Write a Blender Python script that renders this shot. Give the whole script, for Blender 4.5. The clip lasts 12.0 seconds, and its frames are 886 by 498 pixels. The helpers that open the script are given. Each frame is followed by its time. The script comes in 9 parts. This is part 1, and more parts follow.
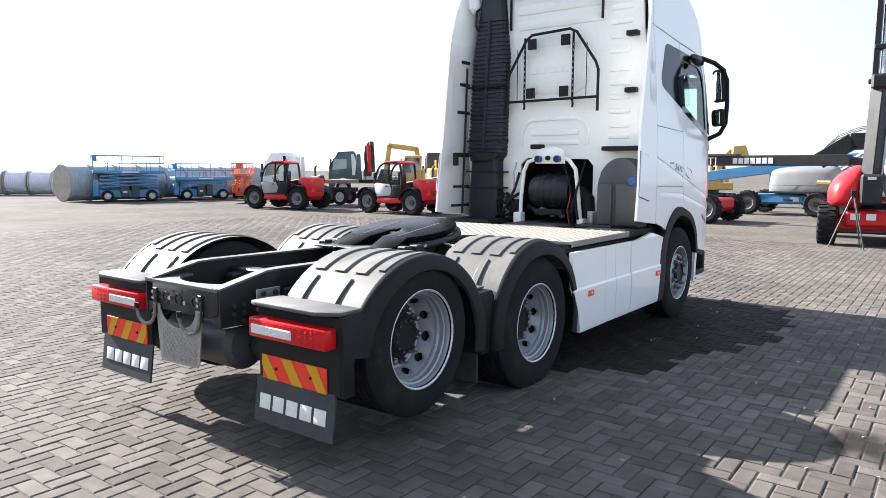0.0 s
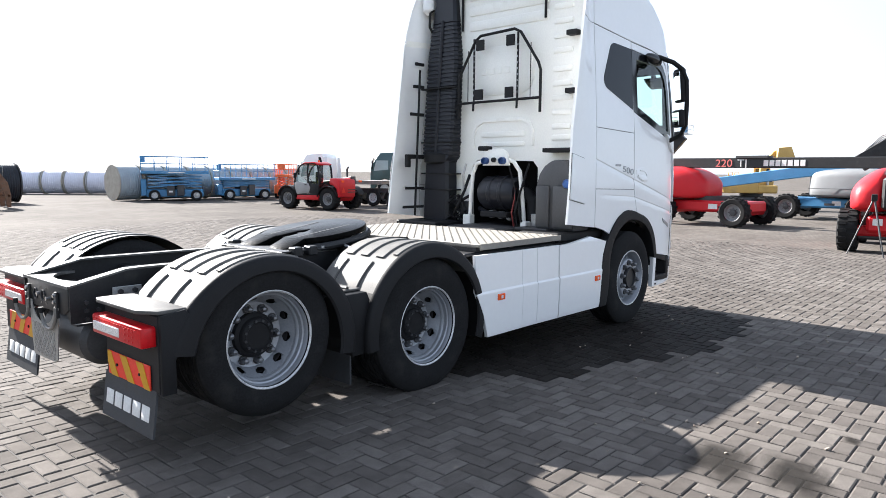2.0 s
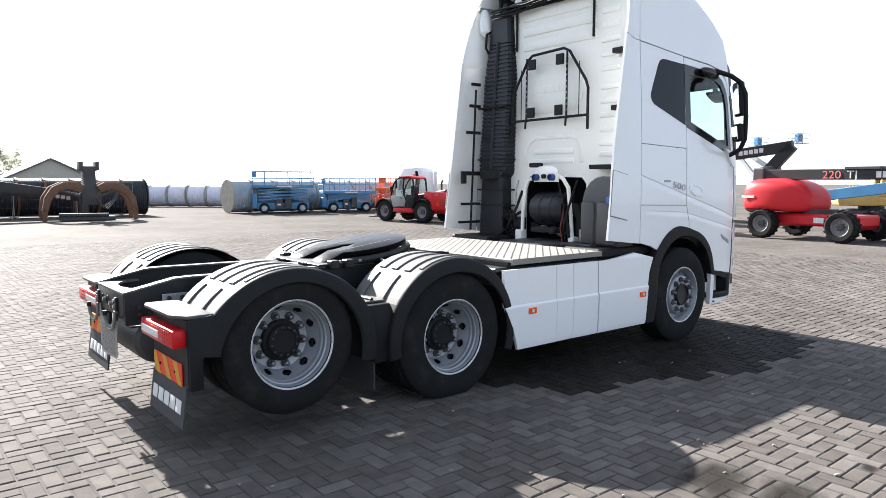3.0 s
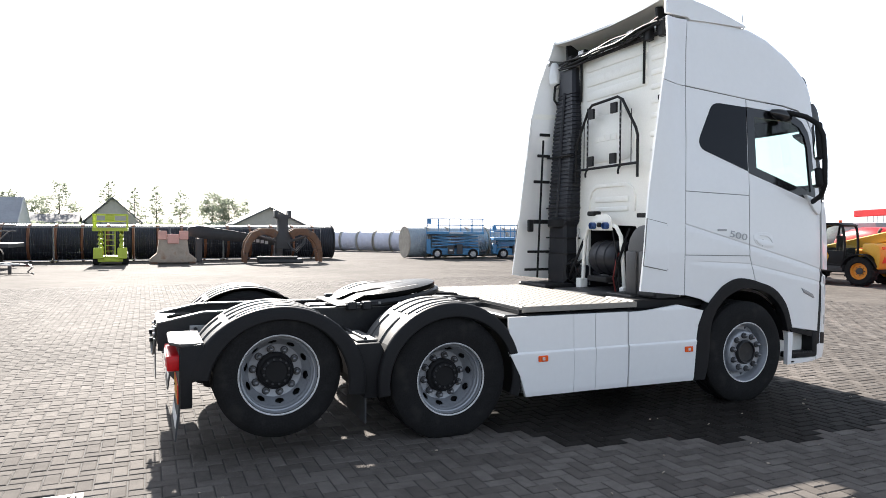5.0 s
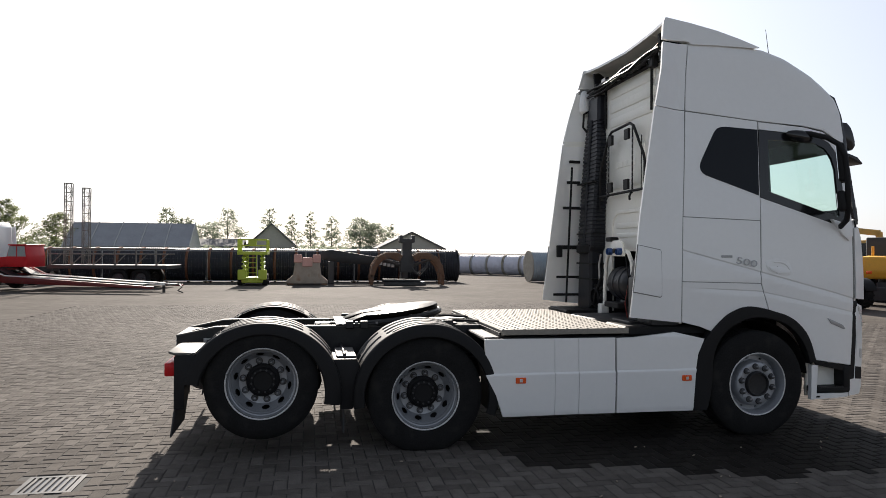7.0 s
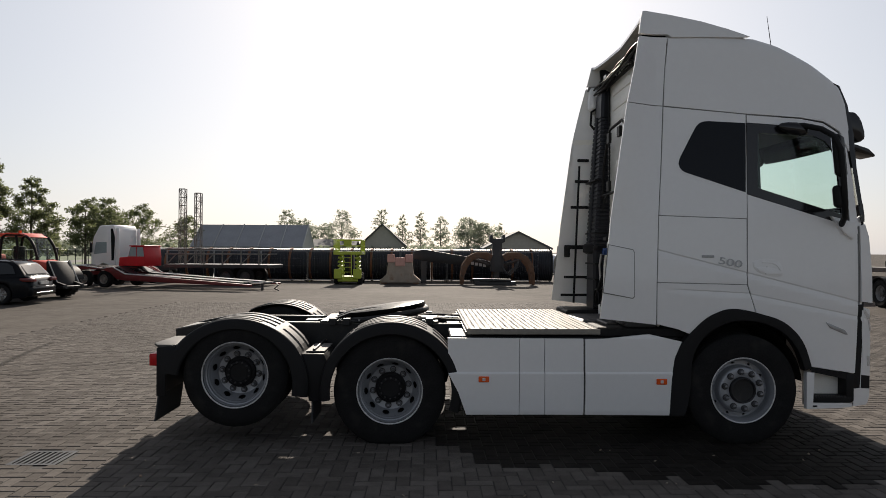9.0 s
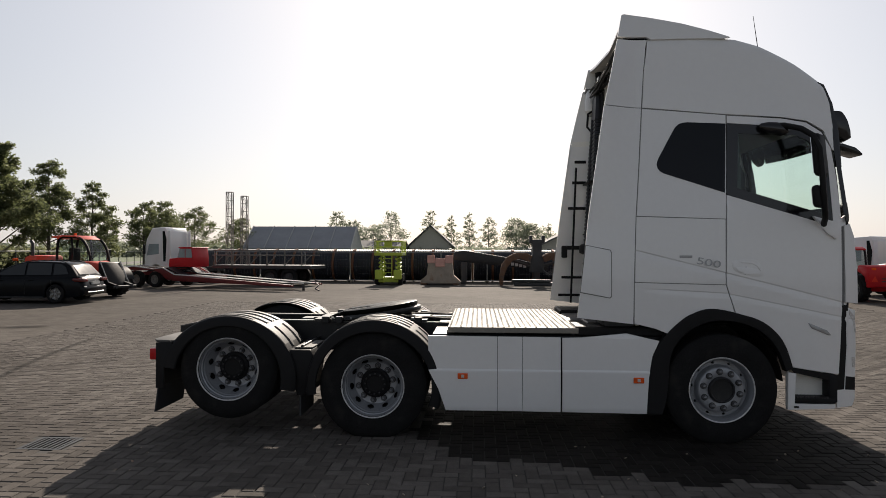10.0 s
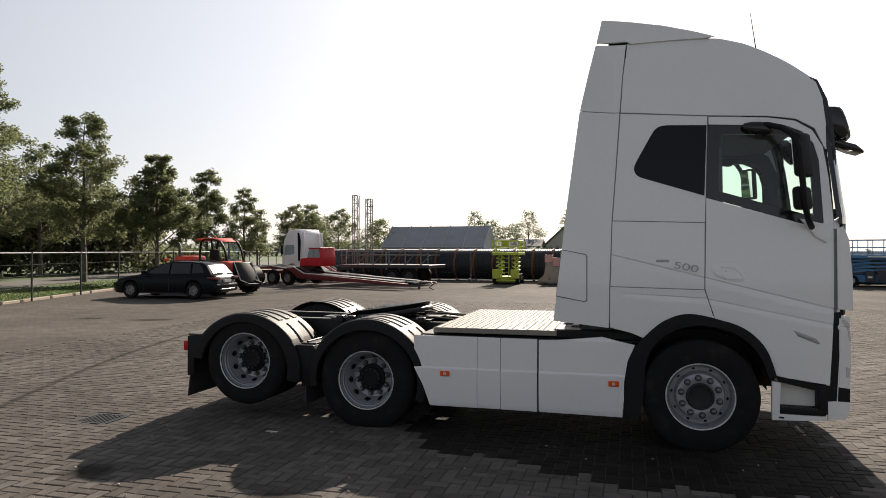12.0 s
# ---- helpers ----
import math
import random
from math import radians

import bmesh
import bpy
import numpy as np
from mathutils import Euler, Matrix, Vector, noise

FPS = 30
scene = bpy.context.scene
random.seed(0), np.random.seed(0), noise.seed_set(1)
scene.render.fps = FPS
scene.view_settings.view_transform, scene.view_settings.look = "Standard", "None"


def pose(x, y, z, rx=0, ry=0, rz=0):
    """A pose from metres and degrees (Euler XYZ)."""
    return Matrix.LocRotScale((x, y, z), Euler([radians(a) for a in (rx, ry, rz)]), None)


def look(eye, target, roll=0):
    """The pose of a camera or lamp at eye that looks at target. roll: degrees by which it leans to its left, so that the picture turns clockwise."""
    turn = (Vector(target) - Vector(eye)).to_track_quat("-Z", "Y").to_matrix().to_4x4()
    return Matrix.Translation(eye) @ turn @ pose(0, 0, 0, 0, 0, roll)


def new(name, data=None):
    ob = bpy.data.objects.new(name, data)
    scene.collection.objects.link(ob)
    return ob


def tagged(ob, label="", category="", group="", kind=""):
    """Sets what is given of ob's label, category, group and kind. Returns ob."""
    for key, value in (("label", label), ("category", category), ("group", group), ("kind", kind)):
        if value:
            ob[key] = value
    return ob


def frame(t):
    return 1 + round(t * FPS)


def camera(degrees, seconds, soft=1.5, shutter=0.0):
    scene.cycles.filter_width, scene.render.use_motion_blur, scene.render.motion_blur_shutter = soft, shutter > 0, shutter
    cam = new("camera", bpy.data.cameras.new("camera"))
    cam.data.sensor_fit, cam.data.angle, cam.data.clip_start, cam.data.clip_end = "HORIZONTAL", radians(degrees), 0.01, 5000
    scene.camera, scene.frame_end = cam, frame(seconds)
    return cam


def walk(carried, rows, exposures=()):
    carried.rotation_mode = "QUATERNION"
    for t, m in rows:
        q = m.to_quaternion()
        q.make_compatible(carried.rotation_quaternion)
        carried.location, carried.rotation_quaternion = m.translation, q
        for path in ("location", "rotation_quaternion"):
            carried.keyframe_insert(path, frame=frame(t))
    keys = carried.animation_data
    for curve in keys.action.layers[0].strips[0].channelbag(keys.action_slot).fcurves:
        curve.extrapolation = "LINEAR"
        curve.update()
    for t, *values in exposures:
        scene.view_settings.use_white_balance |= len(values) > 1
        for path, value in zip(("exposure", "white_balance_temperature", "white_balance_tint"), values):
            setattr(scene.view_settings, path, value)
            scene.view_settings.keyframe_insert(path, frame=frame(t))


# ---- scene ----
cam = camera(65.3, 12.0, soft=0.5)
PATH = [
    (0, (-4.551, -3.709, 1.62), (-2.958, -2.521, 1.395), 0.2),
    (0.5, (-4.351, -3.973, 1.635), (-2.765, -2.776, 1.412), 0.3),
    (1, (-4.077, -4.185, 1.642), (-2.528, -2.94, 1.417), 0.3),
    (1.5, (-3.867, -4.361, 1.633), (-2.363, -3.062, 1.408), 0.3),
    (2, (-3.745, -4.676, 1.63), (-2.259, -3.356, 1.408), 0.4),
    (2.5, (-3.678, -4.995, 1.651), (-2.255, -3.606, 1.431), 0.4),
    (3, (-3.481, -5.292, 1.683), (-2.214, -3.755, 1.494), 0.1),
    (3.5, (-3.261, -5.546, 1.685), (-2.125, -3.907, 1.531), 0.0),
    (5.3, (-2.103, -6.513, 1.721), (-1.364, -4.656, 1.679), 0.3),
    (5.5, (-1.976, -6.612, 1.734), (-1.268, -4.742, 1.704), 0.3),
    (6, (-1.602, -6.821, 1.732), (-1.001, -4.914, 1.734), 0.4),
    (6.5, (-1.32, -7.027, 1.716), (-0.822, -5.09, 1.727), 0.5),
    (7, (-1.019, -7.16, 1.73), (-0.636, -5.197, 1.74), 0.4),
    (8.8, (0.169, -7.445, 1.738), (0.239, -5.446, 1.748), 0.3),
    (9, (0.322, -7.47, 1.744), (0.371, -5.471, 1.751), 0.3),
    (9.5, (0.622, -7.596, 1.729), (0.622, -5.596, 1.738), 0.2),
    (10, (0.989, -7.682, 1.745), (0.887, -5.684, 1.754), 0.2),
    (10.5, (1.386, -7.7, 1.745), (1.169, -5.712, 1.75), 0.2),
    (11, (1.802, -7.806, 1.779), (1.488, -5.83, 1.783), 0.0),
    (11.5, (2.187, -7.852, 1.807), (1.766, -5.897, 1.812), 0.1),
    (12, (2.599, -7.836, 1.808), (2.08, -5.905, 1.812), 0.0),
]
walk(cam, [(t, look(eye, target, roll)) for t, eye, target, roll in PATH],
     exposures=[(0, 2.3, 6010, 12), (2.0, 2.28, 6040, 12), (3.5, 2.22, 6100, 12), (5.5, 1.91, 6330, 12), (7.0, 1.02, 6530, 13), (9.0, 0.5, 6740, 13), (10.5, 0.53, 6860, 14), (12, 0.82, 6930, 14)])

# ---- sun and sky ----
SUN_TO = Vector((0.02, 1.0, 0.535)).normalized()      # towards the sun
world = bpy.data.worlds.new("hazy_sky")
scene.world = world
world.use_nodes = True
wn = world.node_tree.nodes
sky = wn.new("ShaderNodeTexSky")
sky.sky_type = "NISHITA"
sky.sun_disc = False
sky.sun_elevation = math.asin(SUN_TO.z)
sky.sun_rotation = math.atan2(SUN_TO.x, SUN_TO.y)
sky.altitude, sky.air_density, sky.dust_density, sky.ozone_density = 0.0, 1.0, 1.5, 1.0
wn["Background"].inputs["Strength"].default_value = 0.019
world.node_tree.links.new(sky.outputs[0], wn["Background"].inputs["Color"])
haze, both = wn.new("ShaderNodeBackground"), wn.new("ShaderNodeAddShader")     # even pale haze over the blue
haze.inputs["Color"].default_value = (0.87, 0.945, 1.04, 1)
# the haze is whiter and brighter on the sun's side of the sky
way, dot, pos_, sq, mad = wn.new("ShaderNodeTexCoord"), wn.new("ShaderNodeVectorMath"), wn.new("ShaderNodeMath"), wn.new("ShaderNodeMath"), wn.new("ShaderNodeMath")
dot.operation, pos_.operation, sq.operation, mad.operation = "DOT_PRODUCT", "MAXIMUM", "POWER", "MULTIPLY_ADD"
dot.inputs[1].default_value = SUN_TO
pos_.inputs[1].default_value, sq.inputs[1].default_value = 0.0, 2.0
xyz, up, thin = wn.new("ShaderNodeSeparateXYZ"), wn.new("ShaderNodeMapRange"), wn.new("ShaderNodeMath")     # and thickest at the horizon
thin.operation = "MULTIPLY"
up.inputs["To Min"].default_value, up.inputs["To Max"].default_value = 1.2, 0.55
mad.inputs[1].default_value = 0.205
sq2, base = wn.new("ShaderNodeMath"), wn.new("ShaderNodeMath")     # and weakest at right angles to the sun
sq2.operation, base.operation = "MULTIPLY", "MULTIPLY_ADD"
base.inputs[1].default_value, base.inputs[2].default_value = 0.14, 0.145
for src, dst in ((way.outputs["Generated"], dot.inputs[0]), (dot.outputs["Value"], pos_.inputs[0]), (pos_.outputs[0], sq.inputs[0]), (sq.outputs[0], mad.inputs[0]), (dot.outputs["Value"], sq2.inputs[0]), (dot.outputs["Value"], sq2.inputs[1]), (sq2.outputs[0], base.inputs[0]), (base.outputs[0], mad.inputs[2]), (way.outputs["Generated"], xyz.inputs[0]), (xyz.outputs["Z"], up.inputs["Value"]), (mad.outputs[0], thin.inputs[0]), (up.outputs[0], thin.inputs[1]), (thin.outputs[0], haze.inputs["Strength"])):
    world.node_tree.links.new(src, dst)
world.node_tree.links.new(wn["Background"].outputs[0], both.inputs[0])
world.node_tree.links.new(haze.outputs[0], both.inputs[1])
world.node_tree.links.new(both.outputs[0], wn["World Output"].inputs["Surface"])
sun = new("sun", bpy.data.lights.new("sun", "SUN"))
sun.data.energy, sun.data.angle, sun.data.color = 5.0, radians(0.7), (1.0, 0.93, 0.82)
sun.matrix_world = look((0, 0, 30), Vector((0, 0, 30)) - SUN_TO)


# ---- tools ----
def part(name, bm, material, parent, label="", sharp=35):
    """One mesh under a thing or a part."""
    me = bpy.data.meshes.new(name)
    bmesh.ops.recalc_face_normals(bm, faces=bm.faces)
    bm.to_mesh(me)
    bm.free()
    me.materials.append(material)
    me.shade_smooth()
    me.set_sharp_from_angle(angle=radians(sharp))
    ob = new(name, me)
    ob.parent = parent
    if label:
        tagged(ob, label)
    return ob


def thing(name, label, category, group="", at=(0, 0, 0), turn=0):
    ob = new(name)
    ob.empty_display_size = 0.2
    ob.matrix_basis = pose(*at, 0, 0, turn)
    return tagged(ob, label, category, group)


def box(bm, x0, x1, y0, y1, z0, z1, bevel=0.0, m=None, seg=1):
    r = bmesh.ops.create_cube(bm, size=1.0)
    t = Matrix.Translation(((x0 + x1) / 2, (y0 + y1) / 2, (z0 + z1) / 2)) @ Matrix.Diagonal((abs(x1 - x0), abs(y1 - y0), abs(z1 - z0), 1))
    bmesh.ops.transform(bm, matrix=(m @ t) if m else t, verts=r["verts"])
    if bevel:
        edges = list({e for v in r["verts"] for e in v.link_edges})
        bmesh.ops.bevel(bm, geom=edges, offset=bevel, segments=seg, affect="EDGES", profile=0.5)
    return bm


def bx(*a, **k):
    return box(bmesh.new(), *a, **k)


def rod(bm, p0, p1, r, r2=None, seg=12, caps=True):
    p0, p1 = Vector(p0), Vector(p1)
    d = p1 - p0
    m = Matrix.Translation((p0 + p1) / 2) @ d.to_track_quat("Z", "Y").to_matrix().to_4x4()
    bmesh.ops.create_cone(bm, cap_ends=caps, segments=seg, radius1=r, radius2=r if r2 is None else r2, depth=d.length, matrix=m)
    return bm


def tube(bm, pts, r, seg=8):
    """A bent pipe through the points."""
    pts = [Vector(p) for p in pts]
    rings = []
    up = None
    for i, p in enumerate(pts):
        d = (pts[min(i + 1, len(pts) - 1)] - pts[max(i - 1, 0)]).normalized()
        a = up if up and abs(up.dot(d)) < 0.95 else (Vector((0, 0, 1)) if abs(d.z) < 0.9 else Vector((1, 0, 0)))
        u = d.cross(a).normalized()
        w = u.cross(d).normalized()
        up = w
        rings.append([bm.verts.new(p + r * (math.cos(k * math.tau / seg) * u + math.sin(k * math.tau / seg) * w)) for k in range(seg)])
    for a, b in zip(rings, rings[1:]):
        for k in range(seg):
            bm.faces.new((a[k], a[(k + 1) % seg], b[(k + 1) % seg], b[k]))
    bm.faces.new(rings[0][::-1])
    bm.faces.new(rings[-1])
    return bm


def lathe(bm, profile, m=None, seg=48, closed=False):
    """Turn (radius, along) pairs round the y axis."""
    rings = []
    for r, a in profile:
        ring = []
        for k in range(seg):
            t = k * math.tau / seg
            p = Vector((r * math.cos(t), a, r * math.sin(t)))
            ring.append(bm.verts.new(m @ p if m else p))
        rings.append(ring)
    pairs = list(zip(rings, rings[1:])) + ([(rings[-1], rings[0])] if closed else [])
    for a, b in pairs:
        for k in range(seg):
            bm.faces.new((a[k], a[(k + 1) % seg], b[(k + 1) % seg], b[k]))
    return bm


def prism(bm, poly, lo, hi, axis="y", m=None, bevel=0.0):
    """A flat outline given thickness: poly in (x, z) for axis y, (y, z) for x, (x, y) for z."""
    def at(p, h):
        v = {"y": (p[0], h, p[1]), "x": (h, p[0], p[1]), "z": (p[0], p[1], h)}[axis]
        return (m @ Vector(v)) if m else Vector(v)
    a = [bm.verts.new(at(p, lo)) for p in poly]
    b = [bm.verts.new(at(p, hi)) for p in poly]
    n = len(poly)
    fs = [bm.faces.new(a), bm.faces.new(b[::-1])]
    for i in range(n):
        fs.append(bm.faces.new((a[i], b[i], b[(i + 1) % n], a[(i + 1) % n])))
    if bevel:
        es = list({e for f in fs for e in f.edges})
        bmesh.ops.recalc_face_normals(bm, faces=fs)
        bmesh.ops.bevel(bm, geom=es, offset=bevel, segments=2, affect="EDGES", profile=0.5)
    return bm


def sheet(bm, f, nu, nv, thick=None):
    """A curved sheet: f(u, v) with u, v from 0 to 1, thickened along thick."""
    g = [[bm.verts.new(f(i / nu, j / nv)) for j in range(nv + 1)] for i in range(nu + 1)]
    fs = [bm.faces.new((g[i][j], g[i + 1][j], g[i + 1][j + 1], g[i][j + 1])) for i in range(nu) for j in range(nv)]
    if thick:
        r = bmesh.ops.extrude_face_region(bm, geom=fs, use_keep_orig=True)
        vs = [e for e in r["geom"] if isinstance(e, bmesh.types.BMVert)]
        bmesh.ops.translate(bm, vec=thick, verts=vs)
    return bm


def words(text, size, material, parent, m, depth=0.002, name="lettering"):
    cu = bpy.data.curves.new(name, "FONT")
    cu.body, cu.size, cu.extrude = text, size, depth
    tmp = bpy.data.objects.new(name, cu)
    me = bpy.data.meshes.new_from_object(tmp)
    bpy.data.objects.remove(tmp)
    me.materials.append(material)
    ob = new(name, me)
    ob.parent = parent
    ob.matrix_basis = m
    return ob


def crisp(ob):
    """Shading that keeps large faces flat beside narrow rounded edges."""
    ob.modifiers.new("weighted_normal", "WEIGHTED_NORMAL").keep_sharp = True
    return ob


# ---- materials ----
def material(name, color, rough=0.5, metal=0.0, var=0.12, scale=3.0, fine=60.0, bump=0.05, coat=0.0, dirt=None, dirt_at=0.62, spec=0.5):
    """A surface with cloudy and fine variation of colour and gloss, a fine relief, and dirt patches where given."""
    m = bpy.data.materials.new(name)
    m.use_nodes = True
    n, l = m.node_tree.nodes, m.node_tree.links
    b = n["Principled BSDF"]
    co = n.new("ShaderNodeTexCoord")
    big, small = n.new("ShaderNodeTexNoise"), n.new("ShaderNodeTexNoise")
    for t, s, d in ((big, scale, 5), (small, fine, 3)):
        t.inputs["Scale"].default_value, t.inputs["Detail"].default_value = s, d
        l.new(co.outputs["Object"], t.inputs["Vector"])
    add = n.new("ShaderNodeMath")
    add.operation = "ADD"
    l.new(big.outputs["Fac"], add.inputs[0])
    l.new(small.outputs["Fac"], add.inputs[1])
    rng = n.new("ShaderNodeMapRange")
    rng.inputs["From Min"].default_value, rng.inputs["From Max"].default_value = 0.7, 1.3
    rng.inputs["To Min"].default_value, rng.inputs["To Max"].default_value = 1 - var, 1 + var
    l.new(add.outputs[0], rng.inputs["Value"])
    mul = n.new("ShaderNodeVectorMath")
    mul.operation = "SCALE"
    mul.inputs[0].default_value = color[:3]
    l.new(rng.outputs[0], mul.inputs["Scale"])
    out = mul.outputs[0]
    if dirt:
        mix = n.new("ShaderNodeMix")
        mix.data_type = "RGBA"
        ramp = n.new("ShaderNodeMapRange")
        ramp.inputs["From Min"].default_value, ramp.inputs["From Max"].default_value = dirt_at, dirt_at + 0.18
        l.new(big.outputs["Fac"], ramp.inputs["Value"])
        l.new(ramp.outputs[0], mix.inputs[0])
        l.new(out, mix.inputs[6])
        mix.inputs[7].default_value = (*dirt, 1)
        out = mix.outputs[2]
    l.new(out, b.inputs["Base Color"])
    rr = n.new("ShaderNodeMapRange")
    rr.inputs["To Min"].default_value, rr.inputs["To Max"].default_value = max(0.02, rough - 0.12 * rough), min(1, rough + 0.25 * rough)
    l.new(big.outputs["Fac"], rr.inputs["Value"])
    l.new(rr.outputs[0], b.inputs["Roughness"])
    b.inputs["Metallic"].default_value = metal
    b.inputs["Coat Weight"].default_value = coat
    b.inputs["Coat Roughness"].default_value = 0.04
    b.inputs["Specular IOR Level"].default_value = spec
    if bump:
        bp = n.new("ShaderNodeBump")
        bp.inputs["Strength"].default_value, bp.inputs["Distance"].default_value = bump, 0.01
        l.new(small.outputs["Fac"], bp.inputs["Height"])
        l.new(bp.outputs[0], b.inputs["Normal"])
    return m


def glass(name, tint, gloss=0.08, see=1.0):
    """A thin pane: tinted see-through with a mirror film."""
    m = bpy.data.materials.new(name)
    m.use_nodes = True
    n, l = m.node_tree.nodes, m.node_tree.links
    n.remove(n["Principled BSDF"])
    tr, gl, mx, fr = n.new("ShaderNodeBsdfTransparent"), n.new("ShaderNodeBsdfGlossy"), n.new("ShaderNodeMixShader"), n.new("ShaderNodeLayerWeight")
    pw, ad = n.new("ShaderNodeMath"), n.new("ShaderNodeMath")
    tr.inputs["Color"].default_value = (*tint, 1)
    gl.inputs["Roughness"].default_value = 0.02
    pw.operation, ad.operation = "POWER", "MULTIPLY_ADD"
    pw.inputs[1].default_value, ad.inputs[1].default_value, ad.inputs[2].default_value = 4.0, 0.6, gloss * 0.6
    l.new(fr.outputs["Facing"], pw.inputs[0])
    l.new(pw.outputs[0], ad.inputs[0])
    l.new(ad.outputs[0], mx.inputs[0])
    l.new(tr.outputs[0], mx.inputs[1])
    l.new(gl.outputs[0], mx.inputs[2])
    l.new(mx.outputs[0], n["Material Output"].inputs["Surface"])
    return m


WHITE = material("white_lacquer", (0.83, 0.83, 0.825), 0.28, var=0.015, scale=1.2, fine=20, bump=0.0, coat=0.6)
WHITE_SATIN = material("white_cab_back", (0.84, 0.83, 0.78), 0.42, var=0.04, scale=2.5, bump=0.01, dirt=(0.6, 0.57, 0.5), dirt_at=0.66)
BLACK = material("black_plastic", (0.015, 0.015, 0.016), 0.5, var=0.2, bump=0.06, fine=220, spec=0.14)
BLACK_GLOSS = material("black_gloss", (0.012, 0.012, 0.014), 0.12, var=0.1, bump=0)
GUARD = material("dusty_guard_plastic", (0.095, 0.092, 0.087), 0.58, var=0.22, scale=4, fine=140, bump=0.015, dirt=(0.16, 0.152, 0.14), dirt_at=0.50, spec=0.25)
FLAP = material("worn_flap_rubber", (0.046, 0.048, 0.052), 0.7, var=0.25, scale=9, fine=120, bump=0.05, dirt=(0.05, 0.048, 0.046), dirt_at=0.55, spec=0.3)
RUBBER = material("tyre_rubber", (0.014, 0.014, 0.0145), 0.85, var=0.3, scale=6, fine=90, bump=0.08, dirt=(0.026, 0.025, 0.023), dirt_at=0.56, spec=0.15)
RIM = material("silver_wheel_paint", (0.31, 0.325, 0.35), 0.36, metal=0.35, var=0.1, scale=6, fine=80, bump=0.03, dirt=(0.32, 0.31, 0.30), dirt_at=0.66)
CHROME = material("bright_nut_steel", (0.6, 0.6, 0.6), 0.22, metal=1.0, var=0.1)
FRAME = material("chassis_paint", (0.014, 0.0145, 0.016), 0.45, var=0.3, scale=6, bump=0.05, dirt=(0.035, 0.033, 0.03), dirt_at=0.6, spec=0.4)
GREASE = material("greasy_steel", (0.0035, 0.0034, 0.0033), 0.3, var=0.6, scale=9, fine=38, bump=0.3, dirt=(0.018, 0.017, 0.016), dirt_at=0.64, spec=0.03)
WEATHERED = material("weathered_steel", (0.20, 0.185, 0.165), 0.6, metal=0.3, var=0.3, scale=5, bump=0.08)
STEEL = material("galvanised_steel", (0.42, 0.42, 0.42), 0.42, metal=0.7, var=0.2, scale=8, bump=0.03)
ALU = material("tread_plate_aluminium", (0.235, 0.217, 0.188), 0.65, metal=0.08, var=0.12, scale=3, fine=40, bump=0.04)
CHEQUER = material("chequer_plate_steel", (0.34, 0.335, 0.32), 0.45, metal=0.6, var=0.2, scale=9, bump=0.05, dirt=(0.16, 0.15, 0.13), dirt_at=0.58)
RED_LENS = material("red_lamp_lens", (0.50, 0.006, 0.010), 0.3, var=0.12, scale=30, bump=0.03, coat=0.1, spec=0.25)
CLEAR_LENS = material("clear_lamp_lens", (0.62, 0.6, 0.58), 0.15, var=0.25, scale=90, fine=160, bump=0.15)
AMBER = material("amber_marker_lens", (0.8, 0.10, 0.012), 0.2, var=0.1, scale=50)
SIGN_RED = material("reflector_red", (0.70, 0.045, 0.025), 0.45, var=0.08, spec=0.2)
SIGN_YELLOW = material("reflector_yellow", (0.52, 0.27, 0.012), 0.45, var=0.08, spec=0.2)
PALE = material("white_print", (0.66, 0.66, 0.64), 0.8, var=0.12, scale=8, spec=0.1)
BADGE = material("grey_badge", (0.34, 0.35, 0.36), 0.3, metal=0.6, var=0.05)
TANK_GREY = material("grey_moulded_plastic", (0.042, 0.043, 0.046), 0.5, var=0.15, scale=4, bump=0.05)
BLUE_CAP = material("blue_cap", (0.02, 0.06, 0.19), 0.4)
CABIN_DARK = material("cabin_trim", (0.10, 0.10, 0.10), 0.7, var=0.15)
CABIN_LIGHT = material("cabin_headliner", (0.2, 0.19, 0.175), 0.8, var=0.1)
GREEN_GLASS = glass("green_tinted_glass", (0.70, 0.86, 0.80))
CLEAR_GLASS = glass("clear_glass", (0.86, 0.92, 0.90))
PRIVACY = material("privacy_glass", (0.010, 0.012, 0.016), 0.06, var=0.05, bump=0, spec=0.16)
LINER = material("seal_grey", (0.22, 0.22, 0.22), 0.8, var=0.1, bump=0)
DUCT = material("duct_plastic", (0.013, 0.014, 0.019), 0.4, var=0.2, bump=0.04, fine=160, spec=0.3)
MIRROR = material("mirror", (0.85, 0.85, 0.85), 0.02, metal=1.0, var=0.0, bump=0)
RED = material("machine_red", (0.50, 0.014, 0.02), 0.4, var=0.1, scale=2, spec=0.3)
BLUE = material("machine_blue", (0.045, 0.19, 0.37), 0.45, var=0.15, scale=2, coat=0.2)
YELLOW = material("machine_yellow", (0.65, 0.34, 0.03), 0.45, var=0.15, scale=2, dirt=(0.3, 0.2, 0.08), dirt_at=0.64)
ORANGE = material("machine_orange", (0.72, 0.13, 0.03), 0.45, var=0.15, scale=2)
LIME = material("machine_lime", (0.42, 0.50, 0.05), 0.5, var=0.12, scale=2)
GREY = material("machine_grey", (0.42, 0.42, 0.42), 0.45, var=0.12, scale=2)
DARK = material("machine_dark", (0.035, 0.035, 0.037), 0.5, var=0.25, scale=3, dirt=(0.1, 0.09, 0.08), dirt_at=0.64)
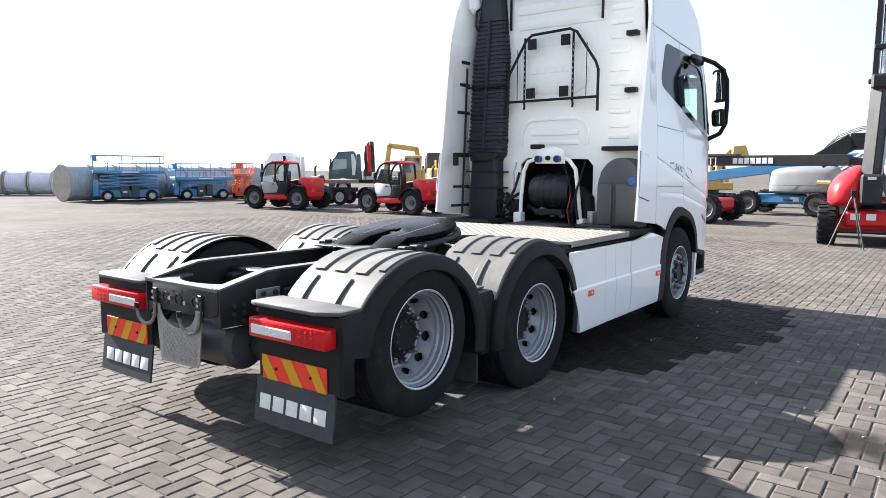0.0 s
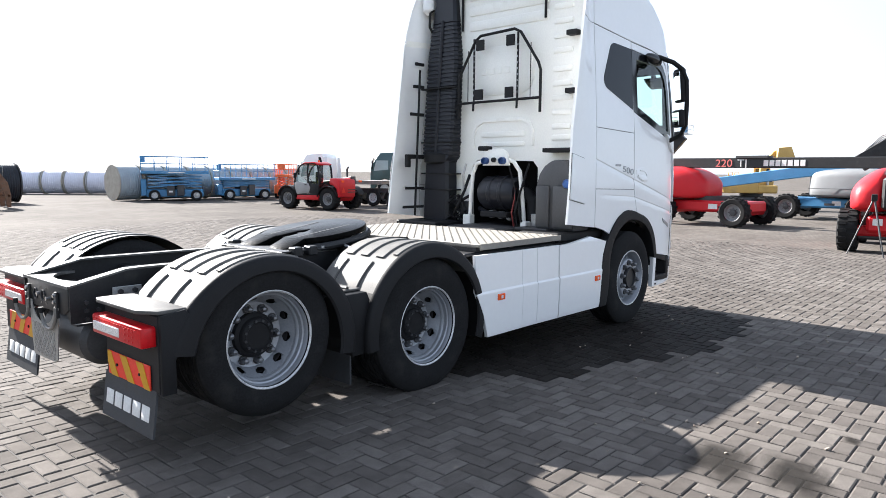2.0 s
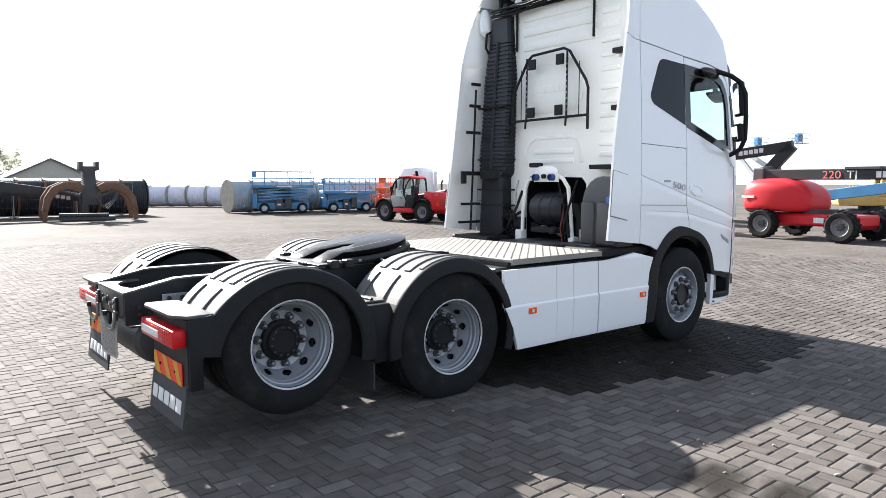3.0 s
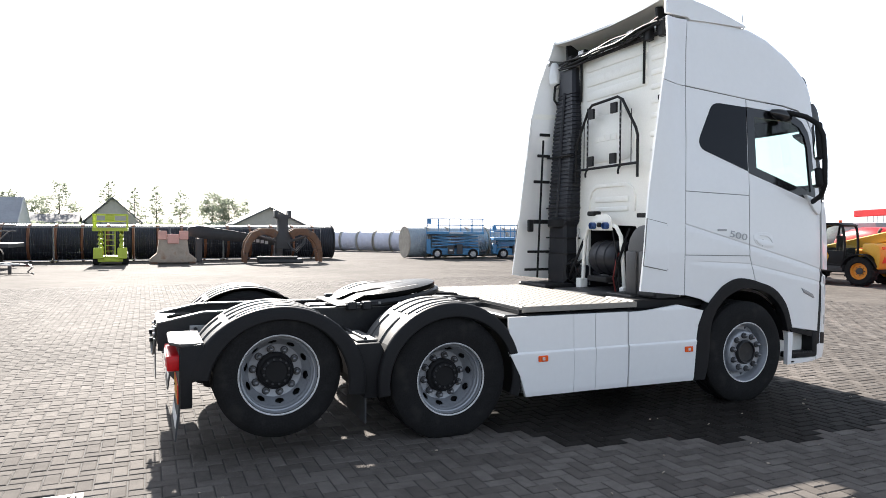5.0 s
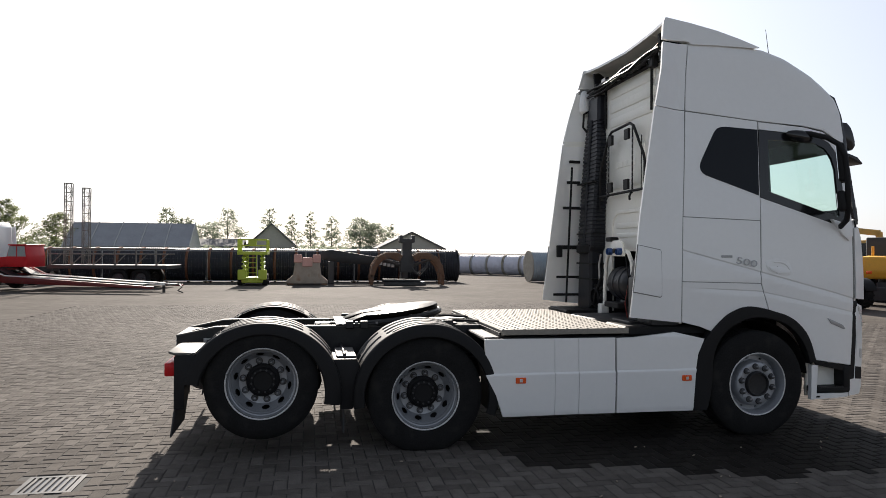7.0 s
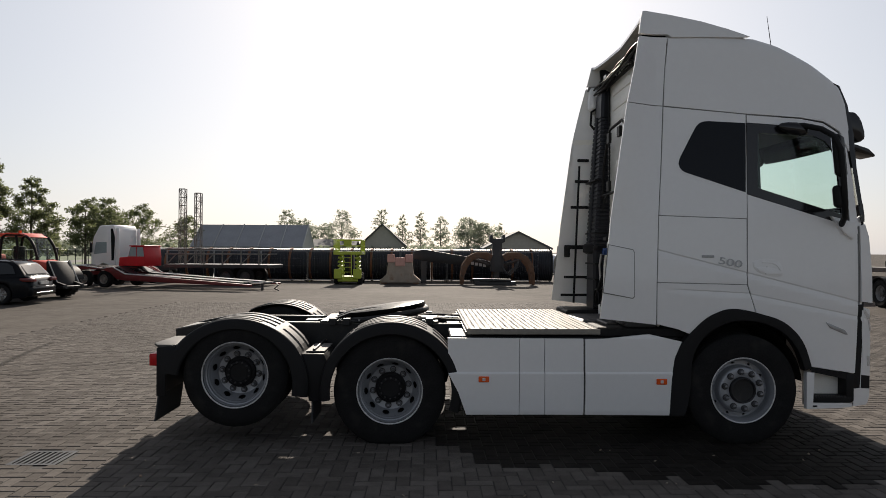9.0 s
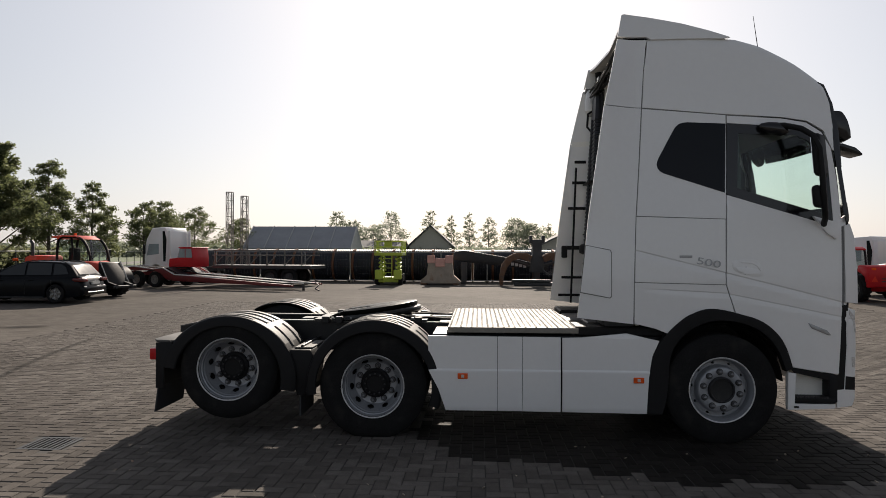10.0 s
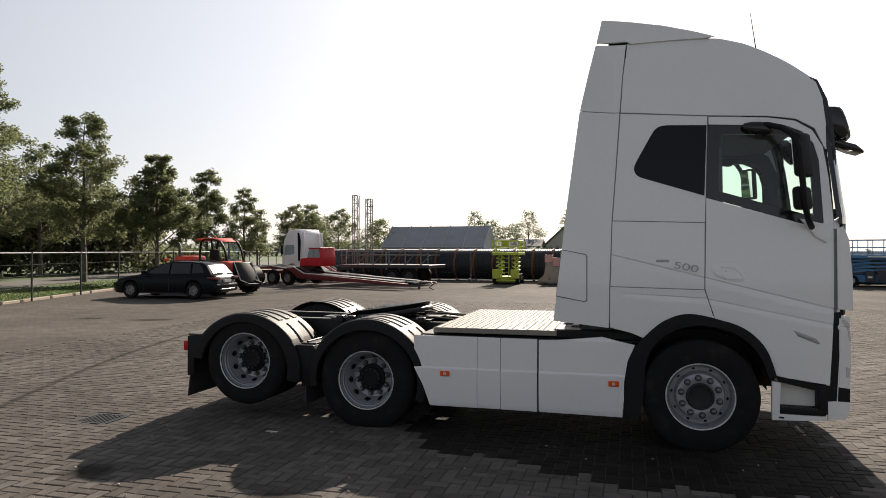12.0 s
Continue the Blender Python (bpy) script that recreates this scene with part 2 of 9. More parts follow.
RUST = material("rusty_steel", (0.16, 0.085, 0.05), 0.75, metal=0.2, var=0.4, scale=4, fine=40, bump=0.2, dirt=(0.08, 0.07, 0.065), dirt_at=0.52)

# ---- the tractor unit: x forwards, y to its left, drive axle at x = 0 ----
def crease_a(x):
    return 1.764 - 0.25 * (x - 2.443)


def crease_b(x):
    return 1.414 - 0.049 * (x - 2.444) if x < 3.26 else 1.372 - 0.2 * (x - 3.262)


def side(x, z):
    """Half the cab's width at a place on its flank."""
    w = float(np.interp(z, [0.2, 0.9, 1.5, 2.1, 2.6, 3.1, 3.6, 4.1], [1.215, 1.226, 1.222, 1.196, 1.15, 1.095, 1.055, 1.01]))
    if x < 2.44:
        # the deflectors' trailing edges stay wide where the cab narrows
        flare = float(np.interp(z, [1.0, 2.0, 3.0, 3.5, 3.75, 3.95], [1.205, 1.2, 1.205, 1.205, 1.13, 1.03]))
        w += max(0.0, flare - w) * min(1.0, (2.44 - x) / 0.27)
    if x > 4.0:
        w -= 0.42 * (x - 4.0) ** 2
    if 0.9 < z < 2.0 and x > 2.44:
        # two pressed feature lines
        w += float(np.interp(crease_a(x) - z, [-0.012, 0, 0.05, 0.16], [0, -0.007, 0.002, 0]))
        w += min(1.0, (x - 2.44) / 0.4) * float(np.interp(crease_b(x) - z, [-0.010, 0, 0.04, 0.10], [0, -0.005, 0.001, 0]))
    return w


def smooth(pts, n=4):
    """The open line drawn as a flowing curve through its points."""
    out = []
    for i in range(len(pts) - 1):
        p0, p1, p2, p3 = (Vector(pts[min(max(k, 0), len(pts) - 1)]) for k in (i - 1, i, i + 1, i + 2))
        for j in range(n):
            t = j / n
            out.append(tuple(0.5 * (2 * p1 + (p2 - p0) * t + (2 * p0 - 5 * p1 + 4 * p2 - p3) * t * t + (3 * p1 - p0 - 3 * p2 + p3) * t ** 3)))
    return out + [tuple(pts[-1])]


def shrink(poly, g):
    """The outline moved inwards by g."""
    n, out = len(poly), []
    area = sum(poly[i][0] * poly[(i + 1) % n][1] - poly[(i + 1) % n][0] * poly[i][1] for i in range(n))
    s = 1 if area > 0 else -1
    for i in range(n):
        a, b, c = Vector(poly[i - 1]), Vector(poly[i]), Vector(poly[(i + 1) % n])
        d0, d1 = (b - a).normalized(), (c - b).normalized()
        n0, n1 = Vector((-d0.y, d0.x)) * s, Vector((-d1.y, d1.x)) * s
        q = (n0 + n1)
        q = q / max(0.35, 1 + n0.dot(n1))
        out.append(tuple(b + q * g))
    return out


def skin(poly, s, off=0.0, thick=0.025, gap=0.0014, step=0.06, rim=0.003, width=side):
    """A body panel on the flank (s = -1 right, 1 left), following its curve."""
    poly = shrink(poly, gap)
    bm = bmesh.new()
    f = bm.faces.new([bm.verts.new((x, 0, z)) for x, z in poly])
    f.normal_update()
    bmesh.ops.triangulate(bm, faces=[f])
    xs, zs = [p[0] for p in poly], [p[1] for p in poly]
    for lo, hi, ax in ((min(xs), max(xs), 0), (min(zs), max(zs), 2)):
        k = math.ceil(lo / step) * step
        while k < hi:
            co, no = [0, 0, 0], [0, 0, 0]
            co[ax], no[ax] = k, 1
            bmesh.ops.bisect_plane(bm, geom=bm.verts[:] + bm.edges[:] + bm.faces[:], plane_co=co, plane_no=no, dist=1e-5)
            k += step
    if width is side and max(xs) > 2.6 and min(zs) < 1.8:
        lines = [(2.443, 1.764, -0.25, (0.012, 0.0, -0.05, -0.16))]
        lines.append((2.444, 1.414, -0.049, (0.010, 0.0, -0.04, -0.10)) if min(xs) < 3.2 else (3.262, 1.372, -0.2, (0.010, 0.0, -0.04, -0.10)))
        for x_, z_, d, steps in lines:
            for dz in steps:
                bmesh.ops.bisect_plane(bm, geom=bm.verts[:] + bm.edges[:] + bm.faces[:], plane_co=(x_, 0, z_ + dz), plane_no=(-d, 0, 1), dist=1e-5)
    if max(zs) < 1.1:
        for k in (0.3, 0.642, 0.648, 0.66, 0.97):
            bmesh.ops.bisect_plane(bm, geom=bm.verts[:] + bm.edges[:] + bm.faces[:], plane_co=(0, 0, k), plane_no=(0, 0, 1), dist=1e-5)
    for v in bm.verts:
        v.co.y = s * (width(v.co.x, v.co.z) + off)
    r = bmesh.ops.extrude_face_region(bm, geom=bm.faces[:], use_keep_orig=True)
    bmesh.ops.translate(bm, vec=(0, -s * thick, 0), verts=[e for e in r["geom"] if isinstance(e, bmesh.types.BMVert)])
    bmesh.ops.recalc_face_normals(bm, faces=bm.faces)
    if rim:
        es = [e for e in bm.edges if len(e.link_faces) == 2 and e.calc_face_angle(0) > 1.0]
        bmesh.ops.bevel(bm, geom=es, offset=rim, segments=2, affect="EDGES", profile=0.5, clamp_overlap=True)
    return bm


truck = thing("tractor_unit", "white three-axle tractor unit with high sleeper cab, rear axle raised", "truck")

NUT = material("dull_wheel_nut_steel", (0.165, 0.167, 0.172), 0.28, metal=0.6, var=0.2)
RIM_LIP = material("scuffed_rim_edge", (0.58, 0.58, 0.58), 0.4, metal=0.3, var=0.3, scale=20, fine=90, bump=0.05, dirt=(0.2, 0.19, 0.18), dirt_at=0.6)


# wheels
def tyre_profile(r, w):
    """From the outer bead round the tread to the inner bead; along y, 0 at the outer wall."""
    q = (r - 0.288) / 0.22
    a0, a1, a2, a3 = (0.288 + v * q for v in (0.047, 0.112, 0.152, 0.182))
    p = [(0.288, 0.012), (0.30, -0.006), (a0, -0.012), (a1, -0.016), (a2, -0.012), (a3, 0.0), (r - 0.015, 0.012), (r, 0.03)]
    a = 0.03
    for g in range(4):
        a += (w - 0.06) / 5 - 0.006
        p += [(r, a), (r - 0.012, a + 0.001), (r - 0.012, a + 0.011), (r, a + 0.012)]
        a += 0.012
    return p + [(r, w - 0.03), (r - 0.015, w - 0.012), (a3, w), (a2, w + 0.012), (a1, w + 0.016), (a0, w + 0.012), (0.288, w - 0.012)]


def holed_disc(bm, r0, r1, rh, a, y, holes=10, dish=0.0, oval=1.0):
    """A wheel disc with a ring of hand holes."""
    n = 16
    for k in range(holes):
        t0 = k * math.tau / holes
        half = math.tau / holes / 2
        outer, inner = [], []
        for i in range(n):
            u = i / 4
            seg, f = int(u), u - int(u)
            rr, tt = ((r1, -1 + 2 * f), (r1 + (r0 - r1) * f, 1), (r0, 1 - 2 * f), (r0 + (r1 - r0) * f, -1))[seg]
            t = t0 + tt * half
            outer.append(bm.verts.new((rr * math.cos(t), y + dish * (rr - r0) / (r1 - r0), rr * math.sin(t))))
            ang = -math.atan2((rr - rh) * 1.0, tt * half * rh) + math.pi / 2
            ca, sa = a * math.sin(ang) * oval, a * math.cos(ang)
            r_, t_ = rh + sa, t0 + ca / rh
            inner.append((r_, t_))
        ring = [bm.verts.new((r_ * math.cos(t_), y + dish * (r_ - r0) / (r1 - r0), r_ * math.sin(t_))) for r_, t_ in inner]
        deep = [bm.verts.new((r_ * math.cos(t_), y + 0.02 + dish * (r_ - r0) / (r1 - r0), r_ * math.sin(t_))) for r_, t_ in inner]
        for i in range(n):
            j = (i + 1) % n
            bm.faces.new((outer[i], outer[j], ring[j], ring[i]))
            bm.faces.new((ring[i], ring[j], deep[j], deep[i]))
    bmesh.ops.remove_doubles(bm, verts=bm.verts, dist=0.0004)


def wheel(x, s, z, yo, drive, loaded, spin=0.0, r=0.508):
    """One wheel; yo: its outer wall's distance from the middle. The outward side is -y before turning."""
    w = new("wheel")
    w.parent = truck
    w.matrix_basis = pose(x, s * yo, z, 0, 0, 0 if s < 0 else 180)
    for k in range(2 if drive else 1):
        bm = lathe(bmesh.new(), tyre_profile(r, 0.29), Matrix.Translation((0, 0.315 * k, 0)), 72)
        if loaded:
            for v in bm.verts:
                if v.co.z < 0.001 - z:
                    v.co.z = 0.001 - z
        part("tyre", bm, RUBBER, w, "black truck tyre with ribbed tread" if k == 0 else "")
    turn = Matrix.Rotation(spin, 4, "Y")
    if drive:
        prof = [(0.272, 0.03), (0.285, 0.002), (0.297, -0.006), (0.302, 0.0), (0.300, 0.012), (0.292, 0.02), (0.288, 0.0195), (0.284, 0.010), (0.277, 0.022), (0.275, 0.042), (0.266, 0.047), (0.263, 0.075), (0.256, 0.083), (0.252, 0.095), (0.2515, 0.105), (0.2505, 0.107)]
        rim = part("rim", lathe(bmesh.new(), prof[2:], turn, 64), RIM, w, "silver painted steel rim with oval hand holes")
        part("rim_lip", lathe(bmesh.new(), [(0.288, -0.001), (0.297, -0.009), (0.304, -0.004), (0.304, 0.004), (0.297, 0.008)], turn, 64), RIM_LIP, rim, "scuffed bright rim edge")
        bm = bmesh.new()
        holed_disc(bm, 0.204, 0.2505, 0.229, 0.0165, 0.200, dish=-0.093, oval=2.0)
        bmesh.ops.transform(bm, matrix=turn, verts=bm.verts)
        lathe(bm, [(0.204, 0.198), (0.197, 0.2005), (0.12, 0.2005)], turn, 40)
        part("disc", bm, RIM, rim)
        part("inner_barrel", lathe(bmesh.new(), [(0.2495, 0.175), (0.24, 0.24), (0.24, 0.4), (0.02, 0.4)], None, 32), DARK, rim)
        hub = part("hub", lathe(bmesh.new(), [(0.143, 0.204), (0.140, 0.170), (0.126, 0.160), (0.118, 0.157), (0.112, 0.138), (0.102, 0.130), (0.085, 0.126), (0.078, 0.134), (0.05, 0.136), (0.0005, 0.134)], None, 40), BLACK, rim, "black greasy wheel hub")
        for k in range(12):
            t = k * math.tau / 12 + spin
            part("hub_bolt", rod(bmesh.new(), (0.095 * math.cos(t), 0.134, 0.095 * math.sin(t)), (0.095 * math.cos(t), 0.118, 0.095 * math.sin(t)), 0.009, seg=6), DARK, hub)
        nut_y, nut_len, nut_r = 0.2, 0.052, 0.1675
    else:
        prof = [(0.302, 0.0), (0.298, -0.006), (0.289, -0.004), (0.283, 0.012), (0.272, 0.028), (0.266, 0.06), (0.262, 0.102)]
        rim = part("rim", lathe(bmesh.new(), prof, turn, 64), RIM, w, "silver painted steel rim")
        part("rim_lip", lathe(bmesh.new(), [(0.289, -0.0065), (0.297, -0.009), (0.304, -0.004), (0.304, 0.004), (0.297, 0.006)], turn, 64), RIM_LIP, rim, "scuffed bright rim edge")
        bm = bmesh.new()
        holed_disc(bm, 0.222, 0.264, 0.243, 0.012, 0.10, dish=0.0, oval=1.3)
        bmesh.ops.transform(bm, matrix=turn, verts=bm.verts)
        lathe(bm, [(0.222, 0.10), (0.214, 0.045), (0.209, 0.024), (0.202, 0.015), (0.194, 0.012), (0.13, 0.012), (0.12, 0.016)], turn, 48)
        part("disc", bm, RIM, rim)
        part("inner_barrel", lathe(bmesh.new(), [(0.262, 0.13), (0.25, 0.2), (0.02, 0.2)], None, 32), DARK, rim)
        part("hub", lathe(bmesh.new(), [(0.122, 0.016), (0.116, -0.014), (0.108, -0.02), (0.10, -0.018), (0.096, -0.004), (0.05, 0.0), (0.0005, -0.002)], None, 40), FRAME, rim, "black front hub cap")
        nut_y, nut_len, nut_r = 0.013, 0.044, 0.1675
    for k in range(10):
        t = (k + 0.5) * math.tau / 10 + spin
        c, sn = nut_r * math.cos(t), nut_r * math.sin(t)
        part("washer", rod(bmesh.new(), (c, nut_y + 0.004, sn), (c, nut_y - 0.008, sn), 0.030, seg=16), DARK, rim)
        bm = rod(bmesh.new(), (c, nut_y, sn), (c, nut_y - 0.012, sn), 0.022, seg=16)
        rod(bm, (c, nut_y - 0.010, sn), (c, nut_y - nut_len + 0.012, sn), 0.0215, 0.020, seg=6)
        lathe(bm, [(0.019, 0.012), (0.017, 0.003), (0.010, -0.003), (0.0005, -0.005)], Matrix.Translation((c, nut_y - nut_len, sn)), 12)
        part("wheel_nut", bm, NUT, rim)
    return w


for s in (-1, 1):
    wheel(-1.39, s, 0.622, 1.205, True, False, 0.2, 0.470)
    wheel(0.0, s, 0.478, 1.205, True, True, 0.5)
    wheel(3.22, s, 0.49, 1.225, False, True, 0.1)

# chassis
# dust on the upper faces, with the sun's glare mixed into its colour
DUSTY_GLARE = material("dusty_glare_chassis_top", (0.10, 0.098, 0.093), 0.5, var=0.3, scale=7, fine=60, bump=0.03, dirt=(0.04, 0.04, 0.04), dirt_at=0.6)


def rail(s):
    y0, y1 = sorted((s * 0.385, s * 0.315))
    bm = bmesh.new()
    prism(bm, [(-2.21, 0.72), (-2.21, 0.945), (-1.87, 1.017), (-1.75, 1.02), (1.2, 1.0), (3.9, 0.985), (3.9, 0.72), (-1.6, 0.70)], s * 0.385, s * 0.372)
    prism(bm, [(-2.18, 0.70), (-1.6, 0.70), (3.9, 0.72), (3.9, 0.732), (-1.6, 0.712), (-2.18, 0.712)], y0, y1)
    part("frame_rail", bm, FRAME, truck, "black painted steel frame rail")
    part("rail_top", prism(bmesh.new(), [(-2.212, 0.947), (-1.87, 1.019), (-1.75, 1.022), (0.68, 1.005), (0.68, 0.993), (-1.75, 1.010), (-1.87, 1.007), (-2.212, 0.935)], *sorted((s * 0.387, s * 0.315))), DUSTY_GLARE, truck, "dusty top flange of the frame rail, painted pale for sun glare")
    for x in (-1.95, -1.88, -1.81):
        for z in (0.74, 0.79, 0.84):
            part("bolt", rod(bmesh.new(), (x, s * 0.384, z), (x, s * 0.40, z), 0.013, seg=6), STEEL, truck)
    part("rail_bracket", bx(-1.77, -1.62, *sorted((s * 0.385, s * 0.43)), 0.76, 0.9, bevel=0.008), FRAME, truck)


for s in (-1, 1):
    rail(s)
face = [(0.30, 0.94), (-0.37, 0.94), (-0.37, 0.80), (-0.29, 0.765), (0.20, 0.765), (0.30, 0.82)]
part("rear_cross_member", prism(bmesh.new(), face, -2.215, -2.195, "x", bevel=0.005), FRAME, truck, "black rear cross member with round holes")
for y in (-0.155, 0.02, 0.15):
    part("hole_ring", lathe(bmesh.new(), [(0.036, -0.002), (0.036, 0.006), (0.029, 0.006), (0.029, -0.002)], pose(-2.217, y, 0.845, 0, 0, 90), 24, True), DARK, truck)
    part("hole_bottom", rod(bmesh.new(), (-2.2165, y, 0.845), (-2.214, y, 0.845), 0.029, seg=24), BLACK_GLOSS, truck)
for y, z in ((-0.07, 0.835), (0.085, 0.85)):
    part("plate_stud", rod(bmesh.new(), (-2.214, y, z), (-2.236, y, z), 0.014, seg=8), CHROME, truck)
for y in (-0.02, 0.065):
    for z in (0.80, 0.89):
        part("small_hole", rod(bmesh.new(), (-2.2165, y, z), (-2.214, y, z), 0.009, seg=12), BLACK_GLOSS, truck)
# hanging tread plate, cut out round at the top
cut = [(0.02 + 0.19 * math.cos(a), 0.80 - 0.13 * math.sin(a)) for a in [math.pi * i / 14 for i in range(15)]]
plate = [(-0.235, 0.80), (-0.19, 0.47), (-0.165, 0.453), (0.19, 0.443), (0.215, 0.46), (0.25, 0.80)] + cut
chq = part("spray_plate", prism(bmesh.new(), plate, -2.226, -2.22, "x"), CHEQUER, truck, "worn chequer-plate flap under the tail")
bm = bmesh.new()
for i in range(16):
    for j in range(9):
        y, z = -0.155 + i * 0.0225, 0.475 + j * 0.0225
        box(bm, -0.0015, 0.0015, -0.011, 0.011, -0.0035, 0.0035, m=pose(-2.2272, y, z, 45 if (i + j) % 2 else -45, 0, 0))
part("tread_pattern", bm, CHEQUER, chq)
HOOK = material("dull_hook_steel", (0.19, 0.185, 0.175), 0.42, metal=0.6, var=0.25, scale=20)
for y in (0.25, -0.215):
    part("hook_strap", bx(-2.232, -2.216, y - 0.018, y + 0.018, 0.735, 0.895, bevel=0.003), FRAME, truck)
    pts = [(-2.232, y, 0.80)] + [(-2.235 - 0.02 * a / math.pi, y + 0.085 - 0.085 * math.cos(a), 0.745 - 0.085 * math.sin(a)) for a in [math.pi * i / 14 for i in range(15)]] + [(-2.256, y + 0.17, 0.765)]
    hook = part("tow_hook", tube(bmesh.new(), pts, 0.0105, 10), HOOK, truck, "bent steel hook hanging from the tail")
    part("hook_tip", rod(bmesh.new(), (-2.2555, y + 0.17, 0.75), (-2.2565, y + 0.17, 0.785), 0.015, seg=10), BLACK, hook, "black rubber hook tip")
    for z in (0.872, 0.835):
        part("eye_bolt", rod(bmesh.new(), (-2.23, y, z), (-2.246, y, z), 0.012, seg=8), CHROME, hook)
# gussets under the ends of the rails
for s in (-1, 1):
    part("tail_gusset", prism(bmesh.new(), [(s * 0.37, 0.80), (s * 0.27, 0.80), (s * 0.37, 0.72)], -2.205, -2.19, "x"), FRAME, truck)
# bolts and a bracket plate on the outer faces of the rails
for s in (-1, 1):
    yo = s * 0.386
    for x, z in [(-2.12 + 0.07 * i, 0.74 + 0.05 * j) for i in range(2) for j in range(3)] + [(-1.72, 0.86), (-1.66, 0.87)]:
        part("rail_bolt", rod(bmesh.new(), (x, yo - s * 0.012, z), (x, yo + s * 0.012, z), 0.014, seg=6), DARK, truck)
    plate = part("bracket_plate", bx(-1.97, -1.79, *sorted((yo + s * 0.012, yo + s * 0.020)), 0.855, 0.915, bevel=0.003), STEEL, truck, "bare metal bracket plate on the rail")
    for x in (-1.925, -1.835):
        part("plate_bolt", rod(bmesh.new(), (x, yo, 0.885), (x, yo + s * 0.036, 0.885), 0.017, seg=6), DARK, plate)
for x in (-1.55, -0.7, 0.75, 1.9):
    part("cross_member", bx(x - 0.05, x + 0.05, -0.37, 0.37, 0.74, 0.95, bevel=0.01), FRAME, truck)
part("tail_shelf", prism(bmesh.new(), [(-0.37, 0.0), (0.37, 0.0), (0.37, 0.30)] + [(0.31 * math.cos(a), 0.30 - 0.22 * math.sin(a)) for a in [math.pi * i / 14 for i in range(15)]] + [(-0.37, 0.30)], 0.926, 0.943, "z", pose(-2.218, 0, 0, 0, 0, -90)), DUSTY_GLARE, truck, "dusty steel shelf with a rounded cut-out, painted pale for sun glare")
# axles, bellows, tanks and shafts below
for x, z in ((-1.39, 0.622), (0.0, 0.478), (3.22, 0.49)):
    part("axle", rod(bmesh.new(), (x, -0.95, z), (x, 0.95, z), 0.07 if x > 0.5 else 0.085, seg=20), FRAME, truck)
part("differential", lathe(bmesh.new(), [(0.02, -0.22), (0.16, -0.18), (0.22, 0.0), (0.16, 0.18), (0.02, 0.22)], pose(0.02, 0, 0.49), 28), FRAME, truck)
part("drive_shaft", rod(bmesh.new(), (0.2, 0, 0.52), (2.1, 0, 0.72), 0.06, seg=18), FRAME, truck)
for x in (-1.75, -1.02, -0.38, 0.42):
    for s in (-1, 1):
        bm = lathe(bmesh.new(), [(0.03, -0.18), (0.12, -0.17), (0.14, -0.1), (0.125, -0.02), (0.14, 0.06), (0.125, 0.14), (0.03, 0.15)], pose(x, s * 0.47, 0.60, 90, 0, 0), 24)
        part("air_bellows", bm, RUBBER, truck)
part("spare_drum", rod(bmesh.new(), (-1.86, -0.5, 0.58), (-1.86, 0.5, 0.58), 0.13, seg=28), FRAME, truck)
part("tail_tank", lathe(bmesh.new(), [(0.02, -0.36), (0.13, -0.34), (0.16, -0.3), (0.16, 0.3), (0.13, 0.34), (0.02, 0.36)], pose(-1.98, 0.0, 0.58), 32), DARK, truck, "black round air tank under the tail")
part("fuel_tank", bx(0.75, 2.5, -1.17, -0.45, 0.32, 0.93, bevel=0.06, seg=3), FRAME, truck)
part("battery_box", bx(0.75, 2.5, 0.45, 1.17, 0.32, 0.93, bevel=0.06, seg=3), FRAME, truck)
part("gearbox", bx(1.9, 4.1, -0.36, 0.36, 0.45, 1.05, bevel=0.06, seg=2), DARK, truck)
for x0, z in ((-0.3, 0.93), (0.35, 0.9), (-1.2, 0.9)):
    for y in (-0.22, -0.1, 0.08, 0.2):
        part("air_line", tube(bmesh.new(), [(x0 - 0.5, y, z), (x0 - 0.2, y + 0.03, z + 0.04), (x0 + 0.2, y - 0.02, z), (x0 + 0.5, y, z + 0.02)], 0.009), BLACK, truck)
part("valve_block", bx(-0.95, -0.72, -0.2, 0.02, 0.93, 1.02, bevel=0.012), DARK, truck)
part("coupling_hose", tube(bmesh.new(), [(0.5, 0.2, 1.0), (0.3, 0.25, 1.04), (0.1, 0.2, 1.03), (-0.2, 0.28, 1.03)], 0.014), BLACK, truck)

# fifth wheel: a tilting horseshoe plate on two stands
fw = new("fifth_wheel")
fw.parent = truck
tagged(fw, "black greased fifth wheel coupling plate, tilted back")
fw.matrix_basis = pose(-0.12, 0, 1.105, 0, -8, 0)
ring = [(0.44 * math.cos(a), 0.44 * math.sin(a)) for a in [math.radians(d) for d in range(-138, 139, 6)]]
outline = ring + [(-0.36, 0.26), (-0.36, 0.058), (-0.12, 0.05), (-0.03, 0.0), (-0.12, -0.05), (-0.36, -0.058), (-0.36, -0.26)]
part("coupling_plate", prism(bmesh.new(), outline, 0.0, 0.045, "z", bevel=0.006), GREASE, fw)
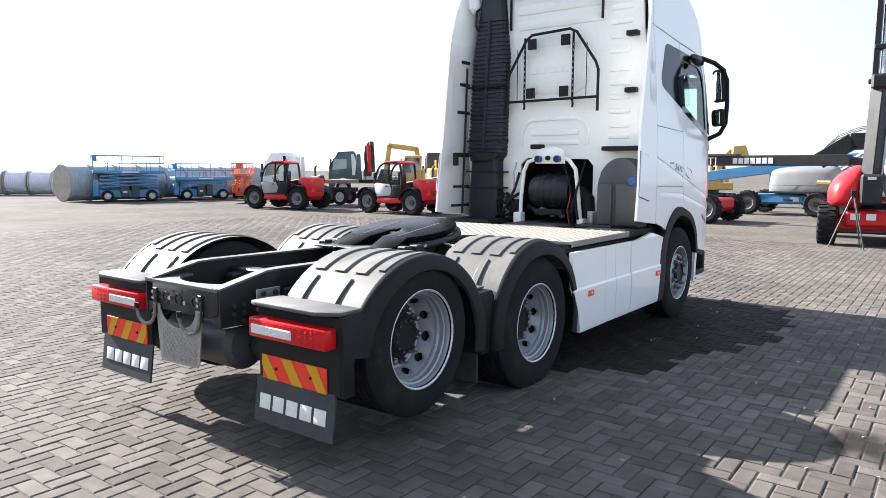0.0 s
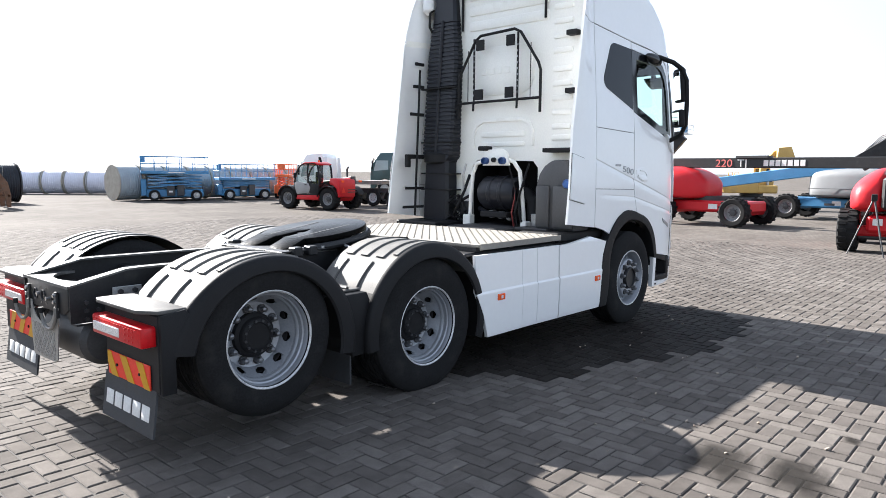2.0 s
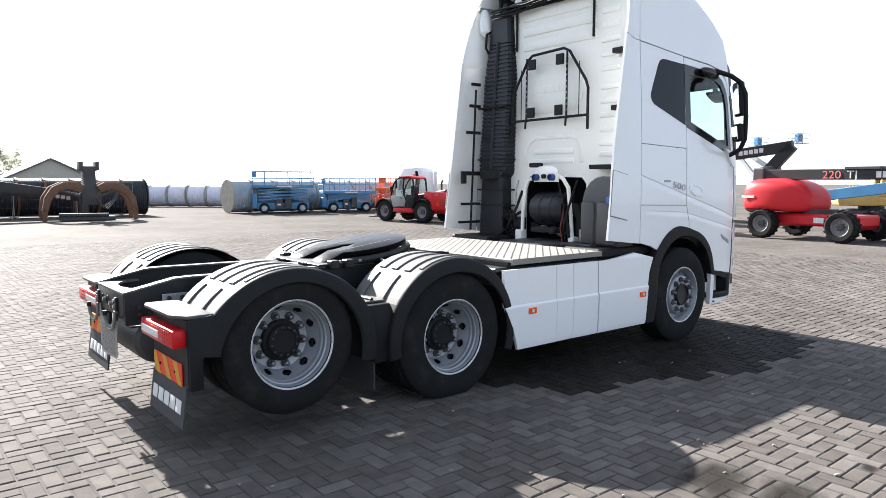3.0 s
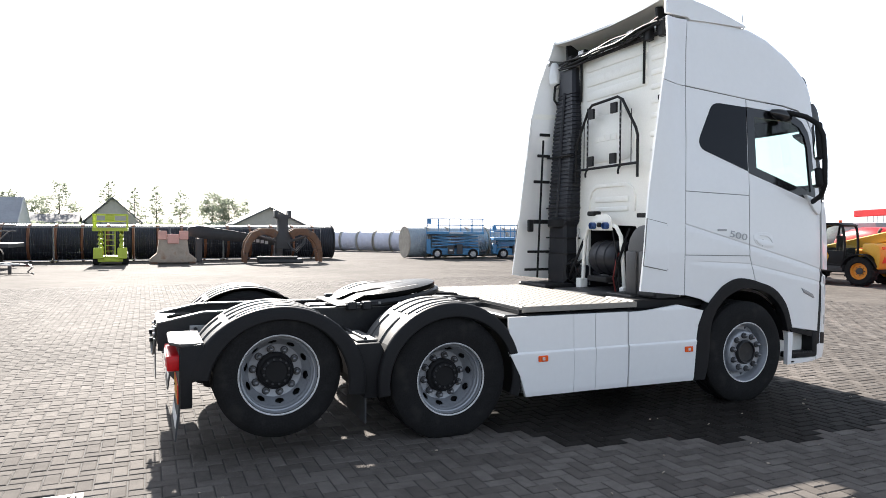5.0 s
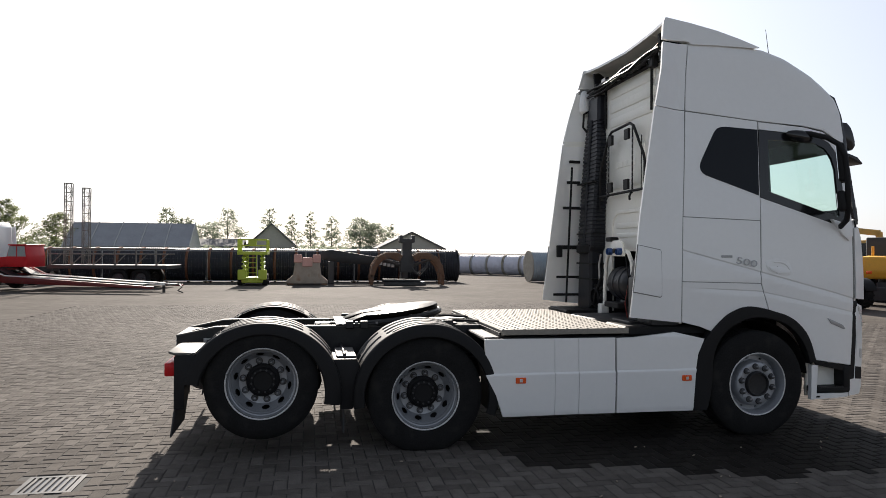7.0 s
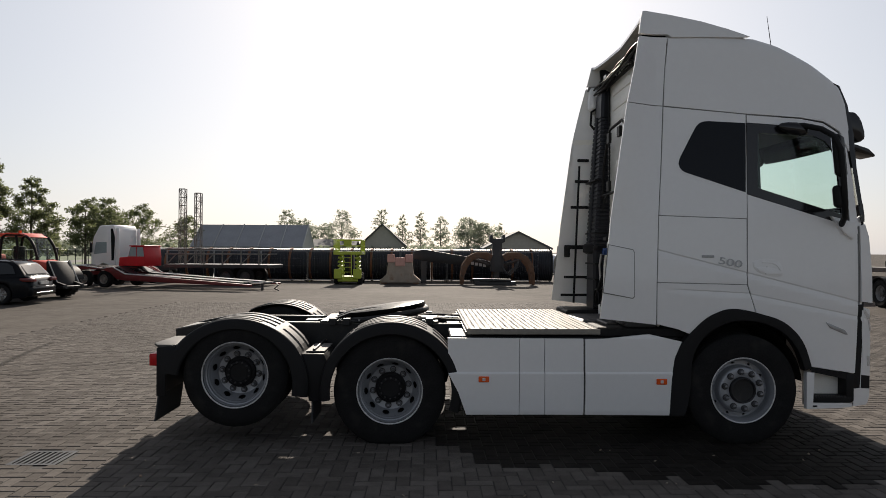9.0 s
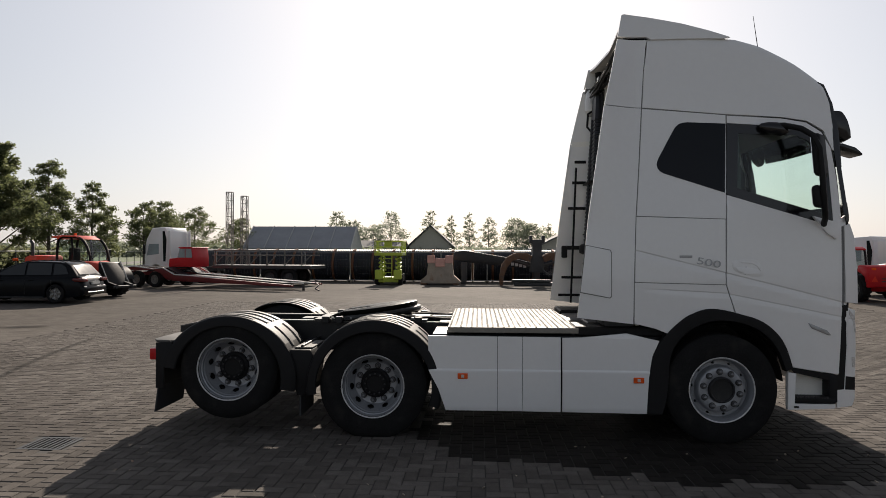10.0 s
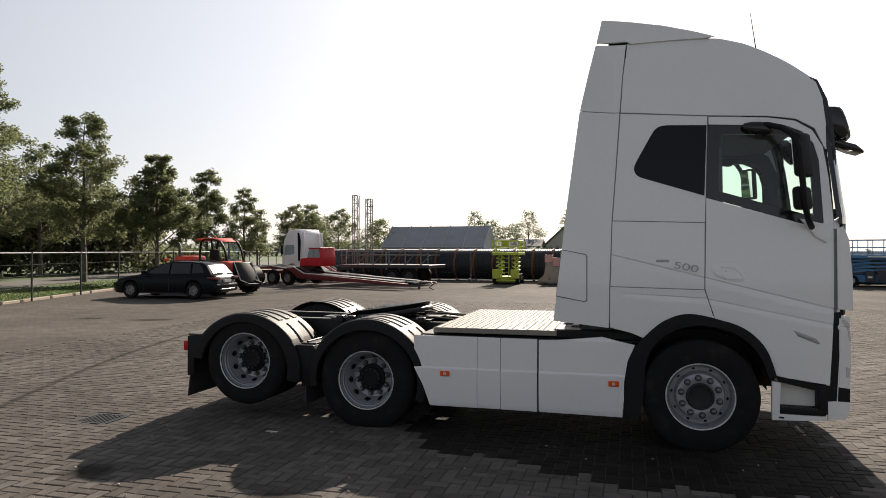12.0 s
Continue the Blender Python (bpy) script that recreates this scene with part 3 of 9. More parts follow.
for s in (-1, 1):
    ramp = [(0.03, s * 0.058), (0.03, s * 0.31), (-0.12, s * 0.33), (-0.21, s * 0.28), (-0.23, s * 0.19), (-0.15, s * 0.085)]
    part("entry_ramp", prism(bmesh.new(), ramp, -0.04, 0.0, "z", pose(-0.36, 0, 0.043, 0, -13, 0), bevel=0.006), GREASE, fw)
    part("ramp_web", prism(bmesh.new(), [(-0.58, -0.07), (-0.3, -0.10), (0.1, -0.10), (0.1, 0.0), (-0.36, 0.0), (-0.58, -0.045)], s * 0.24, s * 0.265), FRAME, fw)
part("lock_jaw", lathe(bmesh.new(), [(0.06, -0.03), (0.10, -0.03), (0.10, 0.03), (0.06, 0.03)], pose(-0.05, 0, 0.0, 90, 0, 0), 20, True), DARK, fw)
part("lock_cylinder", rod(bmesh.new(), (-0.25, -0.1, -0.05), (0.1, -0.36, -0.05), 0.035, seg=12), FRAME, fw)
lip = [(0.445 * math.cos(a), 0.445 * math.sin(a), -0.035) for a in [math.radians(d) for d in range(-135, 136, 9)]]
part("plate_rim", tube(bmesh.new(), lip, 0.032, 10), FRAME, fw)
for s in (-1, 1):
    part("stand", prism(bmesh.new(), [(-0.22, 0.93), (0.0, 0.93), (-0.06, 1.09), (-0.16, 1.09)], s * 0.30, s * 0.42), FRAME, truck)
    part("grease_groove", prism(bmesh.new(), [(-0.3, s * 0.18), (0.22, s * 0.2), (0.22, s * 0.215), (-0.3, s * 0.195)], 0.0455, 0.047, "z"), DARK, fw)
for x in (-0.62, -0.48, 0.36):
    part("plate_clamp", bx(x - 0.04, x + 0.04, -0.46, -0.38, 0.99, 1.06, bevel=0.008), FRAME, truck)
    part("plate_clamp", bx(x - 0.04, x + 0.04, 0.38, 0.46, 0.99, 1.06, bevel=0.008), FRAME, truck)
for y0 in (-0.3, -0.24, 0.22, 0.3):
    part("air_line", tube(bmesh.new(), [(0.7, y0, 1.03), (0.45, y0 + 0.03, 1.045), (0.2, y0 - 0.02, 1.03), (-0.3, y0 * 0.8, 1.03), (-0.8, y0 * 0.7, 1.02)], 0.011), BLACK, truck)
for x in (-1.05, -1.35, -1.62):
    for sy in (-1, 1):
        part("rail_valve", bx(x - 0.05, x + 0.05, *sorted((sy * 0.20, sy * 0.31)), 0.82, 0.92, bevel=0.012), FRAME, truck)
part("mounting_plate", bx(-0.75, 0.45, -0.42, 0.42, 1.019, 1.032, bevel=0.004), FRAME, truck)
for x in (-0.55, -0.35, 0.1, 0.3):
    for s in (-1, 1):
        part("mount_bolt", rod(bmesh.new(), (x, s * 0.4, 1.025), (x, s * 0.4, 1.05), 0.018, seg=6), STEEL, truck)
part("release_handle", tube(bmesh.new(), [(-0.1, -0.1, 1.06), (-0.15, -0.4, 1.05), (-0.25, -0.62, 1.04)], 0.011), STEEL, truck)

# mudguards
def guard(x, z, r, a0, a1, s, tail, ex, ex_in, lip):
    """A ribbed half-round guard over a wheel, with a black outer lip."""
    g = new("mudguard")
    g.parent = truck
    tagged(g, "ribbed half-round black plastic mudguard with dusty top")
    yi, yo = s * 0.60, s * 1.235
    def run(q):
        return q * (ex + (ex_in - ex) * max(0.0, r - q) / lip)
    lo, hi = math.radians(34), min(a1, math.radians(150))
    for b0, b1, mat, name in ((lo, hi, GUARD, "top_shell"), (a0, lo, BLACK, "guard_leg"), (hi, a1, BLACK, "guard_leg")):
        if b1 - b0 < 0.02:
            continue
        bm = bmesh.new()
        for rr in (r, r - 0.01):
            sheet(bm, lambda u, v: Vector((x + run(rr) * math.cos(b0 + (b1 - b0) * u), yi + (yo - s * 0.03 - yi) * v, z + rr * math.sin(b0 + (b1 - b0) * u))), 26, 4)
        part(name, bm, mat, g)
    bm = bmesh.new()
    n = 40
    prof = [(r + 0.004, yo - s * 0.045), (r + 0.003, yo - s * 0.02), (r - 0.008, yo - s * 0.002), (r - 0.03, yo + s * 0.008), (r - lip, yo + s * 0.013), (r - lip - 0.01, yo), (r - lip, yo - s * 0.012), (r - 0.006, yo - s * 0.03)]
    rings = [[bm.verts.new((x + run(q) * math.cos(a0 + (a1 - a0) * i / n), y, z + q * math.sin(a0 + (a1 - a0) * i / n))) for q, y in prof] for i in range(n + 1)]
    for a, b in zip(rings, rings[1:]):
        for k in range(len(prof)):
            bm.faces.new((a[k], a[(k + 1) % len(prof)], b[(k + 1) % len(prof)], b[k]))
    bm.faces.new(rings[0])
    bm.faces.new(rings[-1][::-1])
    part("outer_lip", bm, BLACK, g, "matt black guard lip")
    def strip_along(name, mat, ya, yb, b0, b1, base, top):
        bm = bmesh.new()
        m = 18
        q = [(r + base, ya), (r + top, ya + (yb - ya) * 0.1), (r + top, yb - (yb - ya) * 0.1), (r + base, yb)]
        rr = [[bm.verts.new((x + run(qq) * math.cos(b0 + (b1 - b0) * i / m), y, z + qq * math.sin(b0 + (b1 - b0) * i / m))) for qq, y in q] for i in range(m + 1)]
        for a, b in zip(rr, rr[1:]):
            for k in range(3):
                bm.faces.new((a[k], a[k + 1], b[k + 1], b[k]))
        bm.faces.new(rr[0])
        bm.faces.new(rr[-1][::-1])
        return part(name, bm, mat, g)
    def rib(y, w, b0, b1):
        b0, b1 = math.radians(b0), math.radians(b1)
        # a wider black strip paints the shade along the rib's edges
        strip_along("rib_edge_shade", FRAME, s * (y - w / 2 - 0.005), s * (y + w / 2 + 0.005), b0 - 0.010, b1 + 0.010, 0.0005, 0.0022)
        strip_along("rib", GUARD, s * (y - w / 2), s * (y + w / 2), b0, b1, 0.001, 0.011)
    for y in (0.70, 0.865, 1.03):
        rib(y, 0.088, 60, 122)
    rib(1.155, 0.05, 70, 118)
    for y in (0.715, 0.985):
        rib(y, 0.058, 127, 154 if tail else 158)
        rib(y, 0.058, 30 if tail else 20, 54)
    return g


R = math.radians
for s in (-1, 1):
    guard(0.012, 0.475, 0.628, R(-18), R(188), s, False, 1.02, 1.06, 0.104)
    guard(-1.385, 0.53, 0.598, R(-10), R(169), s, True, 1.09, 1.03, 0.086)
    # tail: lamp shelf, back panel, lamp, reflector board, flap
    yi, yo = s * 0.56, s * 1.215
    part("lamp_shelf", prism(bmesh.new(), [(-2.13, yi), (-2.15, yi + s * 0.05), (-2.15, yo - s * 0.12), (-2.08, yo), (-1.92, yo), (-1.92, yi)], 0.874, 0.896, "z", bevel=0.006), GUARD, truck, "flat dusty plastic lamp shelf")
    part("tail_panel", bx(-2.085, -2.06, *sorted((yi, yo)), 0.44, 0.87, bevel=0.008), BLACK, truck)
    part("tail_side", prism(bmesh.new(), [(-2.08, 0.87), (-1.94, 0.89), (-1.90, 0.84), (-2.0, 0.62), (-2.0, 0.44), (-2.08, 0.44)], yo + s * 0.018, yo - s * 0.01, bevel=0.004), BLACK, truck)
    lamp = part("tail_lamp", bx(-2.165, -2.06, *sorted((s * 0.575, s * 1.185)), 0.70, 0.81, bevel=0.012, seg=2), RED_LENS, truck, "red rear lamp unit with a clear centre lens")
    part("clear_lens", bx(-2.171, -2.155, *sorted((s * 0.60, s * 0.93)), 0.722, 0.775, bevel=0.005), CLEAR_LENS, lamp)
    bm = bmesh.new()
    for i in range(16):
        y = s * (0.60 + i * 0.034)
        box(bm, -2.1685, -2.163, *sorted((y, y + s * 0.014)), 0.786, 0.794)
    part("reflex_dots", bm, RED_LENS, lamp)
    for i in range(3):
        for j in range(3):
            y, z = s * (1.0 + i * 0.045), 0.725 + j * 0.028
            part("light_point", lathe(bmesh.new(), [(0.008, -0.003), (0.006, -0.005), (0.0005, -0.006)], pose(-2.164, y, z, 0, 0, -90), 10), RED_LENS, lamp)
    board = part("reflector_board", bx(-2.094, -2.086, *sorted((s * 0.60, s * 1.12)), 0.449, 0.587, bevel=0.003), SIGN_RED, truck, "red and yellow striped reflector board")
    for k in range(3):
        ya = 0.60 + k * 0.2 - 0.04
        quad = [(ya, 0.5865), (ya + 0.085, 0.5865), (ya + 0.175, 0.4495), (ya + 0.09, 0.4495)]
        quad = [(s * min(1.119, max(0.601, y)), z) for y, z in quad]
        if k == 0:
            quad = [(s * 0.601, 0.5865), (s * 0.645, 0.5865), (s * 0.735, 0.4495), (s * 0.65, 0.4495), (s * 0.601, 0.523)]
        part("stripe", prism(bmesh.new(), quad, -2.0965, -2.0935, "x"), SIGN_YELLOW, board)
    for y in (0.72, 1.0):
        part("screw", rod(bmesh.new(), (-2.1, s * y, 0.518), (-2.09, s * y, 0.518), 0.009, seg=10), BLACK, board)
    flap = part("mudflap", prism(bmesh.new(), [(-2.073, 0.455), (-2.107, 0.200), (-2.119, 0.200), (-2.086, 0.455)], s * 0.545, s * 1.175), FLAP, truck, "black rubber mudflap with a white maker's mark")
    for k in range(5):
        y = s * 0.585 + s * k * 0.111
        m = pose(-2.1035, 0, 0.318, 0, 7.4, 0)
        bm = bmesh.new()
        w = 0.09
        prism(bm, [(y, -0.042), (y + s * w, -0.042), (y + s * w, 0.042), (y, 0.042)], -0.003, 0.002, "x", m, bevel=0.002)
        part("mark_block", bm, PALE, flap)
    # front flap between the axles
    part("inner_flap", bx(-0.715, -0.70, *sorted((s * 0.62, s * 1.14)), 0.17, 0.62, bevel=0.003), FLAP, truck, "black rubber flap between the wheels")
    part("guard_web", prism(bmesh.new(), [(-0.83, 0.77), (-0.80, 0.812), (-0.60, 0.812), (-0.57, 0.75), (-0.63, 0.38), (-0.73, 0.38), (-0.77, 0.6)], s * 0.64, s * 1.19, bevel=0.01), BLACK, truck)
    part("guard_link", bx(-0.77, -0.60, *sorted((s * 0.58, s * 1.12)), 0.815, 0.829, bevel=0.004), GUARD, truck)
    part("guard_bracket", rod(bmesh.new(), (-0.70, s * 0.35, 0.835), (-0.70, s * 1.10, 0.835), 0.014), FRAME, truck)

# catwalk deck
deck = part("deck_plate", bx(0.70, 1.93, -1.135, 1.06, 1.005, 1.035, bevel=0.006), ALU, truck, "pale aluminium anti-slip catwalk deck")
bm = bmesh.new()
for i in range(24):
    for j in range(46):
        x, y = 0.725 + i * 0.051, -1.10 + j * 0.047
        if (i + j) % 2 == 0:
            rod(bm, (x, y, 1.0352), (x, y, 1.040), 0.013, 0.009, seg=6)
tagged(part("tread_studs", bm, ALU, deck), kind="stuff")
part("deck_edge", bx(0.70, 1.93, -1.145, -1.13, 0.985, 1.037, bevel=0.003), ALU, deck)
for x in (0.72, 1.2, 1.9):
    part("deck_beam", bx(x - 0.03, x + 0.03, -1.1, 1.04, 0.97, 1.005), FRAME, deck)
part("deck_support", bx(0.55, 2.7, -1.1, 1.05, 0.93, 0.965, bevel=0.01), FRAME, truck)

# side skirts
def skirt_w(x, z):
    return float(np.interp(z, [0.25, 0.3, 0.45, 0.642, 0.648, 0.66, 0.97, 1.01], [1.228, 1.24, 1.247, 1.252, 1.250, 1.239, 1.233, 1.205]))


for s in (-1, 1):
    def add_skirt(poly, label=""):
        return crisp(part("side_skirt", skin(poly, s, thick=0.03, width=skirt_w, step=0.045), WHITE, truck, label))
    add_skirt([(0.69, 0.27), (0.62, 0.47), (0.53, 0.64), (0.52, 0.965), (1.17, 0.962), (1.17, 0.27)], "glossy white side skirt panel")
    add_skirt([(1.171, 0.27), (1.171, 0.962), (1.40, 0.961), (1.40, 0.27)], "glossy white side skirt panel")
    add_skirt([(1.401, 0.27), (1.401, 0.961), (1.755, 0.96), (1.755, 0.268)], "glossy white side skirt panel")
    add_skirt([(1.768, 0.268), (1.768, 0.955), (1.95, 0.96), (2.36, 1.0), (2.655, 0.935), (2.59, 0.79), (2.558, 0.60), (2.548, 0.42), (2.542, 0.262)], "white skirt panel behind the front wheel")
    part("skirt_back", prism(bmesh.new(), [(0.72, 0.3), (0.58, 0.65), (0.56, 0.93), (2.3, 0.96), (2.6, 0.9), (2.53, 0.29)], s * 1.2, s * 1.18), BLACK, truck)
    for x, z in ((0.848, 0.595), (2.463, 0.574)):
        mk = part("side_marker", bx(x - 0.047, x + 0.047, *sorted((s * 1.245, s * 1.264)), z - 0.026, z + 0.026, bevel=0.005), AMBER, truck, "small orange side marker lamp")
        part("marker_point", bx(x - 0.014, x + 0.014, *sorted((s * 1.262, s * 1.268)), z - 0.014, z + 0.014, bevel=0.003), CLEAR_LENS, mk)
    # wheel arch trim of the front wheel
    arc = [(2.546, 0.262), (2.552, 0.42), (2.562, 0.60), (2.594, 0.785), (2.66, 0.92), (2.76, 1.04), (2.88, 1.147), (2.98, 1.2), (3.06, 1.227), (3.15, 1.234), (3.27, 1.217), (3.40, 1.183), (3.52, 1.148), (3.63, 1.088), (3.735, 0.985), (3.80, 0.865), (3.85, 0.70)]
    arc_in = [(3.79, 0.67), (3.735, 0.83), (3.645, 0.965), (3.50, 1.07), (3.32, 1.12), (3.15, 1.125), (2.98, 1.067), (2.86, 0.976), (2.785, 0.87), (2.745, 0.739), (2.735, 0.558), (2.715, 0.39), (2.68, 0.262)]
    part("wheel_arch_trim", skin(smooth(arc, 3) + smooth(arc_in, 3), s, 0.016, 0.09, 0.0, width=lambda x, z: 1.225), BLACK, truck, "matt black front wheel arch")
    bm = bmesh.new()
    sheet(bm, lambda u, v: Vector((3.2 + 0.58 * math.cos(R(5 + 172 * u)), s * (0.55 + 0.65 * v), 0.52 + 0.58 * math.sin(R(5 + 172 * u)))), 24, 1)
    part("wheel_arch_liner", bm, BLACK, truck)

# cab
cab = new("cab")
cab.parent = truck
tagged(cab, "tall white sleeper cab with roof and side air deflectors")
for s in (-1, 1):
    def put(name, poly, mat=WHITE, label="", **k):
        return crisp(part(name, skin(poly, s, **k), mat, cab, label, 14))
    put("side_deflector", [(1.905, 1.14), (1.955, 1.55), (2.01, 2.08), (2.15, 3.115), (2.515, 3.105), (2.475, 2.5), (2.445, 2.08), (2.425, 1.47), (2.42, 1.085)], label="white cab side deflector")
    put("side_deflector", [(2.152, 3.119), (2.29, 3.755), (2.30, 3.765), (2.575, 3.765), (2.54, 3.45), (2.515, 3.109)], label="white upper side deflector")
    put("deflector_groove", [(1.978, 1.818), (2.21, 1.773), (2.223, 1.748), (2.223, 1.338), (2.205, 1.322), (1.93, 1.372)], LINER, off=0.002, thick=0.004, gap=0, rim=0)
    put("deflector_inset", [(1.985, 1.81), (2.205, 1.765), (2.215, 1.74), (2.215, 1.345), (2.20, 1.33), (1.935, 1.38)], off=0.014, thick=0.012, gap=0, rim=0.005)
    put("sleeper_panel", [(2.452, 2.085), (2.482, 2.5), (2.523, 3.10), (3.293, 3.035), (3.265, 2.06)])
    put("sleeper_panel", [(2.432, 1.472), (2.45, 2.081), (3.263, 2.057), (3.256, 1.455)])
    put("lower_flank", [(2.428, 1.09), (2.431, 1.469), (3.256, 1.452), (3.34, 1.19), (3.20, 1.205), (3.0, 1.17), (2.88, 1.09), (2.77, 0.985), (2.62, 1.045)])
    put("quarter_window", [(2.94, 2.970), (2.895, 2.966), (2.855, 2.952), (2.825, 2.925), (2.80, 2.885), (2.665, 2.635), (2.65, 2.60), (2.643, 2.565), (2.652, 2.53), (2.672, 2.502), (2.705, 2.482), (3.262, 2.30), (3.288, 2.955)], PRIVACY, "dark privacy glass quarter window", off=0.003, thick=0.01, gap=0.002)
    door_poly = [(3.262, 1.46), (3.346, 1.19), (3.46, 1.14), (3.59, 1.06), (3.70, 0.95), (3.785, 0.79), (3.83, 0.71), (4.28, 0.64), (4.30, 1.0), (4.312, 1.25), (4.318, 2.07), (4.285, 2.45), (4.245, 2.72), (4.16, 2.87), (4.02, 2.96), (3.8, 3.0), (3.302, 3.03),
                 (3.301, 2.957), (3.95, 2.915), (4.08, 2.855), (4.165, 2.75), (4.205, 2.6), (4.235, 2.02), (4.20, 2.0), (3.275, 2.285)]
    door = put("cab_door", door_poly, label="white cab door with a long feature line")
    win = [(3.302, 2.953), (3.275, 2.29), (4.205, 2.004), (4.232, 2.02), (4.203, 2.6), (4.163, 2.748), (4.078, 2.852), (3.948, 2.911)]
    pane = [(3.40, 2.86), (3.375, 2.345), (4.13, 2.11), (4.155, 2.12), (4.135, 2.58), (4.10, 2.70), (4.03, 2.79), (3.92, 2.84)]
    bm = bmesh.new()
    def ringed(a, b, y_a, y_b):
        o = [bm.verts.new((x, s * (side(x, z) + y_a), z)) for x, z in a]
        i = [bm.verts.new((x, s * (side(x, z) + y_b), z)) for x, z in b]
        for k in range(len(a)):
            j = (k + 1) % len(a)
            bm.faces.new((o[k], o[j], i[j], i[k]))
    ringed(win, pane, 0.0, -0.002)
    ringed(pane, pane, -0.002, -0.03)
    ringed(win, pane, -0.03, -0.03)
    part("window_frame", bm, BLACK_GLOSS, door, "black window surround")
    bm = bmesh.new()
    bm.faces.new([bm.verts.new((x, s * (side(x, z) - 0.012), z)) for x, z in pane])
    ob = part("window_pane", bm, GREEN_GLASS, door, "clear green-tinted door glass")
    ob.visible_shadow = False
    part("inner_liner", skin([(2.40, 1.15), (2.44, 2.1), (2.50, 3.2), (2.53, 3.6), (3.2, 3.6), (3.6, 3.3), (3.9, 3.04), (3.30, 3.0), (3.24, 1.3), (2.95, 1.22), (2.7, 1.12)], s, -0.008, 0.012, 0, 0.12, 0), LINER, cab)
    part("inner_liner", skin([(3.24, 1.3), (3.26, 2.2), (4.19, 1.93), (4.34, 2.0), (4.34, 1.25), (4.27, 0.72), (3.9, 0.75), (3.75, 0.98), (3.5, 1.2)], s, -0.008, 0.012, 0, 0.12, 0), LINER, cab)
    # recessed handle: a raised rim round a shallow cup
    hp = [(3.310, 1.665), (3.36, 1.680), (3.43, 1.692), (3.512, 1.686), (3.55, 1.665), (3.576, 1.63), (3.592, 1.58), (3.588, 1.55), (3.57, 1.533), (3.497, 1.53), (3.42, 1.548), (3.364, 1.567), (3.335, 1.588), (3.316, 1.625)]
    hp = smooth(hp + hp[:1], 3)[:-1]
    part("handle_cup", skin(hp, s, 0.003, 0.012, 0, rim=0.002), WHITE, door)
    part("cup_lip", skin(smooth([(3.395, 1.668), (3.46, 1.666), (3.52, 1.652), (3.556, 1.62), (3.572, 1.585)], 3) + smooth([(3.56, 1.585), (3.542, 1.615), (3.51, 1.64), (3.455, 1.652), (3.395, 1.655)], 3), s, 0.009, 0.010, 0, rim=0.004), WHITE, door)
    part("handle_gap", skin([(3.432, 1.62), (3.442, 1.62), (3.432, 1.55), (3.422, 1.552)], s, 0.0045, 0.004, 0, rim=0), LINER, door)
    part("door_handle", skin(smooth([(3.345, 1.612), (3.40, 1.618), (3.48, 1.61), (3.55, 1.592), (3.566, 1.57), (3.55, 1.55)], 2) + smooth([(3.48, 1.546), (3.41, 1.56), (3.36, 1.582)], 2), s, 0.009, 0.014, 0, rim=0.005), WHITE, door, "white flush door handle")
    part("side_vent", skin([(3.985, 1.115), (4.022, 1.062), (4.175, 1.0), (4.20, 1.0), (4.165, 1.043)], s, 0.008, 0.02, 0), BADGE, door, "grey vent trim")
    put("step_strip", [(3.84, 0.705), (4.285, 0.63), (4.312, 1.27), (4.375, 1.275), (4.37, 0.50), (4.27, 0.50), (4.25, 0.575), (3.87, 0.655)], BLACK, off=-0.002, gap=0)
    put("corner_fairing", [(4.34, 2.0), (4.40, 2.02), (4.445, 1.9), (4.47, 1.6), (4.475, 1.285), (4.34, 1.30)], off=0.012, thick=0.05, label="white front corner air deflector")
    put("corner_pillar", [(4.322, 2.07), (4.316, 1.26), (4.37, 1.255), (4.37, 2.10)], off=-0.012, thick=0.03)
    # entry step box
    put("step_box", [(3.815, 0.317), (3.815, 0.66), (3.885, 0.65), (3.875, 0.375), (4.20, 0.37), (4.25, 0.37), (4.25, 0.33)], label="white entry step surround", gap=0, thick=0.05)
    part("step_recess", bx(3.86, 4.23, *sorted((s * 1.06, s * 1.08)), 0.33, 0.66), WHITE_SATIN, cab)
    part("step_block", bx(4.185, 4.262, *sorted((s * 1.03, s * 1.21)), 0.385, 0.64, bevel=0.012, seg=2), BLACK, cab)
    step = part("entry_step", bx(3.872, 4.25, *sorted((s * 1.03, s * 1.212)), 0.375, 0.432, bevel=0.012, seg=2), BLACK, cab, "black perforated entry step")
    for k in range(12):
        x = 3.90 + k * 0.024
        part("grip_tooth", bx(x, x + 0.013, *sorted((s * 1.20, s * 1.216)), 0.424, 0.44), DARK, step)
    part("step_slot", bx(3.87, 3.91, *sorted((s * 1.2, s * 1.222)), 0.337, 0.352), BLACK, cab)
    put("bumper_end", [(4.262, 0.335), (4.262, 0.50), (4.352, 0.505), (4.372, 1.25), (4.445, 1.225), (4.455, 0.9), (4.45, 0.42), (4.42, 0.345)], label="white bumper corner", off=0.003)
    put("head_lamp", [(4.385, 1.225), (4.44, 1.17), (4.456, 1.02), (4.44, 1.03), (4.425, 1.13), (4.38, 1.19)], CLEAR_LENS, "clear corner of a head lamp", off=0.008, gap=0)
    put("corner_lamp", [(4.41, 0.80), (4.448, 0.79), (4.448, 0.70), (4.415, 0.705)], CLEAR_LENS, off=0.008, gap=0)
    put("bumper_band", [(4.345, 0.50), (4.35, 0.625), (4.45, 0.61), (4.45, 0.49)], BLACK, off=0.004, gap=0)

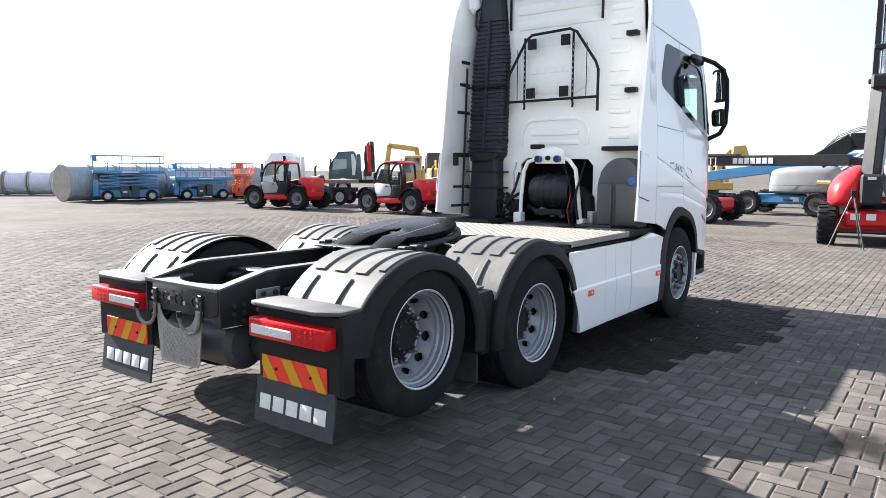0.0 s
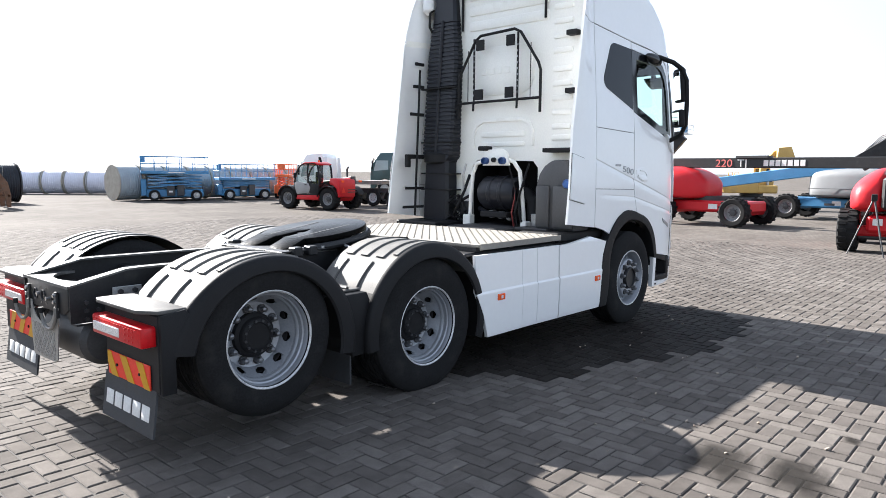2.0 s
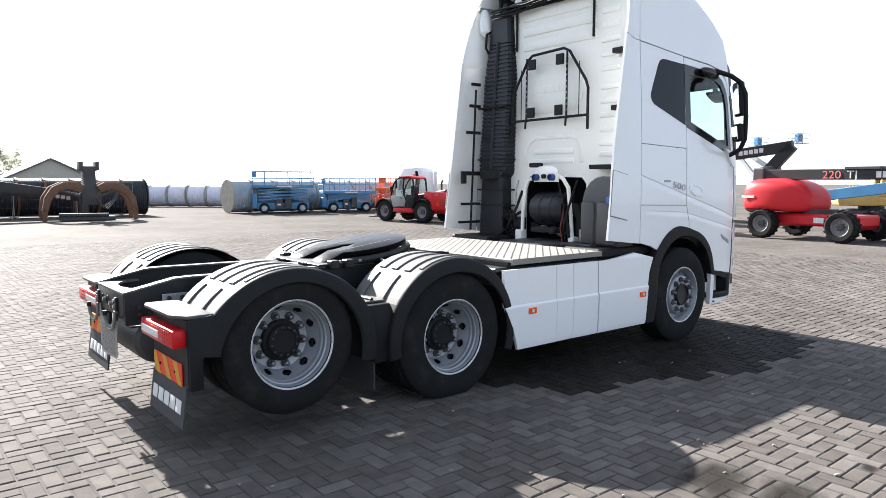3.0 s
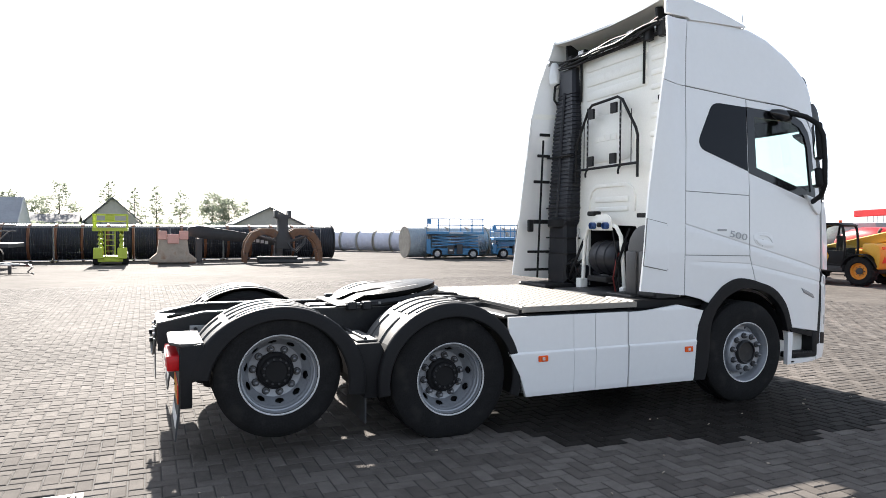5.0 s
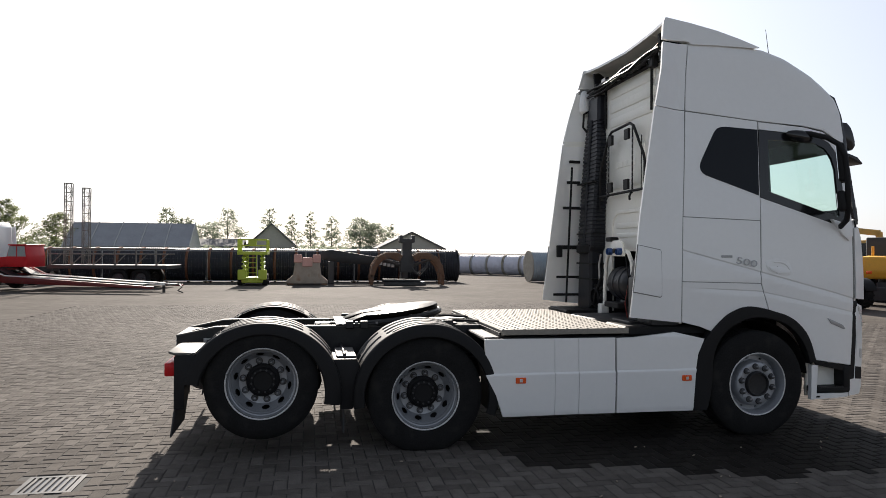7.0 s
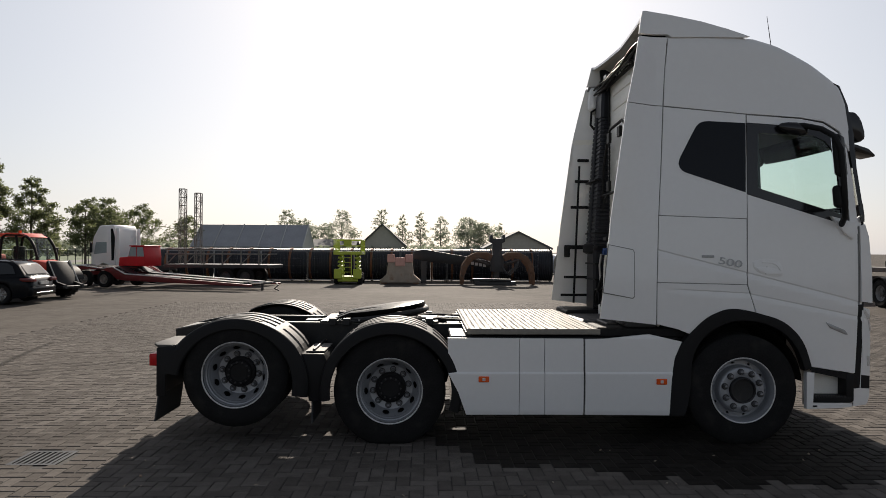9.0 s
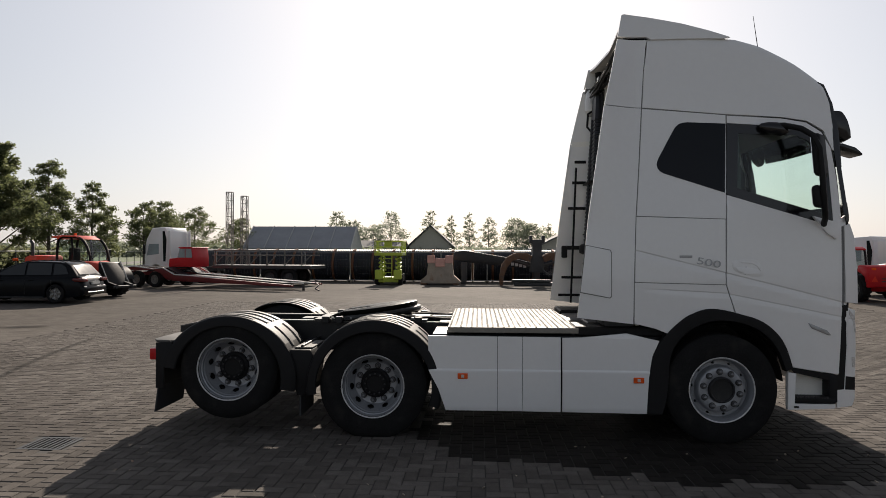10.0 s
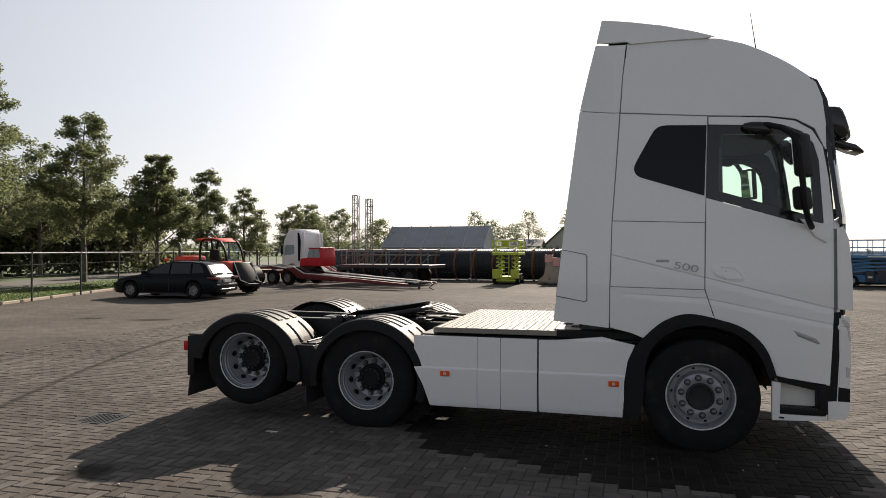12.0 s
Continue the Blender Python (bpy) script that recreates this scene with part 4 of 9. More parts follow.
def roof_w(x, z):
    """The roof's flank, rolling in towards the top."""
    zt = roof_z(x)
    w = side(x, z)
    d = max(0, z - (zt - 0.10)) / 0.10
    return w - 0.05 * (1 - math.sqrt(max(0, 1 - min(1, d) ** 2)))


def roof_z(x):
    return float(np.interp(x, [2.5, 2.62, 2.8, 3.12, 3.42, 3.65, 3.93, 4.2, 4.3, 4.34], [3.765, 3.79, 3.805, 3.80, 3.77, 3.697, 3.542, 3.335, 3.14, 2.9]))


for s in (-1, 1):
    xs = [2.6, 2.8, 3.0, 3.2, 3.4, 3.6, 3.8, 4.0, 4.2]
    poly = [(2.525, 3.11), (2.545, 3.45), (2.585, 3.76)] + [(x, roof_z(x) - 0.004) for x in xs[1:]] + [(4.255, 3.15), (4.285, 2.85), (4.285, 2.70), (4.262, 2.70), (4.18, 2.885), (4.03, 2.975), (3.8, 3.012), (3.3, 3.042)]
    part("roof_side", skin(poly, s, width=roof_w, step=0.055), WHITE, cab, "white high roof flank")
bm = bmesh.new()
sheet(bm, lambda u, v: Vector((2.58 + 1.62 * u, (2 * v - 1) * (side(2.58 + 1.62 * u, 3.7) - 0.047), roof_z(2.58 + 1.62 * u) - 0.006 + 0.09 * (1 - (2 * v - 1) ** 2))), 24, 16, (0, 0, -0.03))
part("roof_top", bm, WHITE, cab)
for s in (-1, 1):
    # spoiler wing
    part("roof_wing", skin([(2.30, 3.79), (2.345, 4.015), (2.37, 4.02), (2.6, 3.985), (2.9, 3.925), (3.15, 3.855), (3.3, 3.805), (3.36, 3.782), (3.3, 3.772), (2.9, 3.772), (2.62, 3.765), (2.58, 3.79)], s, 0.003, 0.04), WHITE, cab, "white roof spoiler wing")
bm = bmesh.new()
def spoiler(u, v):
    y = (2 * v - 1) * 0.985
    x = 2.36 + 0.06 * (1 - abs(2 * v - 1)) + u * (3.2 - 2.36)
    z = 4.005 - 0.03 * (1 - (2 * v - 1) ** 4) - 0.19 * u ** 1.4 + 0.14 * u * (1 - (2 * v - 1) ** 2)
    return Vector((x, y, z))
sheet(bm, spoiler, 14, 20, (0, 0, -0.025))
part("roof_spoiler", bm, WHITE, cab, "white roof air deflector")
bm = bmesh.new()
sheet(bm, lambda u, v: spoiler(u, 0.02 + 0.96 * v) + Vector((0.02, 0, -0.032)), 10, 16)
part("spoiler_underside", bm, WHITE_SATIN, cab)
for y in (-0.8, 0.8):
    part("spoiler_bracket", prism(bmesh.new(), [(2.42, 3.68), (2.40, 3.93), (2.46, 3.94), (2.72, 3.80), (2.56, 3.70)], y - 0.015, y + 0.015), BLACK, cab)
part("lamp_bar", tube(bmesh.new(), [(2.40, 0.9, 3.70), (2.38, 0.5, 3.74), (2.38, -0.5, 3.74), (2.42, -0.92, 3.80)], 0.013, 8), DARK, cab)
for y in (-0.9, -0.7, 0.68):
    part("lamp_bracket", bx(2.37, 2.44, y - 0.04, y + 0.04, 3.62, 3.78, bevel=0.012), BLACK, cab)
part("spoiler_strut", rod(bmesh.new(), (2.44, -0.85, 3.68), (2.44, 0.85, 3.68), 0.02), BLACK, cab)
part("spoiler_strut", rod(bmesh.new(), (2.36, -0.9, 3.74), (2.36, 0.9, 3.66), 0.009), BLACK, cab)
for y in (-0.42, 0.46):
    wl = part("work_lamp", bx(2.38, 2.45, y - 0.06, y + 0.06, 3.70, 3.80, bevel=0.012), BLACK, cab, "black square work lamp")
    part("lens", bx(2.372, 2.382, y - 0.05, y + 0.05, 3.71, 3.79, bevel=0.004), CLEAR_LENS, wl)
for s in (-1, 1):
    part("seam_backing", skin([(2.17, 3.085), (2.18, 3.15), (2.50, 3.14), (2.50, 3.08)], s, -0.022, 0.006, 0, rim=0), LINER if s < 0 else WHITE_SATIN, cab)
part("seam_backing", skin([(2.31, 3.73), (2.33, 3.82), (2.56, 3.82), (2.56, 3.73)], 1, -0.022, 0.006, 0, rim=0), LINER, cab)
for y0, z0 in ((-0.75, 3.69), (-0.3, 3.70), (0.2, 3.69)):
    part("roof_hose", tube(bmesh.new(), [(2.42, y0, z0), (2.39, y0 + 0.12, z0 - 0.04), (2.40, y0 + 0.26, z0 + 0.03), (2.42, y0 + 0.4, z0)], 0.010, 6), BLACK, cab)
for dz, r_, ph in ((0.0, 0.016, 0.0), (-0.035, 0.012, 1.3), (0.03, 0.012, 2.4)):
    pts = [(2.365 + 0.012 * math.sin(3 * y + ph), y, 3.715 - 0.055 * y + dz + 0.018 * math.sin(7 * y + ph)) for y in [-0.88 + 0.11 * i for i in range(17)]]
    part("roof_cable", tube(bmesh.new(), pts, r_, 6), BLACK, cab, "black cables along the roof edge")
for y in (-0.57, 0.55):
    part("stay_bar", rod(bmesh.new(), (2.45, y, 3.22), (2.45, y, 3.82), 0.014), BLACK, cab)

# cab rear wall, with the tunnel below it
bm = bmesh.new()
wall = [(1.09, 1.06), (1.15, 2.1), (1.02, 3.1), (0.98, 3.72), (-0.98, 3.72), (-1.02, 3.1), (-1.15, 2.1), (-1.09, 1.06), (-0.50, 1.06), (-0.50, 1.68), (-0.44, 1.75), (0.32, 1.77), (0.40, 1.70), (0.40, 1.06)]
prism(bm, [(y + 0.0, z) for y, z in wall], 2.47, 2.50, "x")
back = part("cab_back_wall", bm, WHITE_SATIN, cab, "cream-white pressed steel rear cab wall")
ON_WALL = Matrix.Translation((0.146, 0.148, -0.065)) @ Matrix.Diagonal((1, 1.04, 1.04, 1))
def emboss(y0, y1, z0, z1, name="pressed_rib"):
    part(name, bx(2.312, 2.335, y0, y1, z0, z1, bevel=0.011, seg=2), WHITE_SATIN, back).matrix_basis = ON_WALL
for z in (3.46, 3.30, 3.14):
    emboss(-0.72, 0.30, z, z + 0.10)
for z in (3.5, 3.36, 3.22, 3.08, 2.94, 2.80, 2.62, 2.48, 2.34, 2.2, 2.06, 1.95):
    emboss(-1.0, -0.78, z, z + 0.055)
arch = [(0.25, 1.90), (0.25, 2.05), (0.20, 2.15), (0.10, 2.20), (-0.42, 2.20), (-0.52, 2.15), (-0.57, 2.05), (-0.57, 1.90)]
arch_in = [(0.21, 1.90), (0.21, 2.04), (0.17, 2.12), (0.09, 2.16), (-0.41, 2.16), (-0.49, 2.12), (-0.53, 2.04), (-0.53, 1.90)]
bm = bmesh.new()
prism(bm, arch + arch_in[::-1], 2.308, 2.335, "x", bevel=0.008)
part("pressed_arch", bm, WHITE_SATIN, back).matrix_basis = ON_WALL
emboss(-0.45, 0.12, 2.0, 2.06)
emboss(-0.45, 0.12, 1.90, 1.95)
panel = [(0.30, 2.5), (0.34, 2.62), (0.28, 2.86), (0.18, 2.95), (-0.42, 2.95), (-0.52, 2.86), (-0.56, 2.62), (-0.52, 2.5), (-0.42, 2.44), (0.2, 2.44)]
part("pressed_panel", prism(bmesh.new(), panel, 2.312, 2.335, "x", bevel=0.012), WHITE_SATIN, back).matrix_basis = ON_WALL
for k in range(5):
    y = 0.12 - k * 0.1
    part("pressed_mark", bx(2.304, 2.316, y - 0.075, y, 2.66, 2.73, bevel=0.005), WHITE_SATIN, back).matrix_basis = ON_WALL
part("black_bar", bx(2.3, 2.47, -1.10, -0.66, 1.835, 1.88, bevel=0.006), BLACK, cab)
for z in (3.0, 2.43):
    part("latch", bx(2.38, 2.47, -0.98, -0.86, z, z + 0.05, bevel=0.006), BLACK, cab)

# rack of bent tube
rack = new("rack_frame")
rack.parent = truck
tagged(rack, "black tubular rack frame on the cab's back")
rack.matrix_basis = Matrix.Translation((0.18, 0.099, -0.043)) @ Matrix.Diagonal((1, 1.027, 1.027, 1))
part("tube_frame", tube(bmesh.new(), [(2.2, 0.43, 2.22), (2.2, 0.43, 2.62), (2.2, 0.40, 2.70), (2.2, 0.20, 3.03), (2.2, 0.13, 3.08), (2.2, -0.32, 3.10), (2.2, -0.40, 3.06), (2.2, -0.62, 2.74), (2.2, -0.65, 2.66), (2.2, -0.65, 2.24)], 0.015, 10), BLACK, rack)
part("cross_bar", rod(bmesh.new(), (2.2, 0.43, 2.38), (2.2, -0.65, 2.385), 0.014), BLACK, rack)
for y, top in ((0.22, 3.06), (-0.36, 3.08)):
    st = part("strap", bx(2.205, 2.212, y - 0.012, y + 0.012, 2.36, top), BLACK, rack)
    for k in range(9):
        part("strap_hole", bx(2.203, 2.2055, y - 0.004, y + 0.004, 2.45 + k * 0.06, 2.47 + k * 0.06), GREY, st)
    part("strap_end", tube(bmesh.new(), [(2.2, y, 2.38), (2.16, y - 0.03, 2.32), (2.17, y - 0.02, 2.29)], 0.012), BLACK, rack)
for y, z in ((0.12, 2.98), (-0.28, 2.99), (0.13, 2.46), (-0.27, 2.46)):
    part("clamp_plate", bx(2.17, 2.2, y - 0.05, y + 0.05, z - 0.055, z + 0.055, bevel=0.004), BLACK, rack)
for y in (0.33, -0.5):
    part("thin_wire", rod(bmesh.new(), (2.24, y, 2.40), (2.24, y, 2.95), 0.005, seg=6), BLACK, rack)

# air intake stack
bm = bmesh.new()
def stack_w(z):
    return float(np.interp(z, [1.1, 1.3, 1.75, 1.8, 2.9, 3.5], [0.19, 0.19, 0.17, 0.225, 0.225, 0.15])), float(np.interp(z, [1.1, 3.5], [0.69, 0.63]))
z = 1.08
rings = []
while z < 3.56:
    for dz, g in ((0.0, 0.0), (0.025, 0.0), (0.030, 0.009), (0.040, 0.009), (0.0455, 0.0)):
        zz = z + dz
        w, c = stack_w(zz)
        g2 = g if 1.8 < zz < 3.28 else 0.0
        rings.append([bm.verts.new(p) for p in ((2.10 + g2, c - w + g2 + 0.03, zz), (2.10 + g2, c + w - g2 - 0.03, zz), (2.13 + g2, c + w - g2, zz), (2.33, c + w - g2, zz), (2.33, c - w + g2, zz), (2.13 + g2, c - w + g2, zz))])
    z += 0.047
for ring in rings:
    for v in ring[:3] + ring[5:]:
        v.co.x += 0.085 * max(0.0, v.co.z - 1.9) / 1.6
for a, b in zip(rings, rings[1:]):
    for k in range(6):
        bm.faces.new((a[k], a[(k + 1) % 6], b[(k + 1) % 6], b[k]))
bm.faces.new(rings[0][::-1])
bm.faces.new(rings[-1])
duct = part("intake_duct", bm, DUCT, truck, "tall ribbed black air intake duct")
duct.matrix_basis = Matrix.Translation((0.2, 0.123, -0.0535)) @ Matrix.Diagonal((1, 1.033, 1.033, 1))
part("duct_spine", tube(bmesh.new(), [(2.10, 0.67, 1.85), (2.135, 0.66, 2.6), (2.172, 0.64, 3.3)], 0.02), DUCT, duct)
part("duct_foot", lathe(bmesh.new(), [(0.16, 0.0), (0.20, 0.02), (0.20, 0.10), (0.17, 0.12)], pose(2.22, 0.69, 1.72, 90, 0, 0), 24), BLACK, duct)
for z in (1.42, 1.60, 1.95, 2.55):
    part("duct_band", bx(2.092, 2.33, 0.43, 0.90, z, z + 0.018, bevel=0.004), BLACK, duct)
part("intake_mouth", lathe(bmesh.new(), [(0.02, 0.0), (0.07, 0.06), (0.075, 0.16), (0.05, 0.30), (0.03, 0.33)], pose(2.38, 1.0, 3.44, 84, 0, 0), 20), WHITE, truck, "white rounded intake mouth")
# brackets between the far deflector and the wall
for z, x0, x1, h in ((1.20, 1.99, 2.33, 0.03), (1.78, 2.04, 2.33, 0.05), (2.28, 2.11, 2.33, 0.035), (2.60, 2.16, 2.33, 0.035), (2.86, 2.19, 2.33, 0.035), (1.42, 2.03, 2.33, 0.03)):
    part("deflector_bracket", bx(x0, x1, 1.03, 1.06, z, z + h, bevel=0.004), BLACK, cab)
part("deflector_bracket", bx(2.03, 2.10, 1.02, 1.07, 1.68, 1.83, bevel=0.01), BLACK, cab)
part("deflector_rod", rod(bmesh.new(), (2.14, 1.0, 1.12), (2.20, 0.98, 2.80), 0.013), BLACK, cab)
part("mirror_hook", tube(bmesh.new(), [(2.40, 0.95, 3.5), (2.34, 0.95, 3.46), (2.33, 0.95, 3.30), (2.38, 0.95, 3.24)], 0.014), BLACK, cab)
# air filter, hoses and couplings in the tunnel
part("tunnel", prism(bmesh.new(), [(-0.66, 1.0), (-0.66, 1.82), (0.44, 1.82), (0.44, 1.0)], 3.0, 3.02, "x"), BLACK, cab)
bm = bx(2.50, 3.0, -0.66, -0.64, 1.0, 1.8)
box(bm, 2.50, 3.0, 0.42, 0.44, 1.0, 1.8)
box(bm, 2.50, 3.0, -0.66, 0.44, 1.78, 1.80)
part("tunnel_lining", bm, BLACK, cab)
bm = lathe(bmesh.new(), [(0.02, -0.24), (0.16, -0.24), (0.185, -0.20), (0.185, -0.10), (0.195, -0.09), (0.195, -0.06), (0.185, -0.05), (0.185, 0.05), (0.195, 0.06), (0.195, 0.09), (0.185, 0.10), (0.185, 0.2), (0.15, 0.25), (0.02, 0.26)], pose(2.50, -0.02, 1.40), 32)
part("air_filter", bm, DUCT, truck, "black round air filter housing")
part("filter_hose", tube(bmesh.new(), [(2.50, -0.22, 1.40), (2.50, -0.36, 1.40), (2.46, -0.46, 1.32), (2.44, -0.48, 1.1)], 0.07, 14), BLACK, truck)
part("filter_bracket", bx(2.24, 2.4, -0.25, 0.1, 1.14, 1.2, bevel=0.01), BLACK, truck)
FORE = Matrix.Translation((0.19, 0.066, -0.029)) @ Matrix.Diagonal((1, 1.018, 1.018, 1))
since = set(truck.children)
part("pipe_frame", tube(bmesh.new(), [(2.16, 0.26, 1.04), (2.16, 0.25, 1.35), (2.16, 0.22, 1.62), (2.16, 0.17, 1.72), (2.16, 0.05, 1.76), (2.16, -0.22, 1.77), (2.16, -0.33, 1.74), (2.16, -0.41, 1.64), (2.16, -0.45, 1.35), (2.16, -0.48, 1.08)], 0.022, 12), WHITE_SATIN, truck, "white bent tube coupling frame")
cp = part("coupling_plate_panel", prism(bmesh.new(), [(0.06, 1.70), (0.04, 1.84), (-0.02, 1.87), (-0.2, 1.875), (-0.27, 1.84), (-0.30, 1.70)], 2.125, 2.14, "x", bevel=0.003), WHITE_SATIN, truck, "white panel with two blue air couplings")
for y in (0.01, -0.22):
    part("air_coupling", lathe(bmesh.new(), [(0.038, 0.0), (0.038, -0.05), (0.03, -0.055), (0.03, -0.03), (0.001, -0.03)], pose(2.125, y, 1.75, 0, 0, -90), 18), BLUE_CAP, cp)
part("socket", lathe(bmesh.new(), [(0.026, 0.0), (0.026, -0.03), (0.001, -0.035)], pose(2.125, -0.1, 1.76, 0, 0, -90), 16), BLACK, cp)
part("hose_reel", bx(2.1, 2.2, -0.02, 0.12, 1.86, 1.91, bevel=0.012), BLACK, truck)
part("frame_foot", bx(2.1, 2.2, 0.22, 0.32, 1.0, 1.16, bevel=0.01), WHITE_SATIN, truck)
part("frame_foot", bx(2.1, 2.2, -0.54, -0.46, 1.0, 1.12, bevel=0.01), WHITE_SATIN, truck)
rnd = random.Random(5)
for k in range(9):
    y0 = 0.30 + rnd.random() * 0.3
    pts = [(2.12 + rnd.random() * 0.1, y0 + rnd.uniform(-0.1, 0.1), 1.05 + i * 0.08) for i in range(5)]
    part("hose", tube(bmesh.new(), pts, rnd.choice((0.01, 0.014, 0.018))), BLACK, truck)
part("red_hose", tube(bmesh.new(), [(2.14, -0.36, 1.05), (2.12, -0.34, 1.2), (2.13, -0.37, 1.35), (2.15, -0.36, 1.42), (2.2, -0.33, 1.46)], 0.008), material("dull_red_hose", (0.22, 0.03, 0.025), 0.6), truck)
part("yellow_hose", tube(bmesh.new(), [(2.14, -0.4, 1.05), (2.12, -0.39, 1.25), (2.15, -0.36, 1.45), (2.16, -0.26, 1.72)], 0.008), BLACK, truck)
for y0, y1, z0, r_ in ((-0.46, -0.36, 1.30, 0.012), (-0.5, -0.38, 1.42, 0.01), (-0.44, -0.5, 1.2, 0.014), (0.3, 0.5, 1.3, 0.016)):
    part("hose", tube(bmesh.new(), [(2.2, y0, z0 + 0.3), (2.13, y0 + 0.02, z0 + 0.12), (2.10, (y0 + y1) / 2, z0 - 0.06), (2.14, y1, z0 - 0.16), (2.2, y1, z0 - 0.27)], r_), BLACK, truck)
for y, z in ((-0.08, 1.16), (0.05, 1.17), (-0.2, 1.15)):
    part("pipe_joint", lathe(bmesh.new(), [(0.02, -0.04), (0.045, -0.035), (0.045, 0.03), (0.03, 0.045), (0.001, 0.05)], pose(2.3, y, z, 0, 0, 90), 14), GREY, truck)
part("cross_pipe", tube(bmesh.new(), [(2.3, -0.35, 1.19), (2.29, -0.1, 1.16), (2.29, 0.1, 1.17), (2.32, 0.25, 1.22)], 0.028, 10), DUCT, truck)
part("valve_block", bx(2.16, 2.28, 0.3, 0.42, 1.06, 1.3, bevel=0.015), DUCT, truck)
part("valve_block", bx(2.18, 2.28, -0.62, -0.54, 1.05, 1.2, bevel=0.012), STEEL, truck)
part("hose_bracket", tube(bmesh.new(), [(2.13, 0.30, 1.72), (2.12, 0.33, 1.60), (2.13, 0.33, 1.42)], 0.012), STEEL, truck)
bm = lathe(bmesh.new(), [(0.10, 0), (0.11, 0.01), (0.10, 0.02)], pose(2.12, 0.42, 1.22, 0, 0, 90), 20, True)
part("coiled_hose", bm, BLACK, truck)

for ob in set(truck.children) - since:
    ob.matrix_basis = FORE @ ob.matrix_basis

# tank with a domed top
tk = [(-0.69, 1.05), (-0.69, 1.52), (-0.72, 1.62), (-0.78, 1.70), (-0.86, 1.75), (-0.96, 1.76), (-1.04, 1.73), (-1.10, 1.66), (-1.13, 1.58), (-1.14, 1.05)]
tank = part("side_tank", prism(bmesh.new(), tk, 2.16, 2.46, "x", bevel=0.03), TANK_GREY, truck, "dark grey moulded tank with blue cap")
part("tank_panel", bx(2.135, 2.17, -0.86, -0.70, 1.07, 1.50, bevel=0.02, seg=2), TANK_GREY, tank)
part("tank_panel", bx(2.135, 2.17, -1.13, -0.90, 1.07, 1.50, bevel=0.02, seg=2), TANK_GREY, tank)
part("cap", lathe(bmesh.new(), [(0.045, 0.02), (0.045, -0.03), (0.035, -0.045), (0.001, -0.05)], pose(2.15, -1.07, 1.52, 0, 0, -90), 20), BLUE_CAP, tank, "blue screw cap")
part("under_cab_trim", bx(1.9, 2.75, -1.13, -0.68, 0.96, 1.05, bevel=0.015), BLACK, truck)
part("under_cab_trim", bx(1.95, 2.9, 0.5, 1.13, 0.96, 1.07, bevel=0.015), BLACK, truck)
part("bar_step", bx(2.05, 2.3, -0.9, -0.5, 1.03, 1.07, bevel=0.01), FRAME, truck)

# nose: bumper, grille, windscreen, visor
def nose(y, z, out=0.0):
    xf = float(np.interp(z, [0.3, 1.25, 2.1, 2.77, 3.35, 3.6], [4.53, 4.56, 4.57, 4.50, 4.36, 4.22]))
    w = side(4.2, z)
    return Vector((xf - 0.20 * (abs(y) / w) ** 3 + out, y, z))


def nose_sheet(z0, z1, wy, out=0.0, nz=8):
    bm = bmesh.new()
    sheet(bm, lambda u, v: nose((2 * v - 1) * wy, z0 + (z1 - z0) * u, out), nz, 24, (-0.03, 0, 0))
    return bm


part("bumper", nose_sheet(0.34, 1.22, 1.17), WHITE, cab, "white front bumper")
part("grille", nose_sheet(1.24, 2.08, 1.13), BLACK, cab, "black front grille")
bm = bmesh.new()
sheet(bm, lambda u, v: nose((2 * v - 1) * 1.06, 2.12 + 1.0 * u, 0.0), 12, 24)
ob = part("windscreen", bm, CLEAR_GLASS, cab, "clear windscreen")
ob.visible_shadow = False
part("windscreen_header", nose_sheet(3.12, 3.36, 0.96, nz=5), BLACK_GLOSS, cab)
part("windscreen_sill", nose_sheet(2.04, 2.21, 1.16, 0.004, 3), BLACK_GLOSS, cab)
for s in (-1, 1):
    def pillar(u, v):
        z = 2.1 + 1.25 * u
        y = s * (1.0 + v * (side(4.25, z) - 1.0 - 0.005))
        return nose(y, z, 0.004) if v < 0.9 else Vector((nose(y, z).x, y, z))
    bm = bmesh.new()
    sheet(bm, pillar, 10, 3, (-0.04, 0, 0))
    part("windscreen_pillar", bm, BLACK_GLOSS, cab)
visor = [(4.30, 3.09), (4.38, 3.085), (4.425, 3.04), (4.45, 2.99), (4.475, 2.90), (4.478, 2.85), (4.45, 2.81), (4.42, 2.80), (4.36, 2.855), (4.32, 2.95)]
bm = bmesh.new()
sheet(bm, lambda u, v: Vector((4.40 + 0.10 * u, (2 * v - 1) * 0.97, 3.09 - 0.24 * u * u)) + Vector((0.10 * (1 - abs(2 * v - 1) ** 3), 0, 0)), 8, 20, (0, 0, -0.012))
part("sun_visor", bm, BLACK_GLOSS, cab, "dark smoked sun visor")
for s in (-1, 1):
    part("visor_end", prism(bmesh.new(), visor, *sorted((s * 0.93, s * 1.02)), bevel=0.012), BLACK_GLOSS, cab, "rounded black visor end")
part("wide_mirror", prism(bmesh.new(), [(-0.13, 0.0), (-0.09, 0.022), (0.04, 0.03), (0.12, 0.0), (0.125, -0.02), (0.03, -0.03), (-0.1, -0.022)], -0.97, -0.74, "y", pose(4.50, 0, 2.735, 0, 22, 0), bevel=0.01), BLACK_GLOSS, cab, "black front blind-spot mirror blade")
part("mirror_arm", bx(4.38, 4.46, -0.87, -0.83, 2.77, 2.82, bevel=0.01), BLACK, cab)
